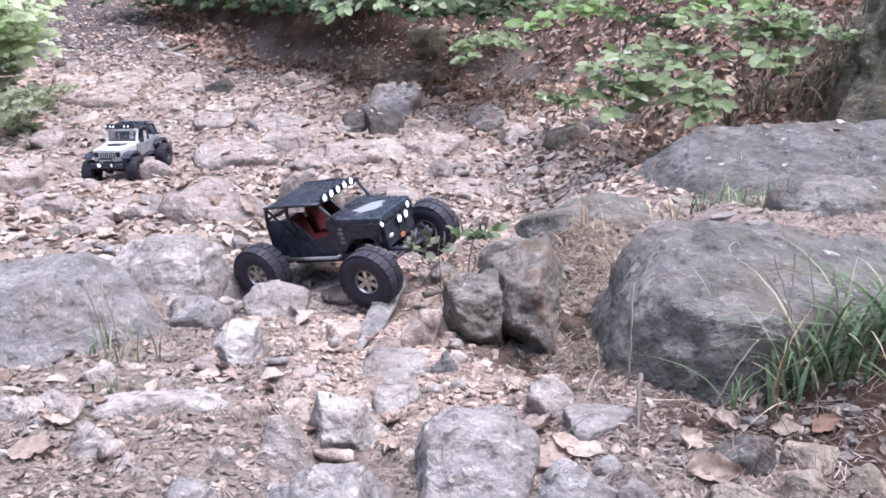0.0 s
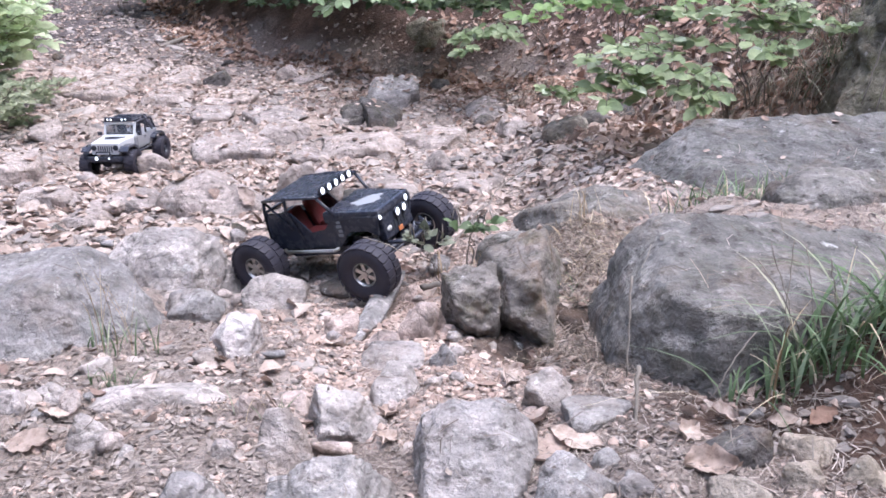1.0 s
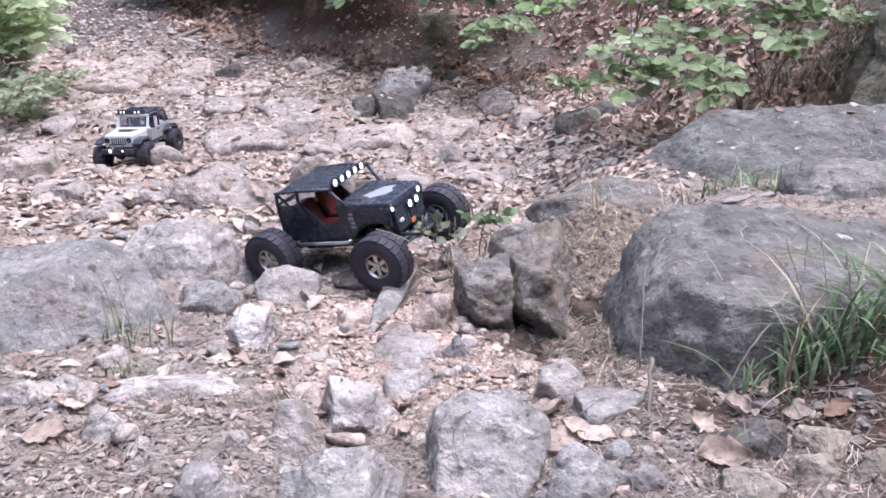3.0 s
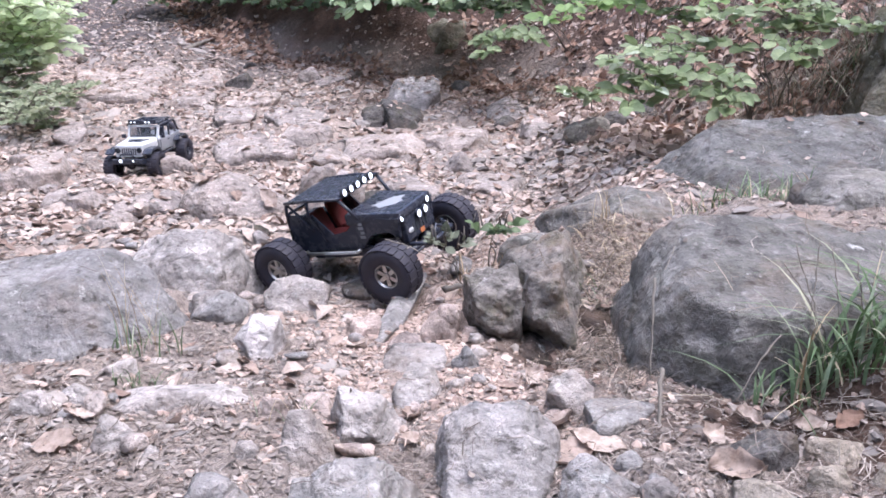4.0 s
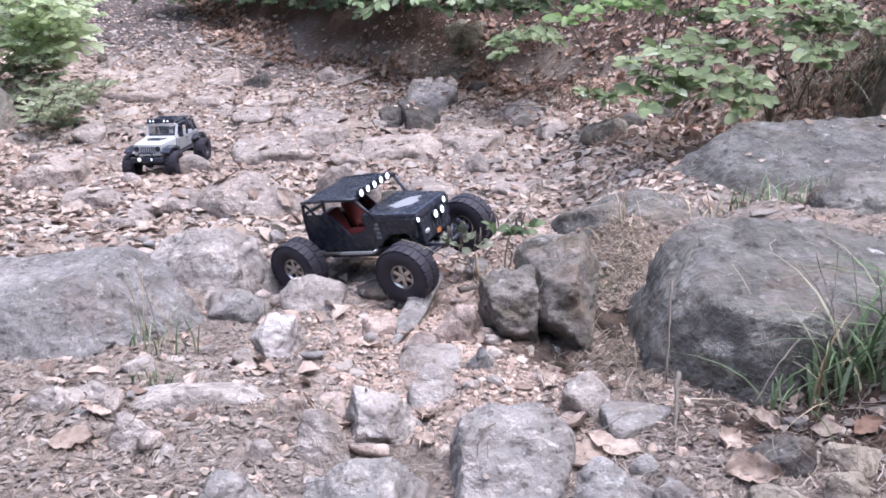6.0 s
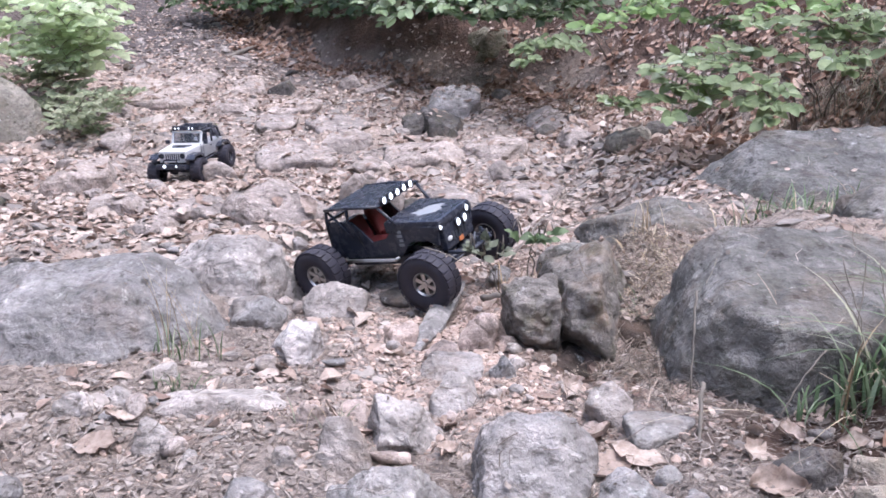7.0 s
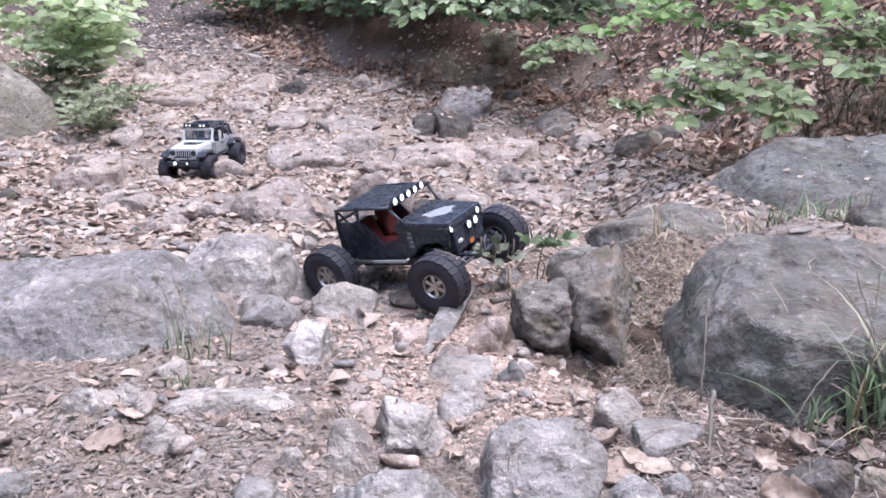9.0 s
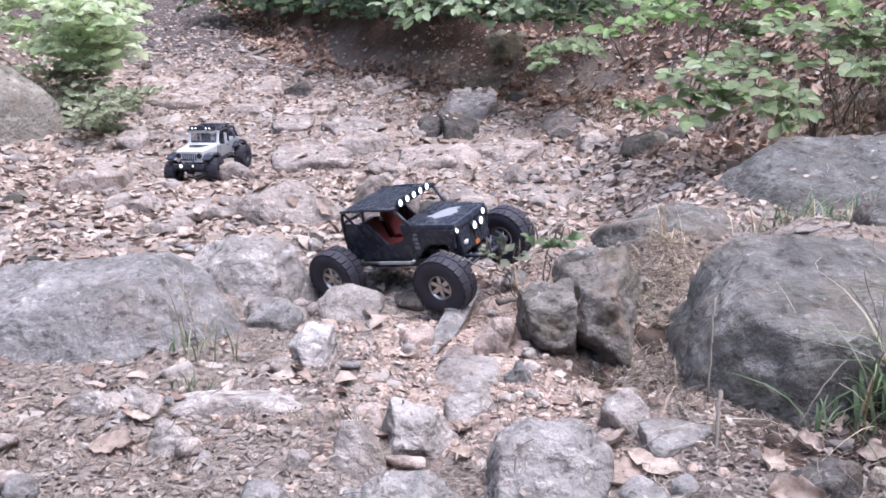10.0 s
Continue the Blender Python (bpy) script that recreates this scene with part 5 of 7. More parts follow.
def fallen_leaf(label, x, y, size, yaw, tilt, mat, seed):
    """One large dry leaf with a wavy, jagged rim, curled up from the ground."""
    rng = np.random.default_rng(900 + seed)
    nu, nv = 13, 9
    u, v = np.meshgrid(np.linspace(0, 1, nu), np.linspace(-1, 1, nv), indexing="ij")
    w = 0.34 * np.sin(np.pi * np.clip(u, 0.02, 0.98)) ** 0.8 * (1 + 0.10 * rng.normal(size=(nu, 1)) + 0.10 * rng.normal(size=(nu, 1)) * v)
    px, py = (u - 0.5 + 0.05 * vnoise(u * 4, v * 3, 5, seed)) * size, (v * w + 0.06 * np.sin(u * rng.uniform(2, 5))) * size
    flatness = 0.4 if abs(tilt) <= 20 else 1.0
    pz = flatness * size * (0.10 * v * v + 0.25 * rng.uniform(0.2, 1) * (u - 0.5) ** 2 + 0.08 * vnoise(u * 5, v * 2.5, 0, seed) + 0.09 * np.abs(v))
    p = np.stack([px, py, pz], -1).reshape(-1, 3)
    i = (np.arange(nu - 1)[:, None] * nv + np.arange(nv - 1)).ravel()
    f = np.stack([i, i + 1, i + nv + 1, i + nv], 1)
    at, up, _ = drop(x, y)
    ob = new("fallen_leaf", mesh_of("fallen_leaf", p, f, mat))
    turn = Euler((radians(-tilt * 0.6), radians(rng.uniform(-10, 10)), radians(yaw))).to_matrix()
    if up[2] > 0.5:
        turn = Vector((0, 0, 1)).rotation_difference(Vector(up)).to_matrix() @ turn
    low = min((turn @ Vector(q))[2] for q in p.tolist())
    ob.matrix_world = Matrix.Translation((at[0], at[1], at[2] - low * 0.8 + 0.003)) @ turn.to_4x4()
    tagged(ob, label, "leaf", "large fallen leaves")


def stick(label, a, b, r, seed):
    rng = np.random.default_rng(seed)
    length = np.linalg.norm(np.subtract(b, a))
    p = arc(a, b, 0.04 * length, 10, 0.006 * length + 0.0003, rng)
    v, f = tube(p, r, r * 0.55, 7)
    v += rng.normal(0, r * 0.12, v.shape)
    ob = new("stick", mesh_of("stick", v - p[0], f, BARK))
    ob.location = p[0]
    tagged(ob, label, "stick")


plant = Shrub("shrub", "low beech shrub with fresh green leaves hanging over the bank", (1.162, 3.653, 0.304), 5, 0.062, LEAF_GREEN, "shrub")
plant.spray((0.919, 3.152, 0.432), (0.467, 3.002, 0.456), 0.36, 9, 6)
plant.spray((0.877, 3.052, 0.354), (0.518, 2.902, 0.341), 0.32, 9, 6)
plant.spray((0.851, 3.102, 0.388), (0.578, 2.952, 0.405), 0.30, 8, 6)
plant.spray((0.849, 3.102, 0.416), (0.837, 2.902, 0.320), 0.24, 6, 5)
plant.done()
plant = Shrub("shrub", "low beech shrub with layered green sprays on the bank", (1.233, 3.616, 0.350), 15, 0.060, LEAF_GREEN, "shrub")
plant.spray((0.998, 3.302, 0.485), (0.669, 3.152, 0.489), 0.32, 8, 6)
plant.spray((1.229, 3.302, 0.543), (0.825, 3.202, 0.609), 0.34, 9, 6)
plant.spray((1.023, 3.402, 0.543), (1.226, 3.202, 0.571), 0.28, 8, 6)
plant.spray((1.079, 3.202, 0.525), (1.097, 3.002, 0.465), 0.22, 6, 5)
plant.done()
plant = Shrub("shrub", "leafy green shrub at the top of the bank", (0.845, 4.653, 0.539), 6, 0.060, LEAF_FRESH, "shrub")
plant.spray((0.665, 3.702, 0.682), (0.350, 3.402, 0.594), 0.32, 8, 6)
plant.spray((0.683, 3.702, 0.756), (0.531, 3.402, 0.662), 0.34, 8, 6)
plant.spray((0.775, 3.702, 0.671), (0.810, 3.402, 0.720), 0.34, 8, 6)
plant.spray((0.876, 3.602, 0.771), (0.906, 3.302, 0.668), 0.34, 8, 6)
plant.spray((1.045, 3.602, 0.770), (1.119, 3.302, 0.676), 0.34, 8, 6)
plant.done()
plant = Shrub("sapling", "thin green sapling against dark soil", (0.62, 5.45, 0), 7, 0.060, LEAF_GREEN, "sapling")
plant.spray((0.266, 4.802, 0.539), (0.112, 4.602, 0.453), 0.22, 6, 5)
plant.spray((0.265, 4.802, 0.596), (0.091, 4.702, 0.512), 0.26, 6, 5)
plant.spray((0.265, 4.802, 0.624), (0.374, 4.702, 0.526), 0.20, 5, 4)
plant.done()
plant = Shrub("sapling", "small green seedling in the leaf litter", (0.66, 4.35, 0), 8, 0.055, LEAF_GREEN, "sapling")
plant.spray((0.508, 4.002, 0.260), (0.454, 3.902, 0.310), 0.14, 4, 4)
plant.spray((0.516, 4.002, 0.260), (0.559, 3.902, 0.298), 0.12, 4, 4)
plant.done()
plant = Shrub("shrub", "overhanging shrub with pale green leaves above the trail", (0.30, 6.9, 0), 9, 0.070, LEAF_PALE, "shrub")
plant.spray((-0.399, 5.202, 0.901), (-0.583, 5.002, 0.681), 0.40, 6, 5)
plant.spray((-0.181, 5.202, 0.901), (-0.085, 5.002, 0.709), 0.40, 6, 5)
plant.spray((-0.584, 5.202, 0.932), (-0.687, 5.002, 0.731), 0.35, 7, 6)
plant.spray((0.063, 5.002, 0.915), (0.062, 4.802, 0.741), 0.35, 7, 6)
plant.spray((-0.336, 5.202, 0.931), (-0.355, 5.002, 0.738), 0.35, 7, 6)
plant.done()
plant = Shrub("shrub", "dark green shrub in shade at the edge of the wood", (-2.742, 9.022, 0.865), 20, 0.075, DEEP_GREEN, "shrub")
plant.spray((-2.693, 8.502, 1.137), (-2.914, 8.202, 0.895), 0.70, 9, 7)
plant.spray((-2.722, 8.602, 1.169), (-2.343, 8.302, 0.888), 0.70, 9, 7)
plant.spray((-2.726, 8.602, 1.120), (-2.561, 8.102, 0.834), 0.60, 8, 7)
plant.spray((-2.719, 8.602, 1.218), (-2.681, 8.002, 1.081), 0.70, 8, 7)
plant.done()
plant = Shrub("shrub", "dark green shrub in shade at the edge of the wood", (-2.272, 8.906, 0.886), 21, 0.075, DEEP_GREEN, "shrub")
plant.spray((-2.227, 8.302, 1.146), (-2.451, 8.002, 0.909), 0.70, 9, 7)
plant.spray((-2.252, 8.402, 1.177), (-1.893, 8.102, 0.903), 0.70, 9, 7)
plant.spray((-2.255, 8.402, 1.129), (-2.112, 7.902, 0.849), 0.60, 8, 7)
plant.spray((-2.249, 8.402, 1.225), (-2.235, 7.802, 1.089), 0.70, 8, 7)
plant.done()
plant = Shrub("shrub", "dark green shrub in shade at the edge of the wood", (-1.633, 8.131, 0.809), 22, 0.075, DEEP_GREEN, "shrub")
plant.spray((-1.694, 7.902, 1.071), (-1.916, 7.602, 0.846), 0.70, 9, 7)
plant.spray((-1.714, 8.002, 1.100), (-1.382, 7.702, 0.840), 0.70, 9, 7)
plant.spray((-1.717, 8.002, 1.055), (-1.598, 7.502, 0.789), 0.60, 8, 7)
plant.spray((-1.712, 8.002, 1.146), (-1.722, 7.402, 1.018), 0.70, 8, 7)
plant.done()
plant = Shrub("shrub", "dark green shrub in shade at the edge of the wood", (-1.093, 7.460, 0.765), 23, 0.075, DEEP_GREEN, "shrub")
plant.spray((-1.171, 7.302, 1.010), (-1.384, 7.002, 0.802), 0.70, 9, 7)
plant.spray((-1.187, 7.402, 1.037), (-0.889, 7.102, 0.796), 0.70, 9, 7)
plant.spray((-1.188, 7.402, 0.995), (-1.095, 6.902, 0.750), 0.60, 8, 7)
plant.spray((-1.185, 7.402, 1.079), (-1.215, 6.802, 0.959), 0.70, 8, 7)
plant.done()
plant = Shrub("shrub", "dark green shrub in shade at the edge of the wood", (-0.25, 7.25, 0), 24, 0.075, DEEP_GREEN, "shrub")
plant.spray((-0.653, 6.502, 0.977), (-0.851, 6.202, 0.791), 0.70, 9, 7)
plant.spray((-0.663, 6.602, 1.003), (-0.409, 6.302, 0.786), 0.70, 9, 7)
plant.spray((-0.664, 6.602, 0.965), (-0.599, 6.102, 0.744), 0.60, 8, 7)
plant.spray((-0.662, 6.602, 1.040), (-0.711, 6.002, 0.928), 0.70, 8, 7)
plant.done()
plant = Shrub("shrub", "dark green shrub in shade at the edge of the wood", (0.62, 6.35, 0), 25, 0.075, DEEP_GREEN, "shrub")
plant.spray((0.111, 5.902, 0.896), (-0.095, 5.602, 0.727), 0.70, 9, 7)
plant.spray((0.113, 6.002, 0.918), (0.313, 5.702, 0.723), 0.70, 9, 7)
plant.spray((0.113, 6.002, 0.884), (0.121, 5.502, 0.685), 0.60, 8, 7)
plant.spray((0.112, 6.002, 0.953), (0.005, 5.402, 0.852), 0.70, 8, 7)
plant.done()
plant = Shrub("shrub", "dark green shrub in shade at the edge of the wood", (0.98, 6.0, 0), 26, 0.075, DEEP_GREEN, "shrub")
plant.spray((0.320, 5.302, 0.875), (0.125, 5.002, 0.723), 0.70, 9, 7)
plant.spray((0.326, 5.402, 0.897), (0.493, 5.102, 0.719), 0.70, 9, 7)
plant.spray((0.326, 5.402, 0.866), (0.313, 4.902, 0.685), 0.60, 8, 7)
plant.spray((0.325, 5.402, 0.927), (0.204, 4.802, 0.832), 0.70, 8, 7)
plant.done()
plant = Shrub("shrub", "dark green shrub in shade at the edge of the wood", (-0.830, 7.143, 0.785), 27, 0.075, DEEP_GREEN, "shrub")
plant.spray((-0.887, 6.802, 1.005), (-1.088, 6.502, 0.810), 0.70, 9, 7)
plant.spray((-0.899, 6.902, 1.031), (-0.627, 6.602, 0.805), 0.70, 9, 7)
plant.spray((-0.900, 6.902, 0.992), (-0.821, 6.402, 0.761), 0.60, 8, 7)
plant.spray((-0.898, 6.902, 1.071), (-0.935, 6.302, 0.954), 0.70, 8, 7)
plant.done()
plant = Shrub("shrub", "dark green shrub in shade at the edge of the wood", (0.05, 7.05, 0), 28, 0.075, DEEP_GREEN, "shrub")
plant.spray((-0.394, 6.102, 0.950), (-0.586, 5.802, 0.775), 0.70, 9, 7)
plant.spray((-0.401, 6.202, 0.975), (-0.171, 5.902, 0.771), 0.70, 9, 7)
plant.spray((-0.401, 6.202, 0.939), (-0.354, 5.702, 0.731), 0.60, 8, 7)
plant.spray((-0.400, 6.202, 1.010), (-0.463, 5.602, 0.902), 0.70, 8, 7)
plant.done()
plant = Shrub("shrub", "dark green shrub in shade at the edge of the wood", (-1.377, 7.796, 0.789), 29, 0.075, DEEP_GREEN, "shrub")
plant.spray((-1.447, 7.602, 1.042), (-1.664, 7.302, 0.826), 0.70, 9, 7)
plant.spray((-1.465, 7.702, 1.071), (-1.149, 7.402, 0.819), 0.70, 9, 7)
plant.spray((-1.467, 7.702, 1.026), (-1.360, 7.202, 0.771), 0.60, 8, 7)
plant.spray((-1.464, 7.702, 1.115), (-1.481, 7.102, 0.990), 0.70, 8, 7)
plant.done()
plant = Shrub("shrub", "dark green shrub in shade at the edge of the wood", (0.35, 6.75, 0), 30, 0.075, DEEP_GREEN, "shrub")
plant.spray((-0.135, 5.902, 0.913), (-0.331, 5.602, 0.744), 0.70, 9, 7)
plant.spray((-0.138, 6.002, 0.936), (0.074, 5.702, 0.740), 0.70, 9, 7)
plant.spray((-0.138, 6.002, 0.902), (-0.110, 5.502, 0.702), 0.60, 8, 7)
plant.spray((-0.138, 6.002, 0.971), (-0.221, 5.402, 0.868), 0.70, 8, 7)
plant.done()
plant = Shrub("shrub", "dark green shrub in shade at the edge of the wood", (-1.995, 8.638, 0.865), 31, 0.075, DEEP_GREEN, "shrub")
plant.spray((-1.979, 8.102, 1.122), (-2.201, 7.802, 0.891), 0.70, 9, 7)
plant.spray((-2.002, 8.202, 1.152), (-1.655, 7.902, 0.884), 0.70, 9, 7)
plant.spray((-2.004, 8.202, 1.106), (-1.872, 7.702, 0.832), 0.60, 8, 7)
plant.spray((-1.999, 8.202, 1.199), (-1.995, 7.602, 1.066), 0.70, 8, 7)
plant.done()
plant = Shrub("shrub", "dark green shrub in shade at the edge of the wood", (-2.598, 9.303, 0.923), 32, 0.075, DEEP_GREEN, "shrub")
plant.spray((-2.543, 8.702, 1.195), (-2.776, 8.402, 0.947), 0.70, 9, 7)
plant.spray((-2.570, 8.802, 1.228), (-2.191, 8.502, 0.940), 0.70, 9, 7)
plant.spray((-2.574, 8.802, 1.177), (-2.419, 8.302, 0.883), 0.60, 8, 7)
plant.spray((-2.567, 8.802, 1.278), (-2.547, 8.202, 1.136), 0.70, 8, 7)
plant.done()
# two shrubs out of view, added only to cast shade on the far bank
for k, (x, y) in enumerate(((-0.75, 6.95), (-0.40, 6.6))):
    plant = Shrub("shrub", "unseen dark green shrub added above the view to shade the bank", (x + 0.35, y + 0.35, 0), 140 + k, 0.085, DEEP_GREEN, "shrub")
    for dx, dy, up in ((-0.1, 0.0, 1.30), (0.15, -0.1, 1.42), (-0.25, 0.1, 1.52)):
        plant.spray((x + dx, y + dy, up), (x + dx - 0.45, y + dy - 0.55, up - 0.08), 0.8, 10, 8)
    plant.done()
plant = Shrub("shrub", "bright green bush beside a grey-tan boulder", (-2.913, 5.874, 0.329), 40, 0.085, PALE_GREEN, "shrub")
plant.spray((-2.698, 5.452, 0.542), (-2.262, 5.252, 0.504), 0.50, 9, 6)
plant.spray((-2.725, 5.452, 0.607), (-2.296, 5.252, 0.651), 0.50, 9, 6)
plant.spray((-2.751, 5.452, 0.671), (-2.364, 5.252, 0.774), 0.50, 9, 6)
plant.spray((-2.774, 5.352, 0.606), (-2.954, 5.152, 0.635), 0.50, 9, 6)
plant.spray((-2.730, 5.352, 0.701), (-2.898, 5.152, 0.817), 0.50, 9, 6)
plant.spray((-2.660, 5.352, 0.446), (-2.405, 5.152, 0.403), 0.40, 8, 6)
plant.spray((-2.819, 5.352, 0.510), (-2.812, 5.152, 0.497), 0.35, 7, 6)
plant.spray((-2.646, 5.452, 0.703), (-2.372, 5.052, 0.573), 0.45, 8, 6)
plant.spray((-2.740, 5.452, 0.767), (-2.512, 5.152, 0.875), 0.50, 8, 6)
plant.spray((-2.945, 5.452, 0.736), (-3.092, 5.252, 0.761), 0.50, 8, 6)
plant.spray((-2.524, 5.252, 0.636), (-2.219, 4.952, 0.557), 0.45, 9, 6)
plant.spray((-2.570, 5.252, 0.511), (-2.231, 4.952, 0.448), 0.40, 8, 6)
plant.spray((-2.571, 5.252, 0.790), (-2.220, 4.952, 0.704), 0.45, 9, 6)
plant.spray((-2.816, 5.252, 0.636), (-2.574, 4.952, 0.543), 0.45, 8, 6)
plant.spray((-2.665, 5.252, 0.542), (-2.334, 4.852, 0.471), 0.50, 9, 6)
plant.spray((-2.805, 5.252, 0.464), (-2.445, 4.852, 0.427), 0.50, 9, 6)
plant.spray((-2.600, 5.152, 0.665), (-2.269, 4.752, 0.628), 0.50, 9, 6)
plant.spray((-2.652, 5.152, 0.756), (-2.304, 4.752, 0.712), 0.50, 9, 6)
plant.spray((-2.555, 5.352, 0.794), (-2.223, 5.152, 0.785), 0.50, 9, 6)
plant.done()
plant = Shrub("shrub", "low shrub with dull green leaves under a bush", (-2.645, 5.263, 0.192), 44, 0.060, DULL_GREEN, "shrub")
plant.spray((-2.559, 5.002, 0.363), (-2.302, 4.802, 0.414), 0.40, 9, 7)
plant.spray((-2.566, 5.002, 0.302), (-2.296, 4.802, 0.326), 0.40, 9, 7)
plant.spray((-2.538, 5.002, 0.271), (-2.237, 4.702, 0.245), 0.35, 8, 7)
plant.spray((-2.563, 5.002, 0.332), (-2.543, 4.802, 0.399), 0.40, 8, 7)
plant.spray((-2.476, 4.902, 0.247), (-2.245, 4.602, 0.195), 0.30, 8, 7)
plant.done()
plant = Shrub("shrub", "ferny low bush with small dull green leaves", (-2.378, 4.964, 0.136), 41, 0.050, DULL_GREEN, "shrub")
plant.spray((-2.273, 4.752, 0.183), (-1.867, 4.552, 0.297), 0.32, 9, 7)
plant.spray((-2.275, 4.752, 0.168), (-1.945, 4.552, 0.235), 0.28, 8, 7)
plant.spray((-2.275, 4.752, 0.168), (-2.085, 4.552, 0.123), 0.25, 8, 7)
plant.spray((-2.195, 4.552, 0.171), (-2.006, 4.252, 0.235), 0.30, 7, 6)
plant.spray((-2.209, 4.552, 0.171), (-2.148, 4.352, 0.160), 0.25, 7, 6)
plant.spray((-2.224, 4.652, 0.205), (-1.980, 4.452, 0.302), 0.25, 7, 6)
plant.done()
plant = Shrub("seedling", "small plant with rounded green leaves beside the black car", (0.066, 1.982, 0.16), 42, 0.036, DULL_DARK, "plant")
plant.spray((0.065, 1.952, 0.120), (0.093, 1.902, 0.152), 0.09, 3, 3)
plant.spray((0.065, 1.952, 0.114), (0.041, 1.902, 0.147), 0.07, 2, 2)
plant.done()
plant = Shrub("seedling", "dusty grey-green sprig in front of the car", (0.027, 1.862, 0.066), 43, 0.028, DUSTY, "plant")
plant.spray((-0.032, 1.842, 0.114), (-0.062, 1.832, 0.140), 0.07, 3, 3)
plant.spray((-0.044, 1.842, 0.108), (-0.032, 1.822, 0.157), 0.05, 2, 2)
plant.spray((-0.021, 1.842, 0.114), (0.003, 1.822, 0.137), 0.04, 2, 2, stem=False)
plant.done()
plant = Shrub("seedling", "small green seedling growing on the bank", (1.520, 3.622, 0.541), 61, 0.042, LEAF_GREEN, "plant")
plant.spray((1.363, 3.252, 0.554), (1.271, 3.152, 0.583), 0.16, 5, 4)
plant.spray((1.363, 3.252, 0.554), (1.384, 3.182, 0.569), 0.16, 5, 4)
plant.done()
plant = Shrub("seedling", "small green seedling growing on the bank", (1.403, 3.848, 0.608), 62, 0.042, LEAF_GREEN, "plant")
plant.spray((1.221, 3.352, 0.613), (1.134, 3.252, 0.641), 0.16, 5, 4)
plant.spray((1.221, 3.352, 0.613), (1.248, 3.282, 0.626), 0.16, 5, 4)
plant.done()
plant = Shrub("seedling", "small green seedling growing on the bank", (1.15, 4.55, 0), 63, 0.042, LEAF_GREEN, "plant")
plant.spray((0.790, 3.552, 0.596), (0.715, 3.452, 0.627), 0.16, 5, 4)
plant.spray((0.790, 3.552, 0.596), (0.832, 3.482, 0.612), 0.16, 5, 4)
plant.done()
plant = Shrub("seedling", "small green seedling growing on the bank", (0.50, 6.0, 0), 64, 0.042, LEAF_GREEN, "plant")
plant.spray((0.154, 4.952, 0.672), (0.077, 4.852, 0.715), 0.16, 5, 4)
plant.spray((0.154, 4.952, 0.672), (0.233, 4.882, 0.693), 0.16, 5, 4)
plant.done()
tuft("grass_tuft", "arching green grass tuft growing beside the boulder", (0.571, 1.272), 150, 0.100, 0.080, 0.215, 0.0030, 1.05, GRASS, 51, dry=26, lean=(-0.04, -0.08))
tuft("grass_tuft", "green grass blades in front of the boulder", (0.473, 1.252), 26, 0.060, 0.060, 0.160, 0.0018, 1.30, GRASS, 52, dry=14, lean=(-0.15, -0.05))
tuft("grass_tuft", "green grass with dead stalks at the slope edge", (0.645, 1.252), 90, 0.100, 0.090, 0.240, 0.0030, 1.05, GRASS, 53, dry=16, lean=(-0.15, -0.08))
tuft("grass_tuft", "short green grass between two boulders", (0.632, 2.122), 45, 0.090, 0.050, 0.120, 0.0022, 0.80, GRASS, 54, dry=18, on_rocks=True)
tuft("grass_tuft", "short green grass between boulders", (0.737, 2.102), 40, 0.070, 0.050, 0.120, 0.0022, 0.80, GRASS, 55, dry=18, on_rocks=True)
tuft("grass_tuft", "thin dry grass with seed stalks beside a boulder", (-0.561, 1.502), 12, 0.035, 0.100, 0.240, 0.0008, 0.40, STRAW, 56)
tuft("grass_tuft", "thin green and straw grass by a boulder", (-0.557, 1.502), 20, 0.050, 0.050, 0.110, 0.0014, 0.70, GRASS, 57)
tuft("grass_tuft", "small green grass tuft on a flat rock", (-0.522, 1.362), 26, 0.030, 0.025, 0.060, 0.0013, 0.80, GRASS, 58, on_rocks=True)
tuft("grass_tuft", "small dull grass tuft between stones", (-0.258, 1.222), 22, 0.030, 0.030, 0.070, 0.0011, 0.70, GRASS, 59, dry=16)
tuft("grass_tuft", "thin grass on a rock shelf", (0.307, 2.002), 14, 0.040, 0.080, 0.170, 0.0012, 0.40, STRAW, 60, on_rocks=True)
tuft("grass_tuft", "thin grass beside a small green plant", (0.052, 1.915), 38, 0.055, 0.050, 0.140, 0.0012, 1.00, STRAW, 61, on_rocks=True)
tuft("grass_tuft", "dry straw heap between rocks", (0.259, 1.822), 90, 0.100, 0.025, 0.075, 0.0015, 1.60, STRAW, 62)
tuft("grass_tuft", "dull green grass growing through straw between rocks", (0.255, 1.70), 40, 0.055, 0.020, 0.060, 0.0012, 1.20, GRASS, 64, dry=20)
tuft("grass_tuft", "dry straw heap between rocks", (0.331, 1.952), 70, 0.100, 0.025, 0.075, 0.0015, 1.60, STRAW, 63)
tuft("grass_tuft", "grey-green dead grass hanging down the earth bank", (1.466, 3.707), 34, 0.100, 0.120, 0.320, 0.0016, 1.50, GREY_GRASS, 130, lean=(-0.3, -0.7), on_rocks=True)
tuft("grass_tuft", "grey-green dead grass hanging down the earth bank", (1.494, 3.543), 34, 0.100, 0.120, 0.320, 0.0016, 1.50, GREY_GRASS, 131, lean=(-0.3, -0.7), on_rocks=True)
tuft("grass_tuft", "grey-green dead grass hanging down the earth bank", (1.564, 3.646), 34, 0.100, 0.120, 0.320, 0.0016, 1.50, GREY_GRASS, 132, lean=(-0.3, -0.7), on_rocks=True)
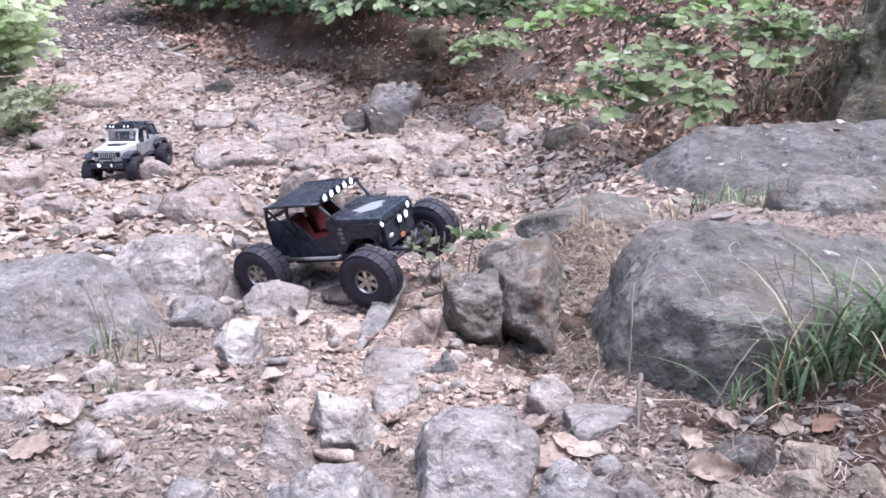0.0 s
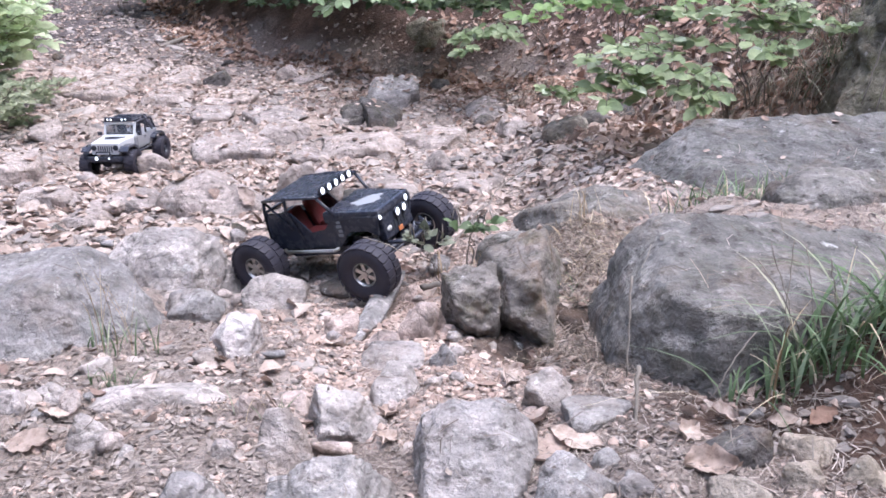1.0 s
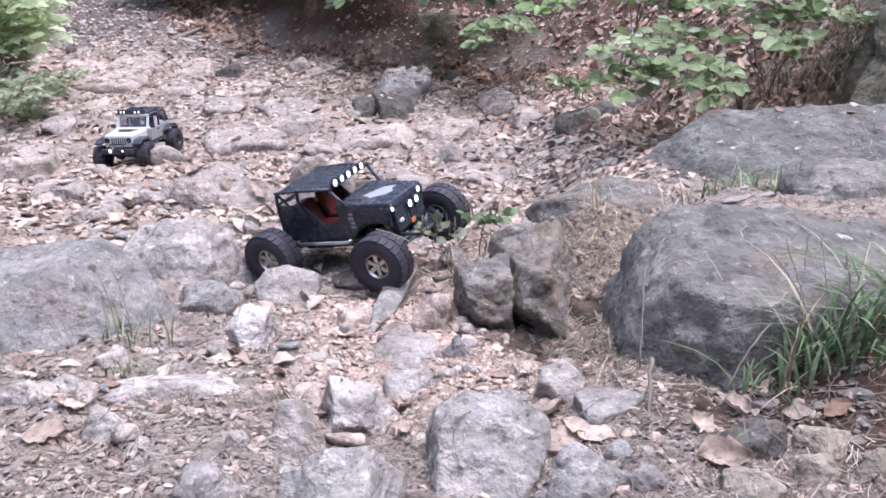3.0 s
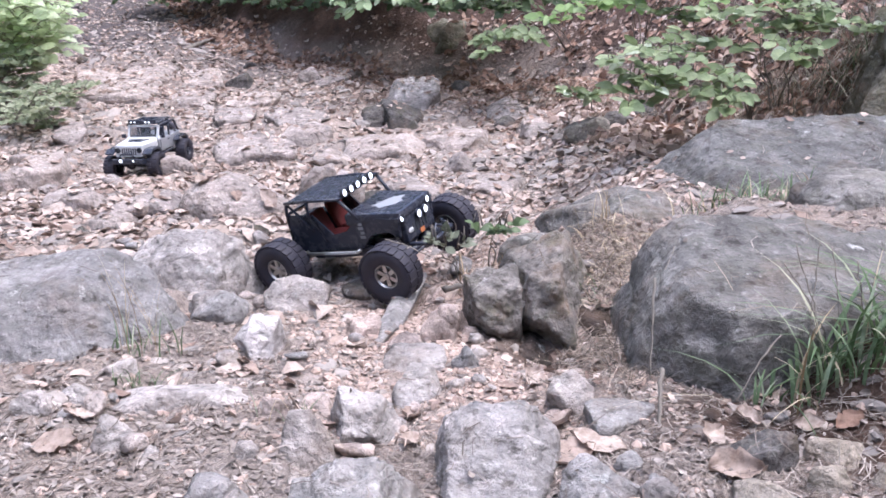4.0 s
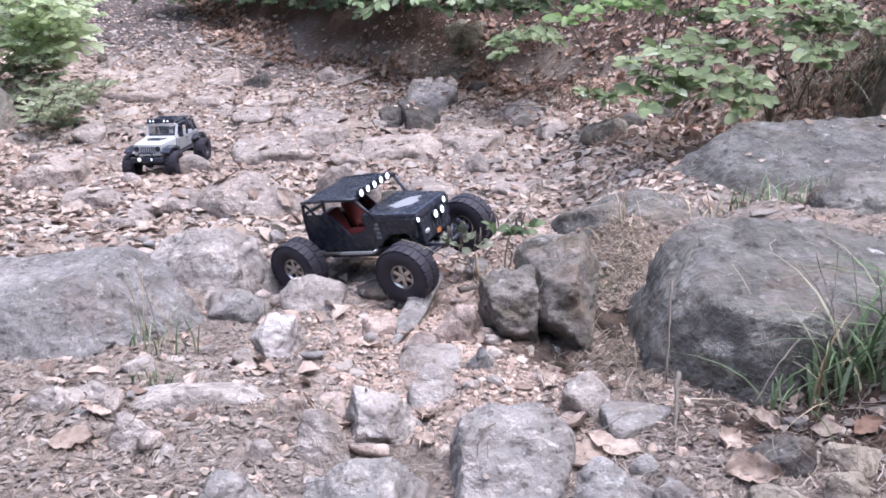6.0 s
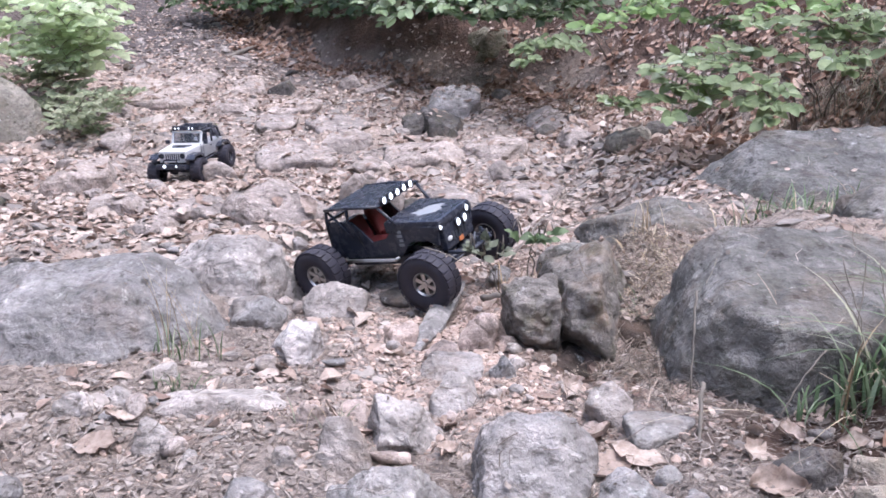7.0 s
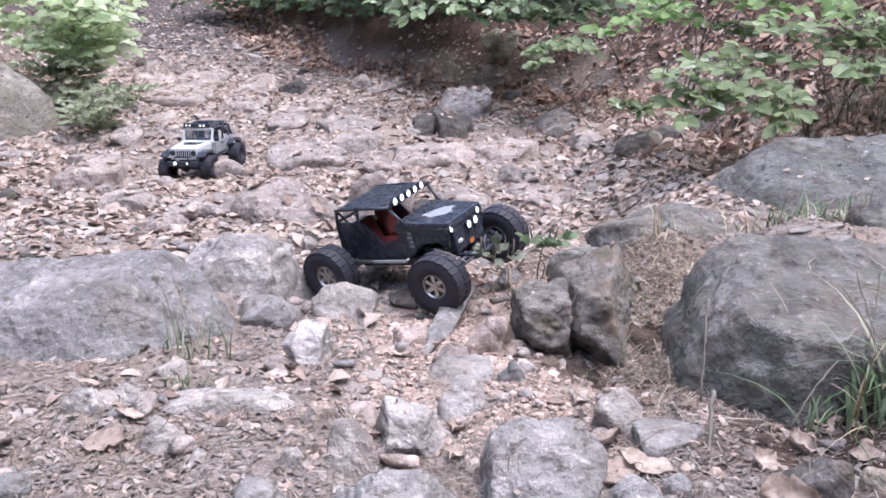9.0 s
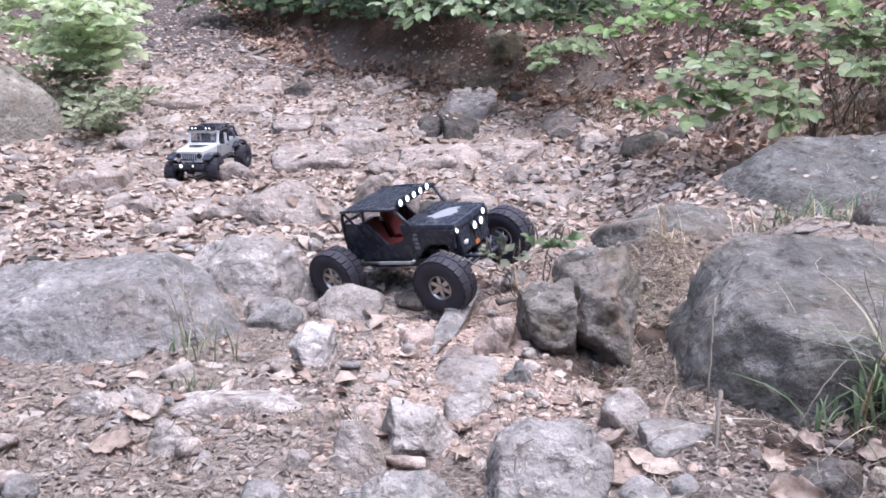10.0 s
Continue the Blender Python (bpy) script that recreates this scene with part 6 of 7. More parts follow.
tuft("grass_tuft", "grey-green dead grass hanging down the earth bank", (1.393, 3.567), 34, 0.100, 0.120, 0.320, 0.0016, 1.50, GREY_GRASS, 133, lean=(-0.3, -0.7), on_rocks=True)
tuft("grass_tuft", "dry grass hanging down the earth bank", (1.439, 3.433), 34, 0.100, 0.120, 0.320, 0.0016, 1.50, GRASS, 134, lean=(-0.3, -0.7), on_rocks=True)
tuft("grass_tuft", "grey-green dead grass hanging down the earth bank", (1.315, 3.543), 34, 0.100, 0.120, 0.320, 0.0016, 1.50, GREY_GRASS, 135, lean=(-0.3, -0.7), on_rocks=True)
tuft("grass_tuft", "grey-green dead grass hanging down the earth bank", (1.511, 3.421), 34, 0.100, 0.120, 0.320, 0.0016, 1.50, GREY_GRASS, 136, lean=(-0.3, -0.7), on_rocks=True)
tuft("grass_tuft", "grey-green dead grass hanging down the earth bank", (1.591, 3.488), 34, 0.100, 0.120, 0.320, 0.0016, 1.50, GREY_GRASS, 137, lean=(-0.3, -0.7), on_rocks=True)
tuft("grass_tuft", "grey-green dead grass hanging down the earth bank", (1.386, 3.933), 34, 0.100, 0.120, 0.320, 0.0016, 1.50, GREY_GRASS, 138, lean=(-0.3, -0.7), on_rocks=True)
tuft("grass_tuft", "grey-green dead grass hanging down the earth bank", (1.184, 3.659), 34, 0.100, 0.120, 0.320, 0.0016, 1.50, GREY_GRASS, 139, lean=(-0.3, -0.7), on_rocks=True)
hanging("dead stalks and roots hanging down the earth bank", (0.813, 4.434), 22, 0.30, 70)
hanging("dead stalks and roots hanging down the earth bank", (1.275, 3.689), 22, 0.30, 71)
hanging("dead stalks and roots hanging down the earth bank", (1.074, 4.238), 22, 0.30, 72)
hanging("dead stalks and roots hanging down the earth bank", (1.497, 3.378), 22, 0.30, 73)
hanging("dead stalks and roots hanging down the earth bank", (0.379, 5.147), 22, 0.42, 74)
hanging("dead stalks and roots hanging down the earth bank", (0.559, 4.812), 22, 0.42, 75)
hanging("dead stalks and roots hanging down the earth bank", (0.664, 4.739), 22, 0.42, 76)
hanging("dead stalks and roots hanging down the earth bank", (0.731, 4.604), 22, 0.42, 77)
hanging("dead stalks and roots hanging down the earth bank", (0.486, 4.964), 22, 0.42, 78)
hanging("dead stalks and roots hanging down the earth bank", (1.438, 3.616), 22, 0.42, 79)
hanging("dead stalks and roots hanging down the earth bank", (1.482, 3.506), 22, 0.42, 80)
hanging("dead stalks and roots hanging down the earth bank", (1.541, 3.567), 22, 0.42, 81)
hanging("dead stalks and roots hanging down the earth bank", (1.578, 3.561), 22, 0.42, 82)
hanging("dead stalks and roots hanging down the earth bank", (1.639, 3.567), 22, 0.42, 83)
hanging("dead stalks and roots hanging down the earth bank", (1.562, 3.457), 22, 0.42, 84)
hanging("dead stalks and roots hanging down the earth bank", (1.360, 3.561), 22, 0.42, 85)
hanging("dead stalks and roots hanging down the earth bank", (1.559, 3.396), 22, 0.42, 86)
hanging("dead stalks and roots hanging down the earth bank", (1.505, 3.701), 22, 0.42, 87)
hanging("dead stalks and roots hanging down the earth bank", (1.201, 4.275), 22, 0.42, 88)
hanging("dead stalks and roots hanging down the earth bank", (1.338, 4.080), 22, 0.42, 89)
hanging("dead stalks and roots hanging down the earth bank", (1.439, 3.891), 22, 0.42, 90)
hanging("dead stalks and roots hanging down the earth bank", (1.174, 3.787), 22, 0.42, 91)
hanging("dead stalks and roots hanging down the earth bank", (0.992, 4.074), 22, 0.42, 92)
fallen_leaf("pale curled dry leaf beside a grey rock", 0.140, 1.236, 0.062, 40, 22, BIG_PALE_LEAF, 1)
fallen_leaf("large tan dry leaf beside a grey rock", 0.185, 1.158, 0.080, 150, -15, BIG_TAN_LEAF, 2)
fallen_leaf("large tan dry leaf beside a grey rock", 0.145, 1.125, 0.085, 35, -12, BIG_TAN_LEAF, 3)
fallen_leaf("crumpled tan leaf on the slope", 0.340, 1.045, 0.068, -10, -26, BIG_TAN_LEAF, 4)
fallen_leaf("crumpled tan leaf on the slope", 0.335, 1.133, 0.049, 60, -30, BIG_TAN_LEAF, 5)
fallen_leaf("upright pale leaf at the edge of a hollow", 0.116, 1.426, 0.055, 65, -50, BIG_PALE_LEAF, 6)
fallen_leaf("small pale leaf on dark earth", 0.223, 1.554, 0.035, 20, -10, BIG_PALE_LEAF, 7)
fallen_leaf("large flat brown leaf on needles", -0.563, 1.145, 0.066, 5, -8, BIG_TAN_LEAF, 8)
fallen_leaf("pale leaf on a low rock", -0.655, 1.334, 0.041, 15, -12, BIG_PALE_LEAF, 9)
fallen_leaf("tan leaf on the trail", -0.553, 1.206, 0.045, 30, -15, BIG_TAN_LEAF, 10)
fallen_leaf("large pale leaf on the trail", -1.283, 2.774, 0.107, -40, -20, BIG_PALE_LEAF, 11)
fallen_leaf("pale leaf on the trail", -0.606, 2.786, 0.073, -30, -20, BIG_PALE_LEAF, 12)
fallen_leaf("pale pinkish leaf fragment", -0.389, 1.419, 0.049, 10, -12, BIG_PALE_LEAF, 13)
fallen_leaf("rust brown leaf at the gully edge", -0.096, 2.072, 0.067, 5, -15, BIG_RUST_LEAF, 14)
fallen_leaf("tan leaf in the gully", -0.193, 1.572, 0.049, -45, -25, BIG_TAN_LEAF, 15)
fallen_leaf("tan leaf beside a wedge-shaped rock", -0.080, 1.297, 0.048, 80, -30, BIG_TAN_LEAF, 16)
fallen_leaf("tan leaf below a rock", -0.074, 1.188, 0.044, 70, -25, BIG_TAN_LEAF, 17)
fallen_leaf("dull tan leaf under grass", 0.393, 1.188, 0.044, 10, -30, BIG_PALE_LEAF, 18)
fallen_leaf("brown leaf on the slope", 0.471, 1.157, 0.043, -30, -20, BIG_TAN_LEAF, 19)
fallen_leaf("brown leaf on the slope", 0.516, 1.139, 0.043, 20, -20, BIG_RUST_LEAF, 20)
fallen_leaf("tan leaf in grit", -0.244, 1.218, 0.034, 15, -10, BIG_TAN_LEAF, 21)
fallen_leaf("pale leaf in needles", -0.241, 1.120, 0.025, -20, -14, BIG_PALE_LEAF, 22)
stick("thin grey twig standing against the boulder", (0.283, 1.302, 0.202), (0.269, 1.237, 0.068), 0.0019, 1)
stick("crooked grey root lying against the boulder", (0.287, 1.242, 0.082), (0.270, 1.172, -0.004), 0.0036, 2)
stick("dark broken branch lying on the trail", (-2.110, 7.002, 0.436), (-1.938, 7.302, 0.526), 0.0220, 3)
stick("brown strip of bark beside a rock", (-0.161, 1.242, -0.054), (-0.089, 1.262, -0.040), 0.0060, 4)
stick("thin dark twig slanting over the rocks", (0.015, 1.902, 0.094), (0.225, 2.302, 0.226), 0.0022, 5)
stick("thin pale twig slanting over the rocks", (0.092, 2.002, 0.115), (0.293, 2.202, 0.164), 0.0018, 6)
stick("thin bent stalk in front of the car", (-0.160, 1.822, 0.144), (-0.067, 1.822, 0.107), 0.0016, 7)
stick("thin twig lying on needles", (-0.576, 1.502, -0.007), (-0.496, 1.502, -0.022), 0.0030, 8)
stick("pale stick on the needles", (-0.731, 1.272, -0.024), (-0.666, 1.272, -0.029), 0.0040, 9)
stick("thin dead stalk standing in the grass", (0.520, 1.302, 0.256), (0.496, 1.252, 0.125), 0.0011, 20)
stick("thin dead stalk standing in the grass", (0.538, 1.302, 0.250), (0.548, 1.262, 0.121), 0.0011, 21)
stick("thin dead stalk standing in the grass", (0.486, 1.302, 0.253), (0.523, 1.252, 0.090), 0.0011, 22)
stick("thin dead stalk standing in the grass", (0.568, 1.282, 0.233), (0.581, 1.262, 0.122), 0.0011, 23)
stick("thin dead stalk standing in the grass", (0.463, 1.282, 0.229), (0.523, 1.262, 0.130), 0.0011, 24)
stick("pale dead grass stem leaning out of the grass", (0.446, 1.222, 0.141), (0.374, 1.172, 0.063), 0.0013, 31)
stick("pale root hanging down a mossy rock face", (1.455, 2.915, 0.62), (1.375, 2.905, 0.29), 0.0055, 33)
stick("pale root hanging down a mossy rock face", (1.42, 2.93, 0.60), (1.345, 2.93, 0.33), 0.0035, 34)
stick("brown strip of wood in front of the car", (-0.042, 1.862, 0.025), (0.018, 1.882, 0.027), 0.0080, 32)


# ---- the two model cars ----
def paint(name, colour, rough, metal=0.0, dust=0.25, dust_colour=(0.30, 0.25, 0.22)):
    """Moulded plastic or metal under a film of trail dust."""
    m, t, b = material(name, rough, metal)
    geo = t.nodes.new("ShaderNodeNewGeometry").outputs["Position"]
    d = noise_of(t, geo, 45.0, 6, 0.7)
    k = nd(t, "ShaderNodeMath")
    k.operation = "MULTIPLY"
    t.links.new(step(t, d, 0.45, 0.75), k.inputs[0])
    k.inputs[1].default_value = dust
    t.links.new(mix(t, k.outputs[0], colour, dust_colour), b.inputs["Base Color"])
    t.links.new(ramp(t, d, ((0.3, (rough * 0.8,) * 3), (0.7, (min(rough * 1.35, 1),) * 3))), b.inputs["Roughness"])
    bump(t, b, noise_of(t, geo, 300.0, 3, 0.6), 0.15, 0.001)
    return m


def glow(name, colour, strength):
    m, t, b = material(name, 0.2)
    b.inputs["Base Color"].default_value = (*colour, 1)
    b.inputs["Emission Color"].default_value = (*colour, 1)
    b.inputs["Emission Strength"].default_value = strength
    return m


BLACK = paint("black_plastic", (0.034, 0.038, 0.056), 0.25, 0, 0.10)
TYRE = paint("dusty_tyre_rubber", (0.032, 0.030, 0.044), 0.6, 0, 0.35, (0.10, 0.088, 0.09))
STEEL = paint("brushed_metal", (0.50, 0.48, 0.47), 0.35, 0.9, 0.25)
SILVER = paint("silver_paint", (0.66, 0.67, 0.70), 0.3, 0.1, 0.12)
GUNMETAL = paint("grey_paint", (0.32, 0.325, 0.355), 0.4, 0.1, 0.15)
RED = paint("red_seat_plastic", (0.21, 0.030, 0.028), 0.6, 0, 0.2)
DECAL = paint("pale_decal", (0.27, 0.28, 0.31), 0.5, 0, 0.2)
DULL_WHITE = paint("worn_white_plastic", (0.55, 0.55, 0.57), 0.5, 0, 0.3)
ORANGE = paint("orange_plate", (0.50, 0.18, 0.07), 0.5, 0, 0.1)
LED = glow("lit_lamp", (0.93, 0.97, 1.0), 1.05)
TINT = paint("dark_tinted_plastic", (0.05, 0.055, 0.065), 0.12, 0, 0.05)
SCREEN = paint("hazy_windscreen", (0.52, 0.53, 0.57), 0.08, 0, 0.1)
SCREEN.node_tree.nodes["Principled BSDF"].inputs["Transmission Weight"].default_value = 0.88
SCREEN.node_tree.nodes["Principled BSDF"].inputs["IOR"].default_value = 1.2


def shaped(build, bevel=0.0, segments=2):
    """Verts and faces of a bmesh that build() fills, with rounded edges."""
    bm = bmesh.new()
    build(bm)
    if bevel:
        bmesh.ops.bevel(bm, geom=list(bm.edges), offset=bevel, segments=segments, profile=0.6, affect="EDGES", clamp_overlap=True)
    bmesh.ops.recalc_face_normals(bm, faces=list(bm.faces))
    bm.verts.index_update()
    v = np.array([p.co for p in bm.verts])
    f = [tuple(q.index for q in face.verts) for face in bm.faces]
    bm.free()
    return v, f


def block(x0, x1, y0, y1, z0, z1, bevel=0.003, taper=(1, 1), rise=0.0):
    """A bevelled block; taper narrows and lowers its front end, rise lifts its back."""
    def build(bm):
        bmesh.ops.create_cube(bm, size=1)
        for p in bm.verts:
            front = p.co.x > 0
            y, z = p.co.y + 0.5, p.co.z + 0.5
            yy = y0 + (y1 - y0) * y
            if front:
                yy = (y0 + y1) / 2 + (yy - (y0 + y1) / 2) * taper[0]
            zz = z0 + (z1 - z0) * z * (taper[1] if front else 1) + (0 if front else rise * z)
            p.co = ((x1 if front else x0), yy, zz)
    return shaped(build, bevel)


def plate(outline, y0, y1, bevel=0.0015):
    """A plate cut to an outline in x and z, from y0 to y1."""
    def build(bm):
        a = [bm.verts.new((x, y0, z)) for x, z in outline]
        b = [bm.verts.new((x, y1, z)) for x, z in outline]
        bm.faces.new(a)
        bm.faces.new(b[::-1])
        for i in range(len(a)):
            j = (i + 1) % len(a)
            bm.faces.new((a[j], a[i], b[i], b[j]))
    return shaped(build, bevel, 1)


def lathe(profile, segments=32):
    """Turned about the y axis: profile of (radius, y)."""
    n = len(profile)
    ang = np.arange(segments) * 2 * np.pi / segments
    v = np.array([(r * np.cos(a), y, r * np.sin(a)) for a in ang for r, y in profile])
    f = [(i * n + k, i * n + k + 1, ((i + 1) % segments) * n + k + 1, ((i + 1) % segments) * n + k) for i in range(segments) for k in range(n - 1)]
    return v, f


def rod(points, r, sides=8):
    return tube(points, r, r, sides)


class Model:
    """A model car under one Empty, in its own axes: x ahead, y left, z up."""

    def __init__(self, name, label, place, scale):
        self.root = tagged(new(name), label, "model car")
        self.root.matrix_world = place @ Matrix.Scale(scale, 4)

    def add(self, name, piece, mat, parent=None, label="", soft=False):
        v, f = piece
        ob = new(name, mesh_of(name, v, f, mat, soft))
        ob.parent = parent or self.root
        if label:
            ob["label"] = label
        return ob

    def mirrored(self, name, piece, mat, label="", soft=False):
        v, f = piece
        self.add(name, (v, f), mat, None, label, soft)
        self.add(name, (v * (1, -1, 1), [q[::-1] for q in f]), mat, None, label, soft)

    def wheel(self, at, r, w, steer, spokes, rim_mat, lugs=20):
        hub = new("wheel")
        hub.parent = self.root
        hub.matrix_local = pose(*at, 0, 0, steer)
        side = 1 if at[1] > 0 else -1
        body = lathe([(r * 0.40, -w * 0.36), (r * 0.48, -w * 0.47), (r * 0.72, -w * 0.54), (r * 0.92, -w * 0.5), (r * 0.965, -w * 0.36), (r * 0.975, 0),
                      (r * 0.965, w * 0.36), (r * 0.92, w * 0.5), (r * 0.72, w * 0.54), (r * 0.48, w * 0.47), (r * 0.40, w * 0.36)], 40)
        self.add("tyre", body, TYRE, hub, "", True)
        for row, (ya, yb) in enumerate(((-0.53, -0.06), (0.06, 0.53))):
            v, f = block(-0.11 * r, 0.11 * r, ya * w, yb * w, r * 0.93, r * 1.0, 0.0018, (0.85, 1))
            lug = mesh_of("tread_block", v, f, TYRE, False)
            for k in range(lugs):
                ob = new("tread_block", lug)
                ob.parent = hub
                ob.matrix_basis = Matrix.Rotation((k + 0.5 * row) * 2 * math.pi / lugs, 4, "Y")
        ring = lathe([(r * 0.44, -w * 0.40), (r * 0.44, w * 0.40), (r * 0.40, w * 0.43), (r * 0.36, w * 0.34), (r * 0.36, -w * 0.34), (r * 0.40, -w * 0.43), (r * 0.44, -w * 0.40)], 32)
        metal = [ring, lathe([(0.001, side * w * 0.40), (r * 0.12, side * w * 0.40), (r * 0.15, side * w * 0.30), (r * 0.15, side * w * 0.05), (0.001, side * w * 0.05)], 16)]
        for k in range(spokes):
            a = k * 2 * math.pi / spokes
            y0, y1 = sorted((side * w * 0.20, side * w * 0.34))
            v, f = block(-0.075 * r, 0.075 * r, y0, y1, r * 0.12, r * 0.39, 0.001)
            ca, sa = math.cos(a), math.sin(a)
            metal.append((np.stack([v[:, 0] * ca - v[:, 2] * sa, v[:, 1], v[:, 0] * sa + v[:, 2] * ca], 1), f))
        self.add("rim", joined(metal), rim_mat, hub, "grey metal spoked rim")
        self.add("backing", lathe([(0.001, side * w * 0.02), (r * 0.37, side * w * 0.02), (r * 0.37, -side * w * 0.1), (0.001, -side * w * 0.1)], 20), BLACK, hub)

    def lamp(self, at, r, depth=0.012, lit=True, label="round lit white lamp", tilt=0.0):
        x, y, z = at
        case = lathe([(r * 0.75, -depth), (r * 1.22, -depth * 0.4), (r * 1.26, 0.003), (r * 1.02, 0.003), (r * 0.95, -0.001)], 18)
        lens = lathe([(0.0005, 0.0015), (r * 0.55, 0.0012), (r * 0.97, -0.0005)], 18)
        turn = np.array(Euler((0, -tilt, -math.pi / 2)).to_matrix())
        ob = self.add("lamp", (case[0] @ turn.T + at, case[1]), BLACK, None, label, True)
        self.add("lens", (lens[0] @ turn.T + at, lens[1]), LED if lit else TINT, ob, "", True)
        return ob


def rock_crawler(place, scale):
    car = Model("model_crawler", "black radio-controlled rock crawler with red seats and lit lamps", place, scale)
    dark = BLACK
    car.add("chassis", block(-0.17, 0.17, -0.045, 0.045, 0.075, 0.105, 0.004), dark)
    car.add("skid_plate", block(-0.125, 0.105, -0.074, 0.074, 0.066, 0.097, 0.006, (0.9, 0.85)), dark)
    car.add("cabin_floor", block(-0.15, 0.07, -0.075, 0.075, 0.098, 0.108, 0.002), dark)
    door = [(-0.175, 0.115), (-0.15, 0.092), (0.055, 0.092), (0.085, 0.118), (0.075, 0.176), (0.055, 0.175), (0.022, 0.142), (-0.028, 0.134), (-0.078, 0.195), (-0.165, 0.198)]
    car.mirrored("side_panel", plate(door, 0.076, 0.081), dark)
    car.add("bonnet", block(0.030, 0.198, -0.086, 0.086, 0.158, 0.192, 0.009, (0.86, 0.74)), dark, None, "matt black bonnet")
    a = np.arange(24) * 2 * np.pi / 24
    ring = np.concatenate([np.stack([0.122 + 0.030 * np.cos(a) * (1 + 0.28 * np.cos(3 * a + 1) + 0.15 * np.sin(7 * a)) + 0.25 * 0.04 * np.sin(a), 0.040 * np.sin(a) * (1 + 0.12 * np.cos(5 * a)), 0 * a + z], 1) for z in (0.176, 0.1885)])
    ring[:, 2] -= 0.0095 * ((ring[:, 0] - 0.030) / 0.185) - 0.004
    car.add("bonnet_decal", (ring, [tuple(range(24, 48))] + [(k, (k + 1) % 24, 24 + (k + 1) % 24, 24 + k) for k in range(24)]), DECAL, None, "pale worn decal with a ragged outline")
    car.mirrored("wing", plate([(0.07, 0.112), (0.10, 0.135), (0.155, 0.135), (0.185, 0.118), (0.195, 0.17), (0.05, 0.178), (0.05, 0.10)], 0.070, 0.080), dark)
    car.add("grille", block(0.178, 0.196, -0.066, 0.066, 0.098, 0.172, 0.005, (0.95, 0.98)), dark)
    for k in range(5):
        car.add("grille_slot", block(0.1955, 0.1975, -0.032 + 0.014 * k, -0.024 + 0.014 * k, 0.112, 0.135, 0.0005), TINT)
    car.add("number_plate", block(0.1965, 0.1988, -0.009, 0.009, 0.100, 0.112, 0.0005), ORANGE, None, "small plain orange plate")
    car.add("dashboard", block(0.035, 0.07, -0.07, 0.07, 0.13, 0.172, 0.006), dark)
    car.add("roof", block(-0.15, 0.030, -0.088, 0.088, 0.231, 0.238, 0.0032, (1, 1)), dark, None, "matt black roof panel")
    car.mirrored("front_pillar", rod([(0.075, 0.079, 0.172), (0.030, 0.087, 0.234)], 0.0042), dark, "", True)
    car.mirrored("middle_pillar", rod([(-0.055, 0.079, 0.118), (-0.085, 0.087, 0.20), (-0.075, 0.088, 0.234)], 0.004), dark, "", True)
    car.mirrored("rear_pillar", rod([(-0.178, 0.076, 0.125), (-0.165, 0.082, 0.20), (-0.150, 0.086, 0.234)], 0.0042), dark, "", True)
    car.mirrored("roof_rail", rod([(0.034, 0.089, 0.235), (-0.06, 0.0905, 0.238), (-0.153, 0.089, 0.235)], 0.0042), dark, "", True)
    car.mirrored("rear_brace", rod([(-0.150, 0.084, 0.230), (-0.085, 0.084, 0.150)], 0.0035), dark, "", True)
    car.add("front_crossbar", rod([(0.034, -0.089, 0.235), (0.034, 0.089, 0.235)], 0.0042), dark, None, "", True)
    car.add("rear_crossbar", rod([(-0.165, -0.082, 0.20), (-0.165, 0.082, 0.20)], 0.004), dark, None, "", True)
    car.add("windscreen_bar", rod([(0.076, -0.079, 0.174), (0.076, 0.079, 0.174)], 0.0042), dark, None, "", True)
    car.add("tail_box", block(-0.20, -0.12, -0.06, 0.06, 0.105, 0.165, 0.006), dark)
    for y in (-0.038, 0.038):
        seat = car.add("seat", block(-0.075, -0.01, y - 0.028, y + 0.028, 0.108, 0.130, 0.006), RED, None, "red moulded bucket seat")
        v, f = block(-0.095, -0.075, y - 0.028, y + 0.028, 0.118, 0.192, 0.008)
        v[:, 0] -= (v[:, 2] - 0.118) * 0.3
        car.add("seat_back", (v, f), RED, seat, "red moulded seat back")
    car.add("steering_wheel", (lambda v, f: (v @ np.array(Euler((0, 0.5, 1.57)).to_matrix()).T + (0.02, 0.038, 0.165), f))(*lathe([(0.016, -0.002), (0.019, 0), (0.016, 0.002), (0.014, 0)], 16)), dark)
    car.add("light_bar", block(0.030, 0.040, -0.080, 0.080, 0.237, 0.243, 0.002), dark)
    for k in range(5):
        car.lamp((0.044, -0.068 + 0.029 * k, 0.245), 0.0091)
    for x, y, z, r in ((0.196, -0.066, 0.166, 0.0088), (0.203, -0.002, 0.151, 0.0100), (0.203, 0.028, 0.151, 0.0100), (0.198, 0.052, 0.168, 0.0088)):
        car.lamp((x, y, z), r, 0.010)
    car.mirrored("rock_slider", rod([(-0.13, 0.088, 0.094), (-0.12, 0.094, 0.090), (0.045, 0.094, 0.090), (0.055, 0.088, 0.094)], 0.0048), STEEL, "bare metal rock slider", True)
    bars = [block(0.062 + 0.004 * (k % 2), 0.078, -0.0825, -0.0812, 0.122 + 0.012 * k, 0.130 + 0.012 * k, 0) for k in range(4)]
    car.add("side_sticker", joined(bars), DECAL, None, "pale sticker of plain bars")
    car.mirrored("step_plate", block(-0.06, 0.045, 0.0965, 0.1015, 0.0885, 0.0955, 0.001), DULL_WHITE, "pale worn step plate")
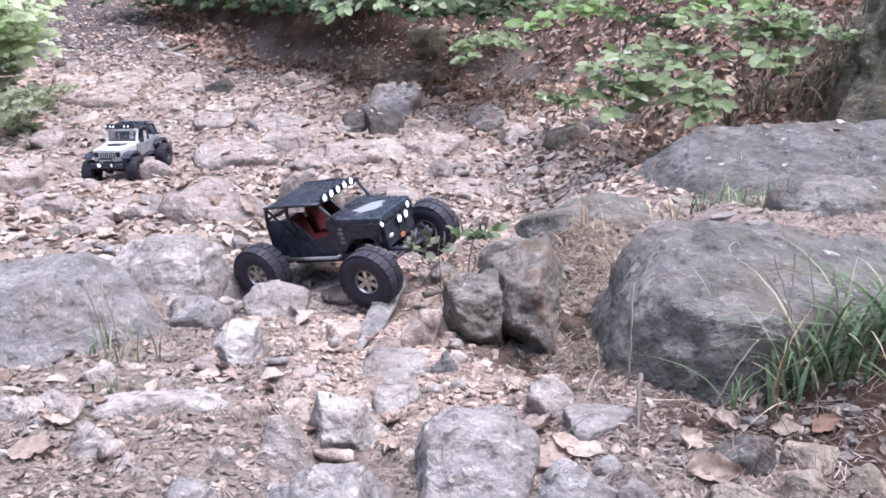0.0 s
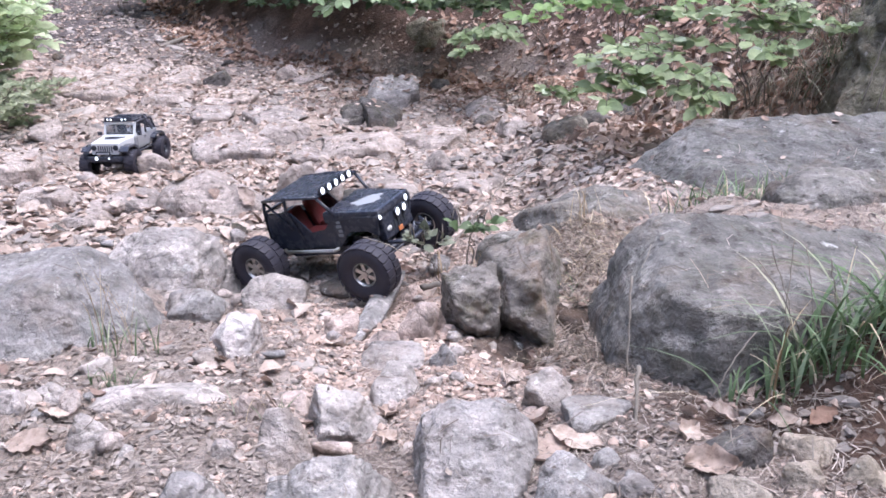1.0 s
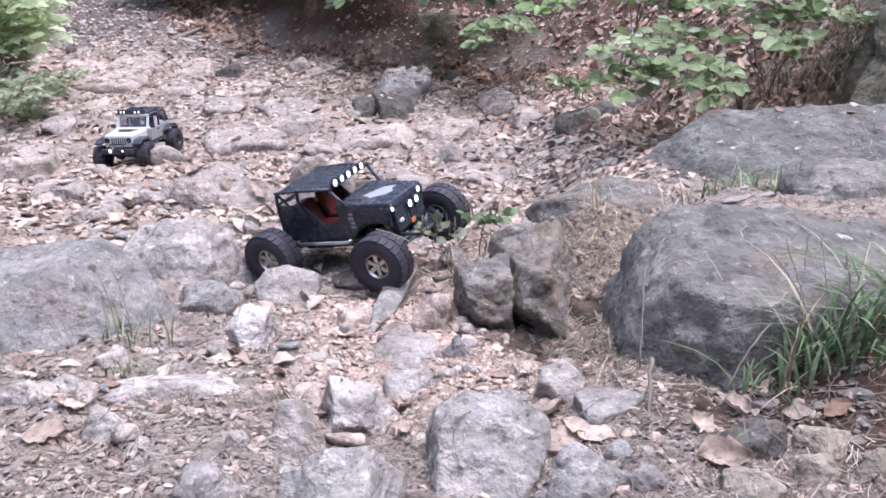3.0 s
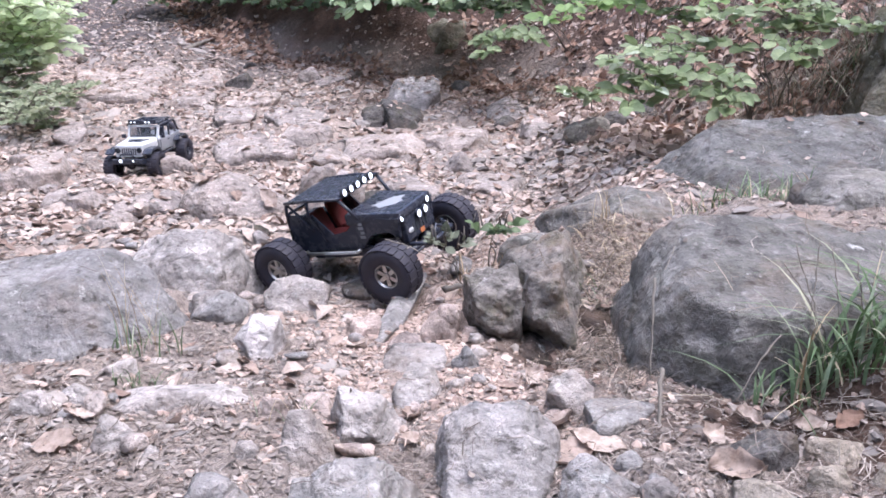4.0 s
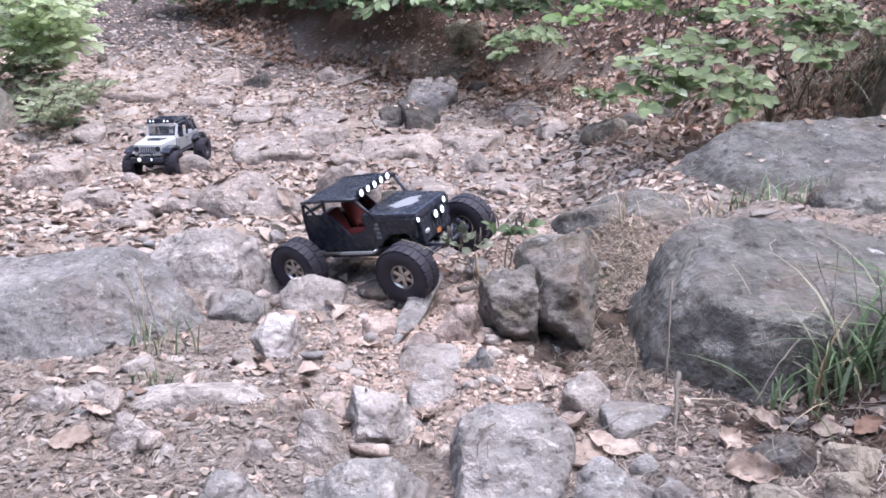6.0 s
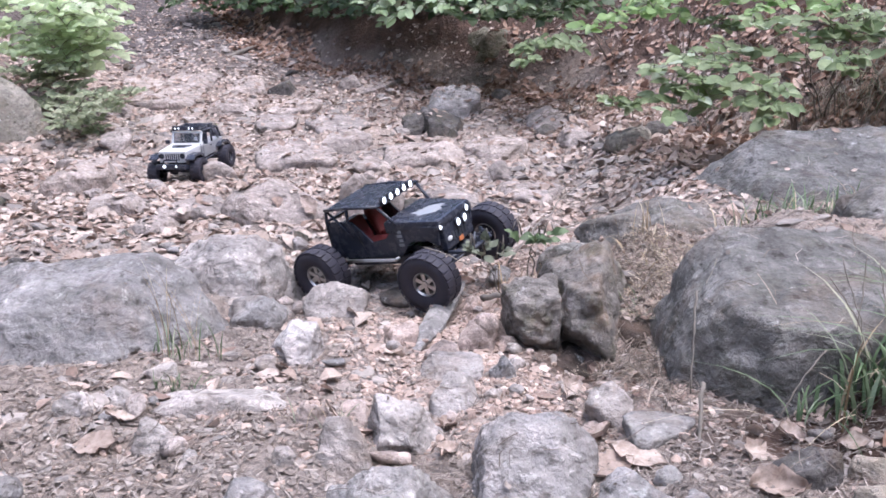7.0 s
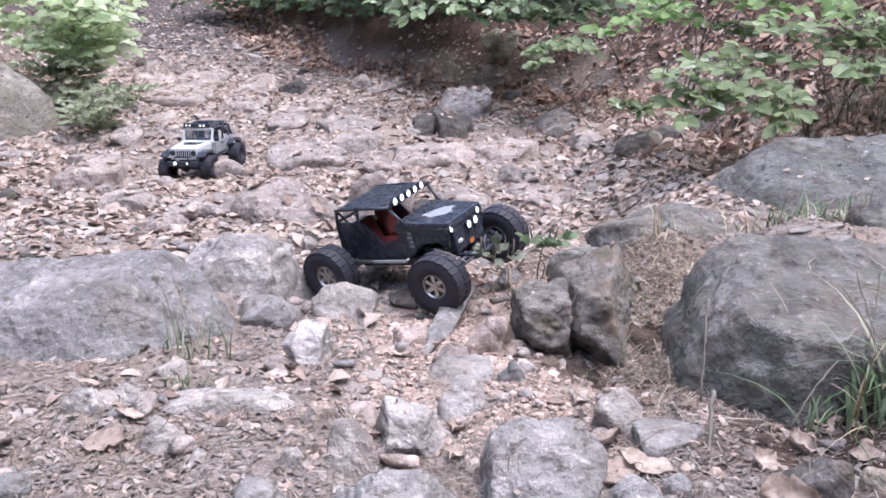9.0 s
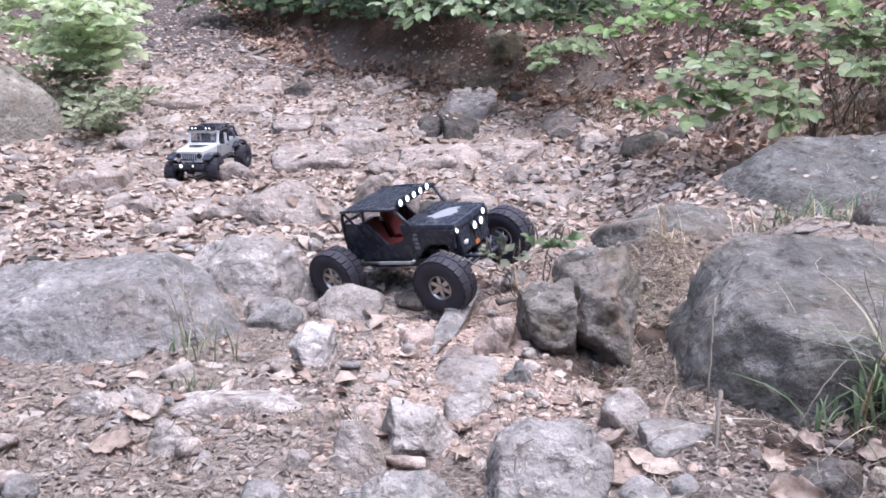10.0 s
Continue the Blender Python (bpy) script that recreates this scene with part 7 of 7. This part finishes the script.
    v, f = lathe([(0.0005, 0.002), (0.0085, 0.002), (0.011, 0)], 16)
    turn = np.array(Euler((0, 0, -math.pi / 2)).to_matrix())
    car.add("front_badge", ((v @ turn.T) * (1, 1, 0.62) + (0.198, -0.045, 0.124), f), DULL_WHITE, None, "small pale oval badge", True)
    car.add("front_bumper", rod([(0.205, -0.075, 0.10), (0.250, -0.05, 0.088), (0.250, 0.05, 0.088), (0.205, 0.075, 0.10)], 0.005), dark, None, "", True)
    car.add("stinger", rod([(0.250, -0.035, 0.088), (0.242, 0, 0.118), (0.250, 0.035, 0.088)], 0.004), dark, None, "", True)
    for x in (0.178, -0.178):
        axle = car.add("axle", rod([(x, -0.125, 0.066), (x, 0.125, 0.066)], 0.010, 10), dark, None, "", True)
        hub, f = lathe([(0.001, -0.022), (0.018, -0.018), (0.024, 0), (0.018, 0.018), (0.001, 0.022)], 14)
        car.add("gear_case", (hub + (x, 0.028, 0.066), f), dark, axle, "", True)
        s = 1 if x > 0 else -1
        car.add("tie_rod", rod([(x + s * 0.030, -0.12, 0.070), (x + s * 0.030, 0.12, 0.070)], 0.0032), dark, axle, "", True)
        for y in (-0.062, 0.062):
            shock = car.add("shock_absorber", rod([(x, y * 1.1, 0.078), (x - s * 0.045, y * 0.9, 0.175)], 0.0045), STEEL, None, "bare metal shock absorber", True)
            n = 60
            u = np.linspace(0.12, 0.72, n)
            line = np.outer(1 - u, (x, y * 1.1, 0.078)) + np.outer(u, (x - s * 0.045, y * 0.9, 0.175))
            line += np.stack([0.008 * np.cos(u * 75), 0.008 * np.sin(u * 75), 0 * u], 1)
            car.add("spring", rod(line, 0.0012, 5), dark, shock, "", True)
            car.add("link", rod([(x, y * 0.75, 0.058), (x - s * 0.135, y * 0.6, 0.082)], 0.0038), STEEL, None, "thin metal suspension link", True)
    for x, y, z, steer in ((0.178, -0.146, 0.056, 3), (0.178, 0.146, 0.060, 3), (-0.178, -0.146, 0.078, 0), (-0.178, 0.146, 0.054, 0)):
        car.wheel((x, y, z), 0.075, 0.058, steer, 6, STEEL, 24)
    return car


def trail_truck(place, scale):
    car = Model("model_truck", "silver and grey radio-controlled off-road truck with roof rack", place, scale)
    car.add("chassis", block(-0.19, 0.19, -0.04, 0.04, 0.065, 0.09, 0.004), BLACK)
    car.add("bonnet", block(0.05, 0.188, -0.078, 0.078, 0.118, 0.158, 0.008, (0.86, 0.88)), SILVER, None, "silver bonnet")
    car.add("bonnet_vent", block(0.080, 0.130, -0.052, 0.052, 0.1555, 0.1585, 0.001, (0.6, 0.9)), BLACK, None, "black bonnet vent")
    grille = car.add("grille", block(0.182, 0.196, -0.066, 0.066, 0.098, 0.152, 0.004), SILVER, None, "silver slotted grille")
    for k in range(7):
        car.add("slot", block(0.1955, 0.1968, -0.034 + 0.0105 * k, -0.028 + 0.0105 * k, 0.108, 0.140, 0), BLACK, grille)
    for y in (-0.052, 0.052):
        car.lamp((0.197, y, 0.130), 0.010, 0.006, False, "round clear headlight")
    car.add("tub", block(-0.19, 0.055, -0.082, 0.082, 0.088, 0.150, 0.006), GUNMETAL, None, "grey body tub")
    for s in (1, -1):
        y0, y1 = sorted((s * 0.0815, s * 0.0845))
        door = car.add("door", block(-0.065, 0.035, y0, y1, 0.094, 0.147, 0.0015), GUNMETAL)
        h0, h1 = sorted((s * 0.0845, s * 0.0875))
        car.add("handle", block(-0.055, -0.038, h0, h1, 0.134, 0.138, 0.0008), BLACK, door)
        mirror0, mirror1 = sorted((s * 0.088, s * 0.108))
        car.add("mirror", block(0.030, 0.042, mirror0, mirror1, 0.156, 0.174, 0.003), BLACK)
    arch = [(0.085, 0.098), (0.10, 0.122), (0.125, 0.134), (0.185, 0.134), (0.212, 0.118), (0.212, 0.112), (0.182, 0.126), (0.130, 0.126), (0.108, 0.112), (0.095, 0.095)]
    car.mirrored("front_fender", plate(arch, 0.070, 0.112, 0.001), BLACK, "black flared fender")
    car.mirrored("rear_fender", plate([(-0.312 + x, z) for x, z in arch], 0.078, 0.108, 0.001), BLACK, "black flared fender")
    frame = [block(0.030, 0.052, -0.080, 0.080, 0.150, 0.160, 0.002), block(0.012, 0.026, -0.078, 0.078, 0.205, 0.214, 0.002)]
    for y in (-0.076, 0.068):
        v, f = block(0.0, 0.012, y, y + 0.009, 0.152, 0.212, 0.001)
        v[:, 0] += 0.035 - (v[:, 2] - 0.152) * 0.42
        frame.append((v, f))
    car.add("windscreen_frame", joined(frame), SILVER, None, "silver windscreen frame")
    v, f = block(0.0, 0.003, -0.067, 0.067, 0.158, 0.207, 0.0)
    v[:, 0] += 0.038 - (v[:, 2] - 0.152) * 0.42
    car.add("windscreen", (v, f), SCREEN, None, "hazy grey windscreen")
    for y in (-0.036, 0.036):
        car.add("seat", block(-0.075, -0.055, y - 0.022, y + 0.022, 0.14, 0.190, 0.006), BLACK)
    car.add("dashboard", block(0.008, 0.030, -0.066, 0.066, 0.148, 0.166, 0.004), BLACK)
    a = np.linspace(0, 2 * np.pi, 19)
    car.add("steering_wheel", rod(np.stack([0.002 + 0.006 * np.sin(a), 0.036 + 0.017 * np.cos(a), 0.172 + 0.016 * np.sin(a)], 1), 0.0022), BLACK, None, "", True)
    car.mirrored("roll_bar", rod([(0.016, 0.076, 0.212), (-0.075, 0.078, 0.214), (-0.15, 0.074, 0.206), (-0.185, 0.074, 0.150)], 0.0052), BLACK, "", True)
    car.mirrored("middle_bar", rod([(-0.072, 0.078, 0.148), (-0.075, 0.078, 0.214)], 0.005), BLACK, "", True)
    car.mirrored("brace", rod([(-0.078, 0.076, 0.212), (-0.150, 0.076, 0.150)], 0.0042), BLACK, "", True)
    car.add("rear_crossbar", rod([(-0.15, -0.074, 0.206), (-0.15, 0.074, 0.206)], 0.005), BLACK, None, "", True)
    rack = car.add("roof_rack", rod([(0.020, -0.070, 0.224), (0.020, 0.070, 0.224), (-0.120, 0.070, 0.224), (-0.120, -0.070, 0.224), (0.020, -0.070, 0.224)], 0.004), BLACK, None, "black tubular roof rack", True)
    for k in range(6):
        car.add("rack_slat", rod([(0.018 - 0.027 * k, -0.07, 0.222), (0.018 - 0.027 * k, 0.07, 0.222)], 0.0028), BLACK, rack, "", True)
    for x in (0.010, -0.10):
        for y in (-0.07, 0.07):
            car.add("rack_post", rod([(x, y, 0.212), (x, y, 0.226)], 0.003), BLACK, rack, "", True)
    car.add("light_bar", block(0.022, 0.034, -0.068, 0.068, 0.219, 0.240, 0.003), BLACK)
    for k in range(4):
        car.lamp((0.0355, (-0.051, -0.034, 0.020, 0.038)[k], 0.230), 0.0046, 0.004, True, "small round roof lamp")
    car.add("front_bumper", block(0.200, 0.226, -0.086, 0.086, 0.070, 0.094, 0.005, (0.85, 1)), BLACK)
    car.add("bull_bar", rod([(0.222, -0.04, 0.092), (0.222, -0.03, 0.116), (0.222, 0.03, 0.116), (0.222, 0.04, 0.092)], 0.004), BLACK, None, "", True)
    for y, radius in ((-0.030, 0.0084), (0.030, 0.0050)):
        car.lamp((0.2285, y, 0.088), radius, 0.006)
    car.add("rear_bumper", block(-0.212, -0.192, -0.08, 0.08, 0.072, 0.092, 0.004), BLACK)
    car.mirrored("rock_slider", rod([(-0.10, 0.088, 0.082), (0.075, 0.088, 0.082)], 0.005), BLACK, "", True)
    spare = lathe([(0.028, -0.016), (0.045, -0.02), (0.051, -0.012), (0.052, 0.012), (0.045, 0.02), (0.028, 0.016)], 26)
    turn = np.array(Euler((0, 0, math.pi / 2)).to_matrix())
    car.add("spare_tyre", (spare[0] @ turn.T + (-0.212, 0, 0.14), spare[1]), TYRE)
    for x in (0.156, -0.156):
        axle = car.add("axle", rod([(x, -0.09, 0.052), (x, 0.09, 0.052)], 0.008, 10), BLACK, None, "", True)
        hub, f = lathe([(0.001, -0.02), (0.016, -0.016), (0.021, 0), (0.016, 0.016), (0.001, 0.02)], 14)
        car.add("gear_case", (hub + (x, -0.02, 0.052), f), BLACK, axle, "", True)
        for y in (-0.05, 0.05):
            car.add("shock_absorber", rod([(x, y, 0.06), (x - 0.02, y * 0.9, 0.13)], 0.005), STEEL, None, "bare metal shock absorber", True)
        for y in (-0.108, 0.108):
            droop = 0 if x < 0 else 0.013 if y < 0 else -0.003
            car.wheel((x, y, 0.054 - droop), 0.057, 0.048, 0, 6, BLACK, 18)
    return car


rock_crawler(pose(-0.205, 2.041, 0.027, 14.5, -8.9, -32.6), 0.86)
trail_truck(pose(-1.294, 3.735, 0.018, 1.2, 5.5, -97), 0.86)
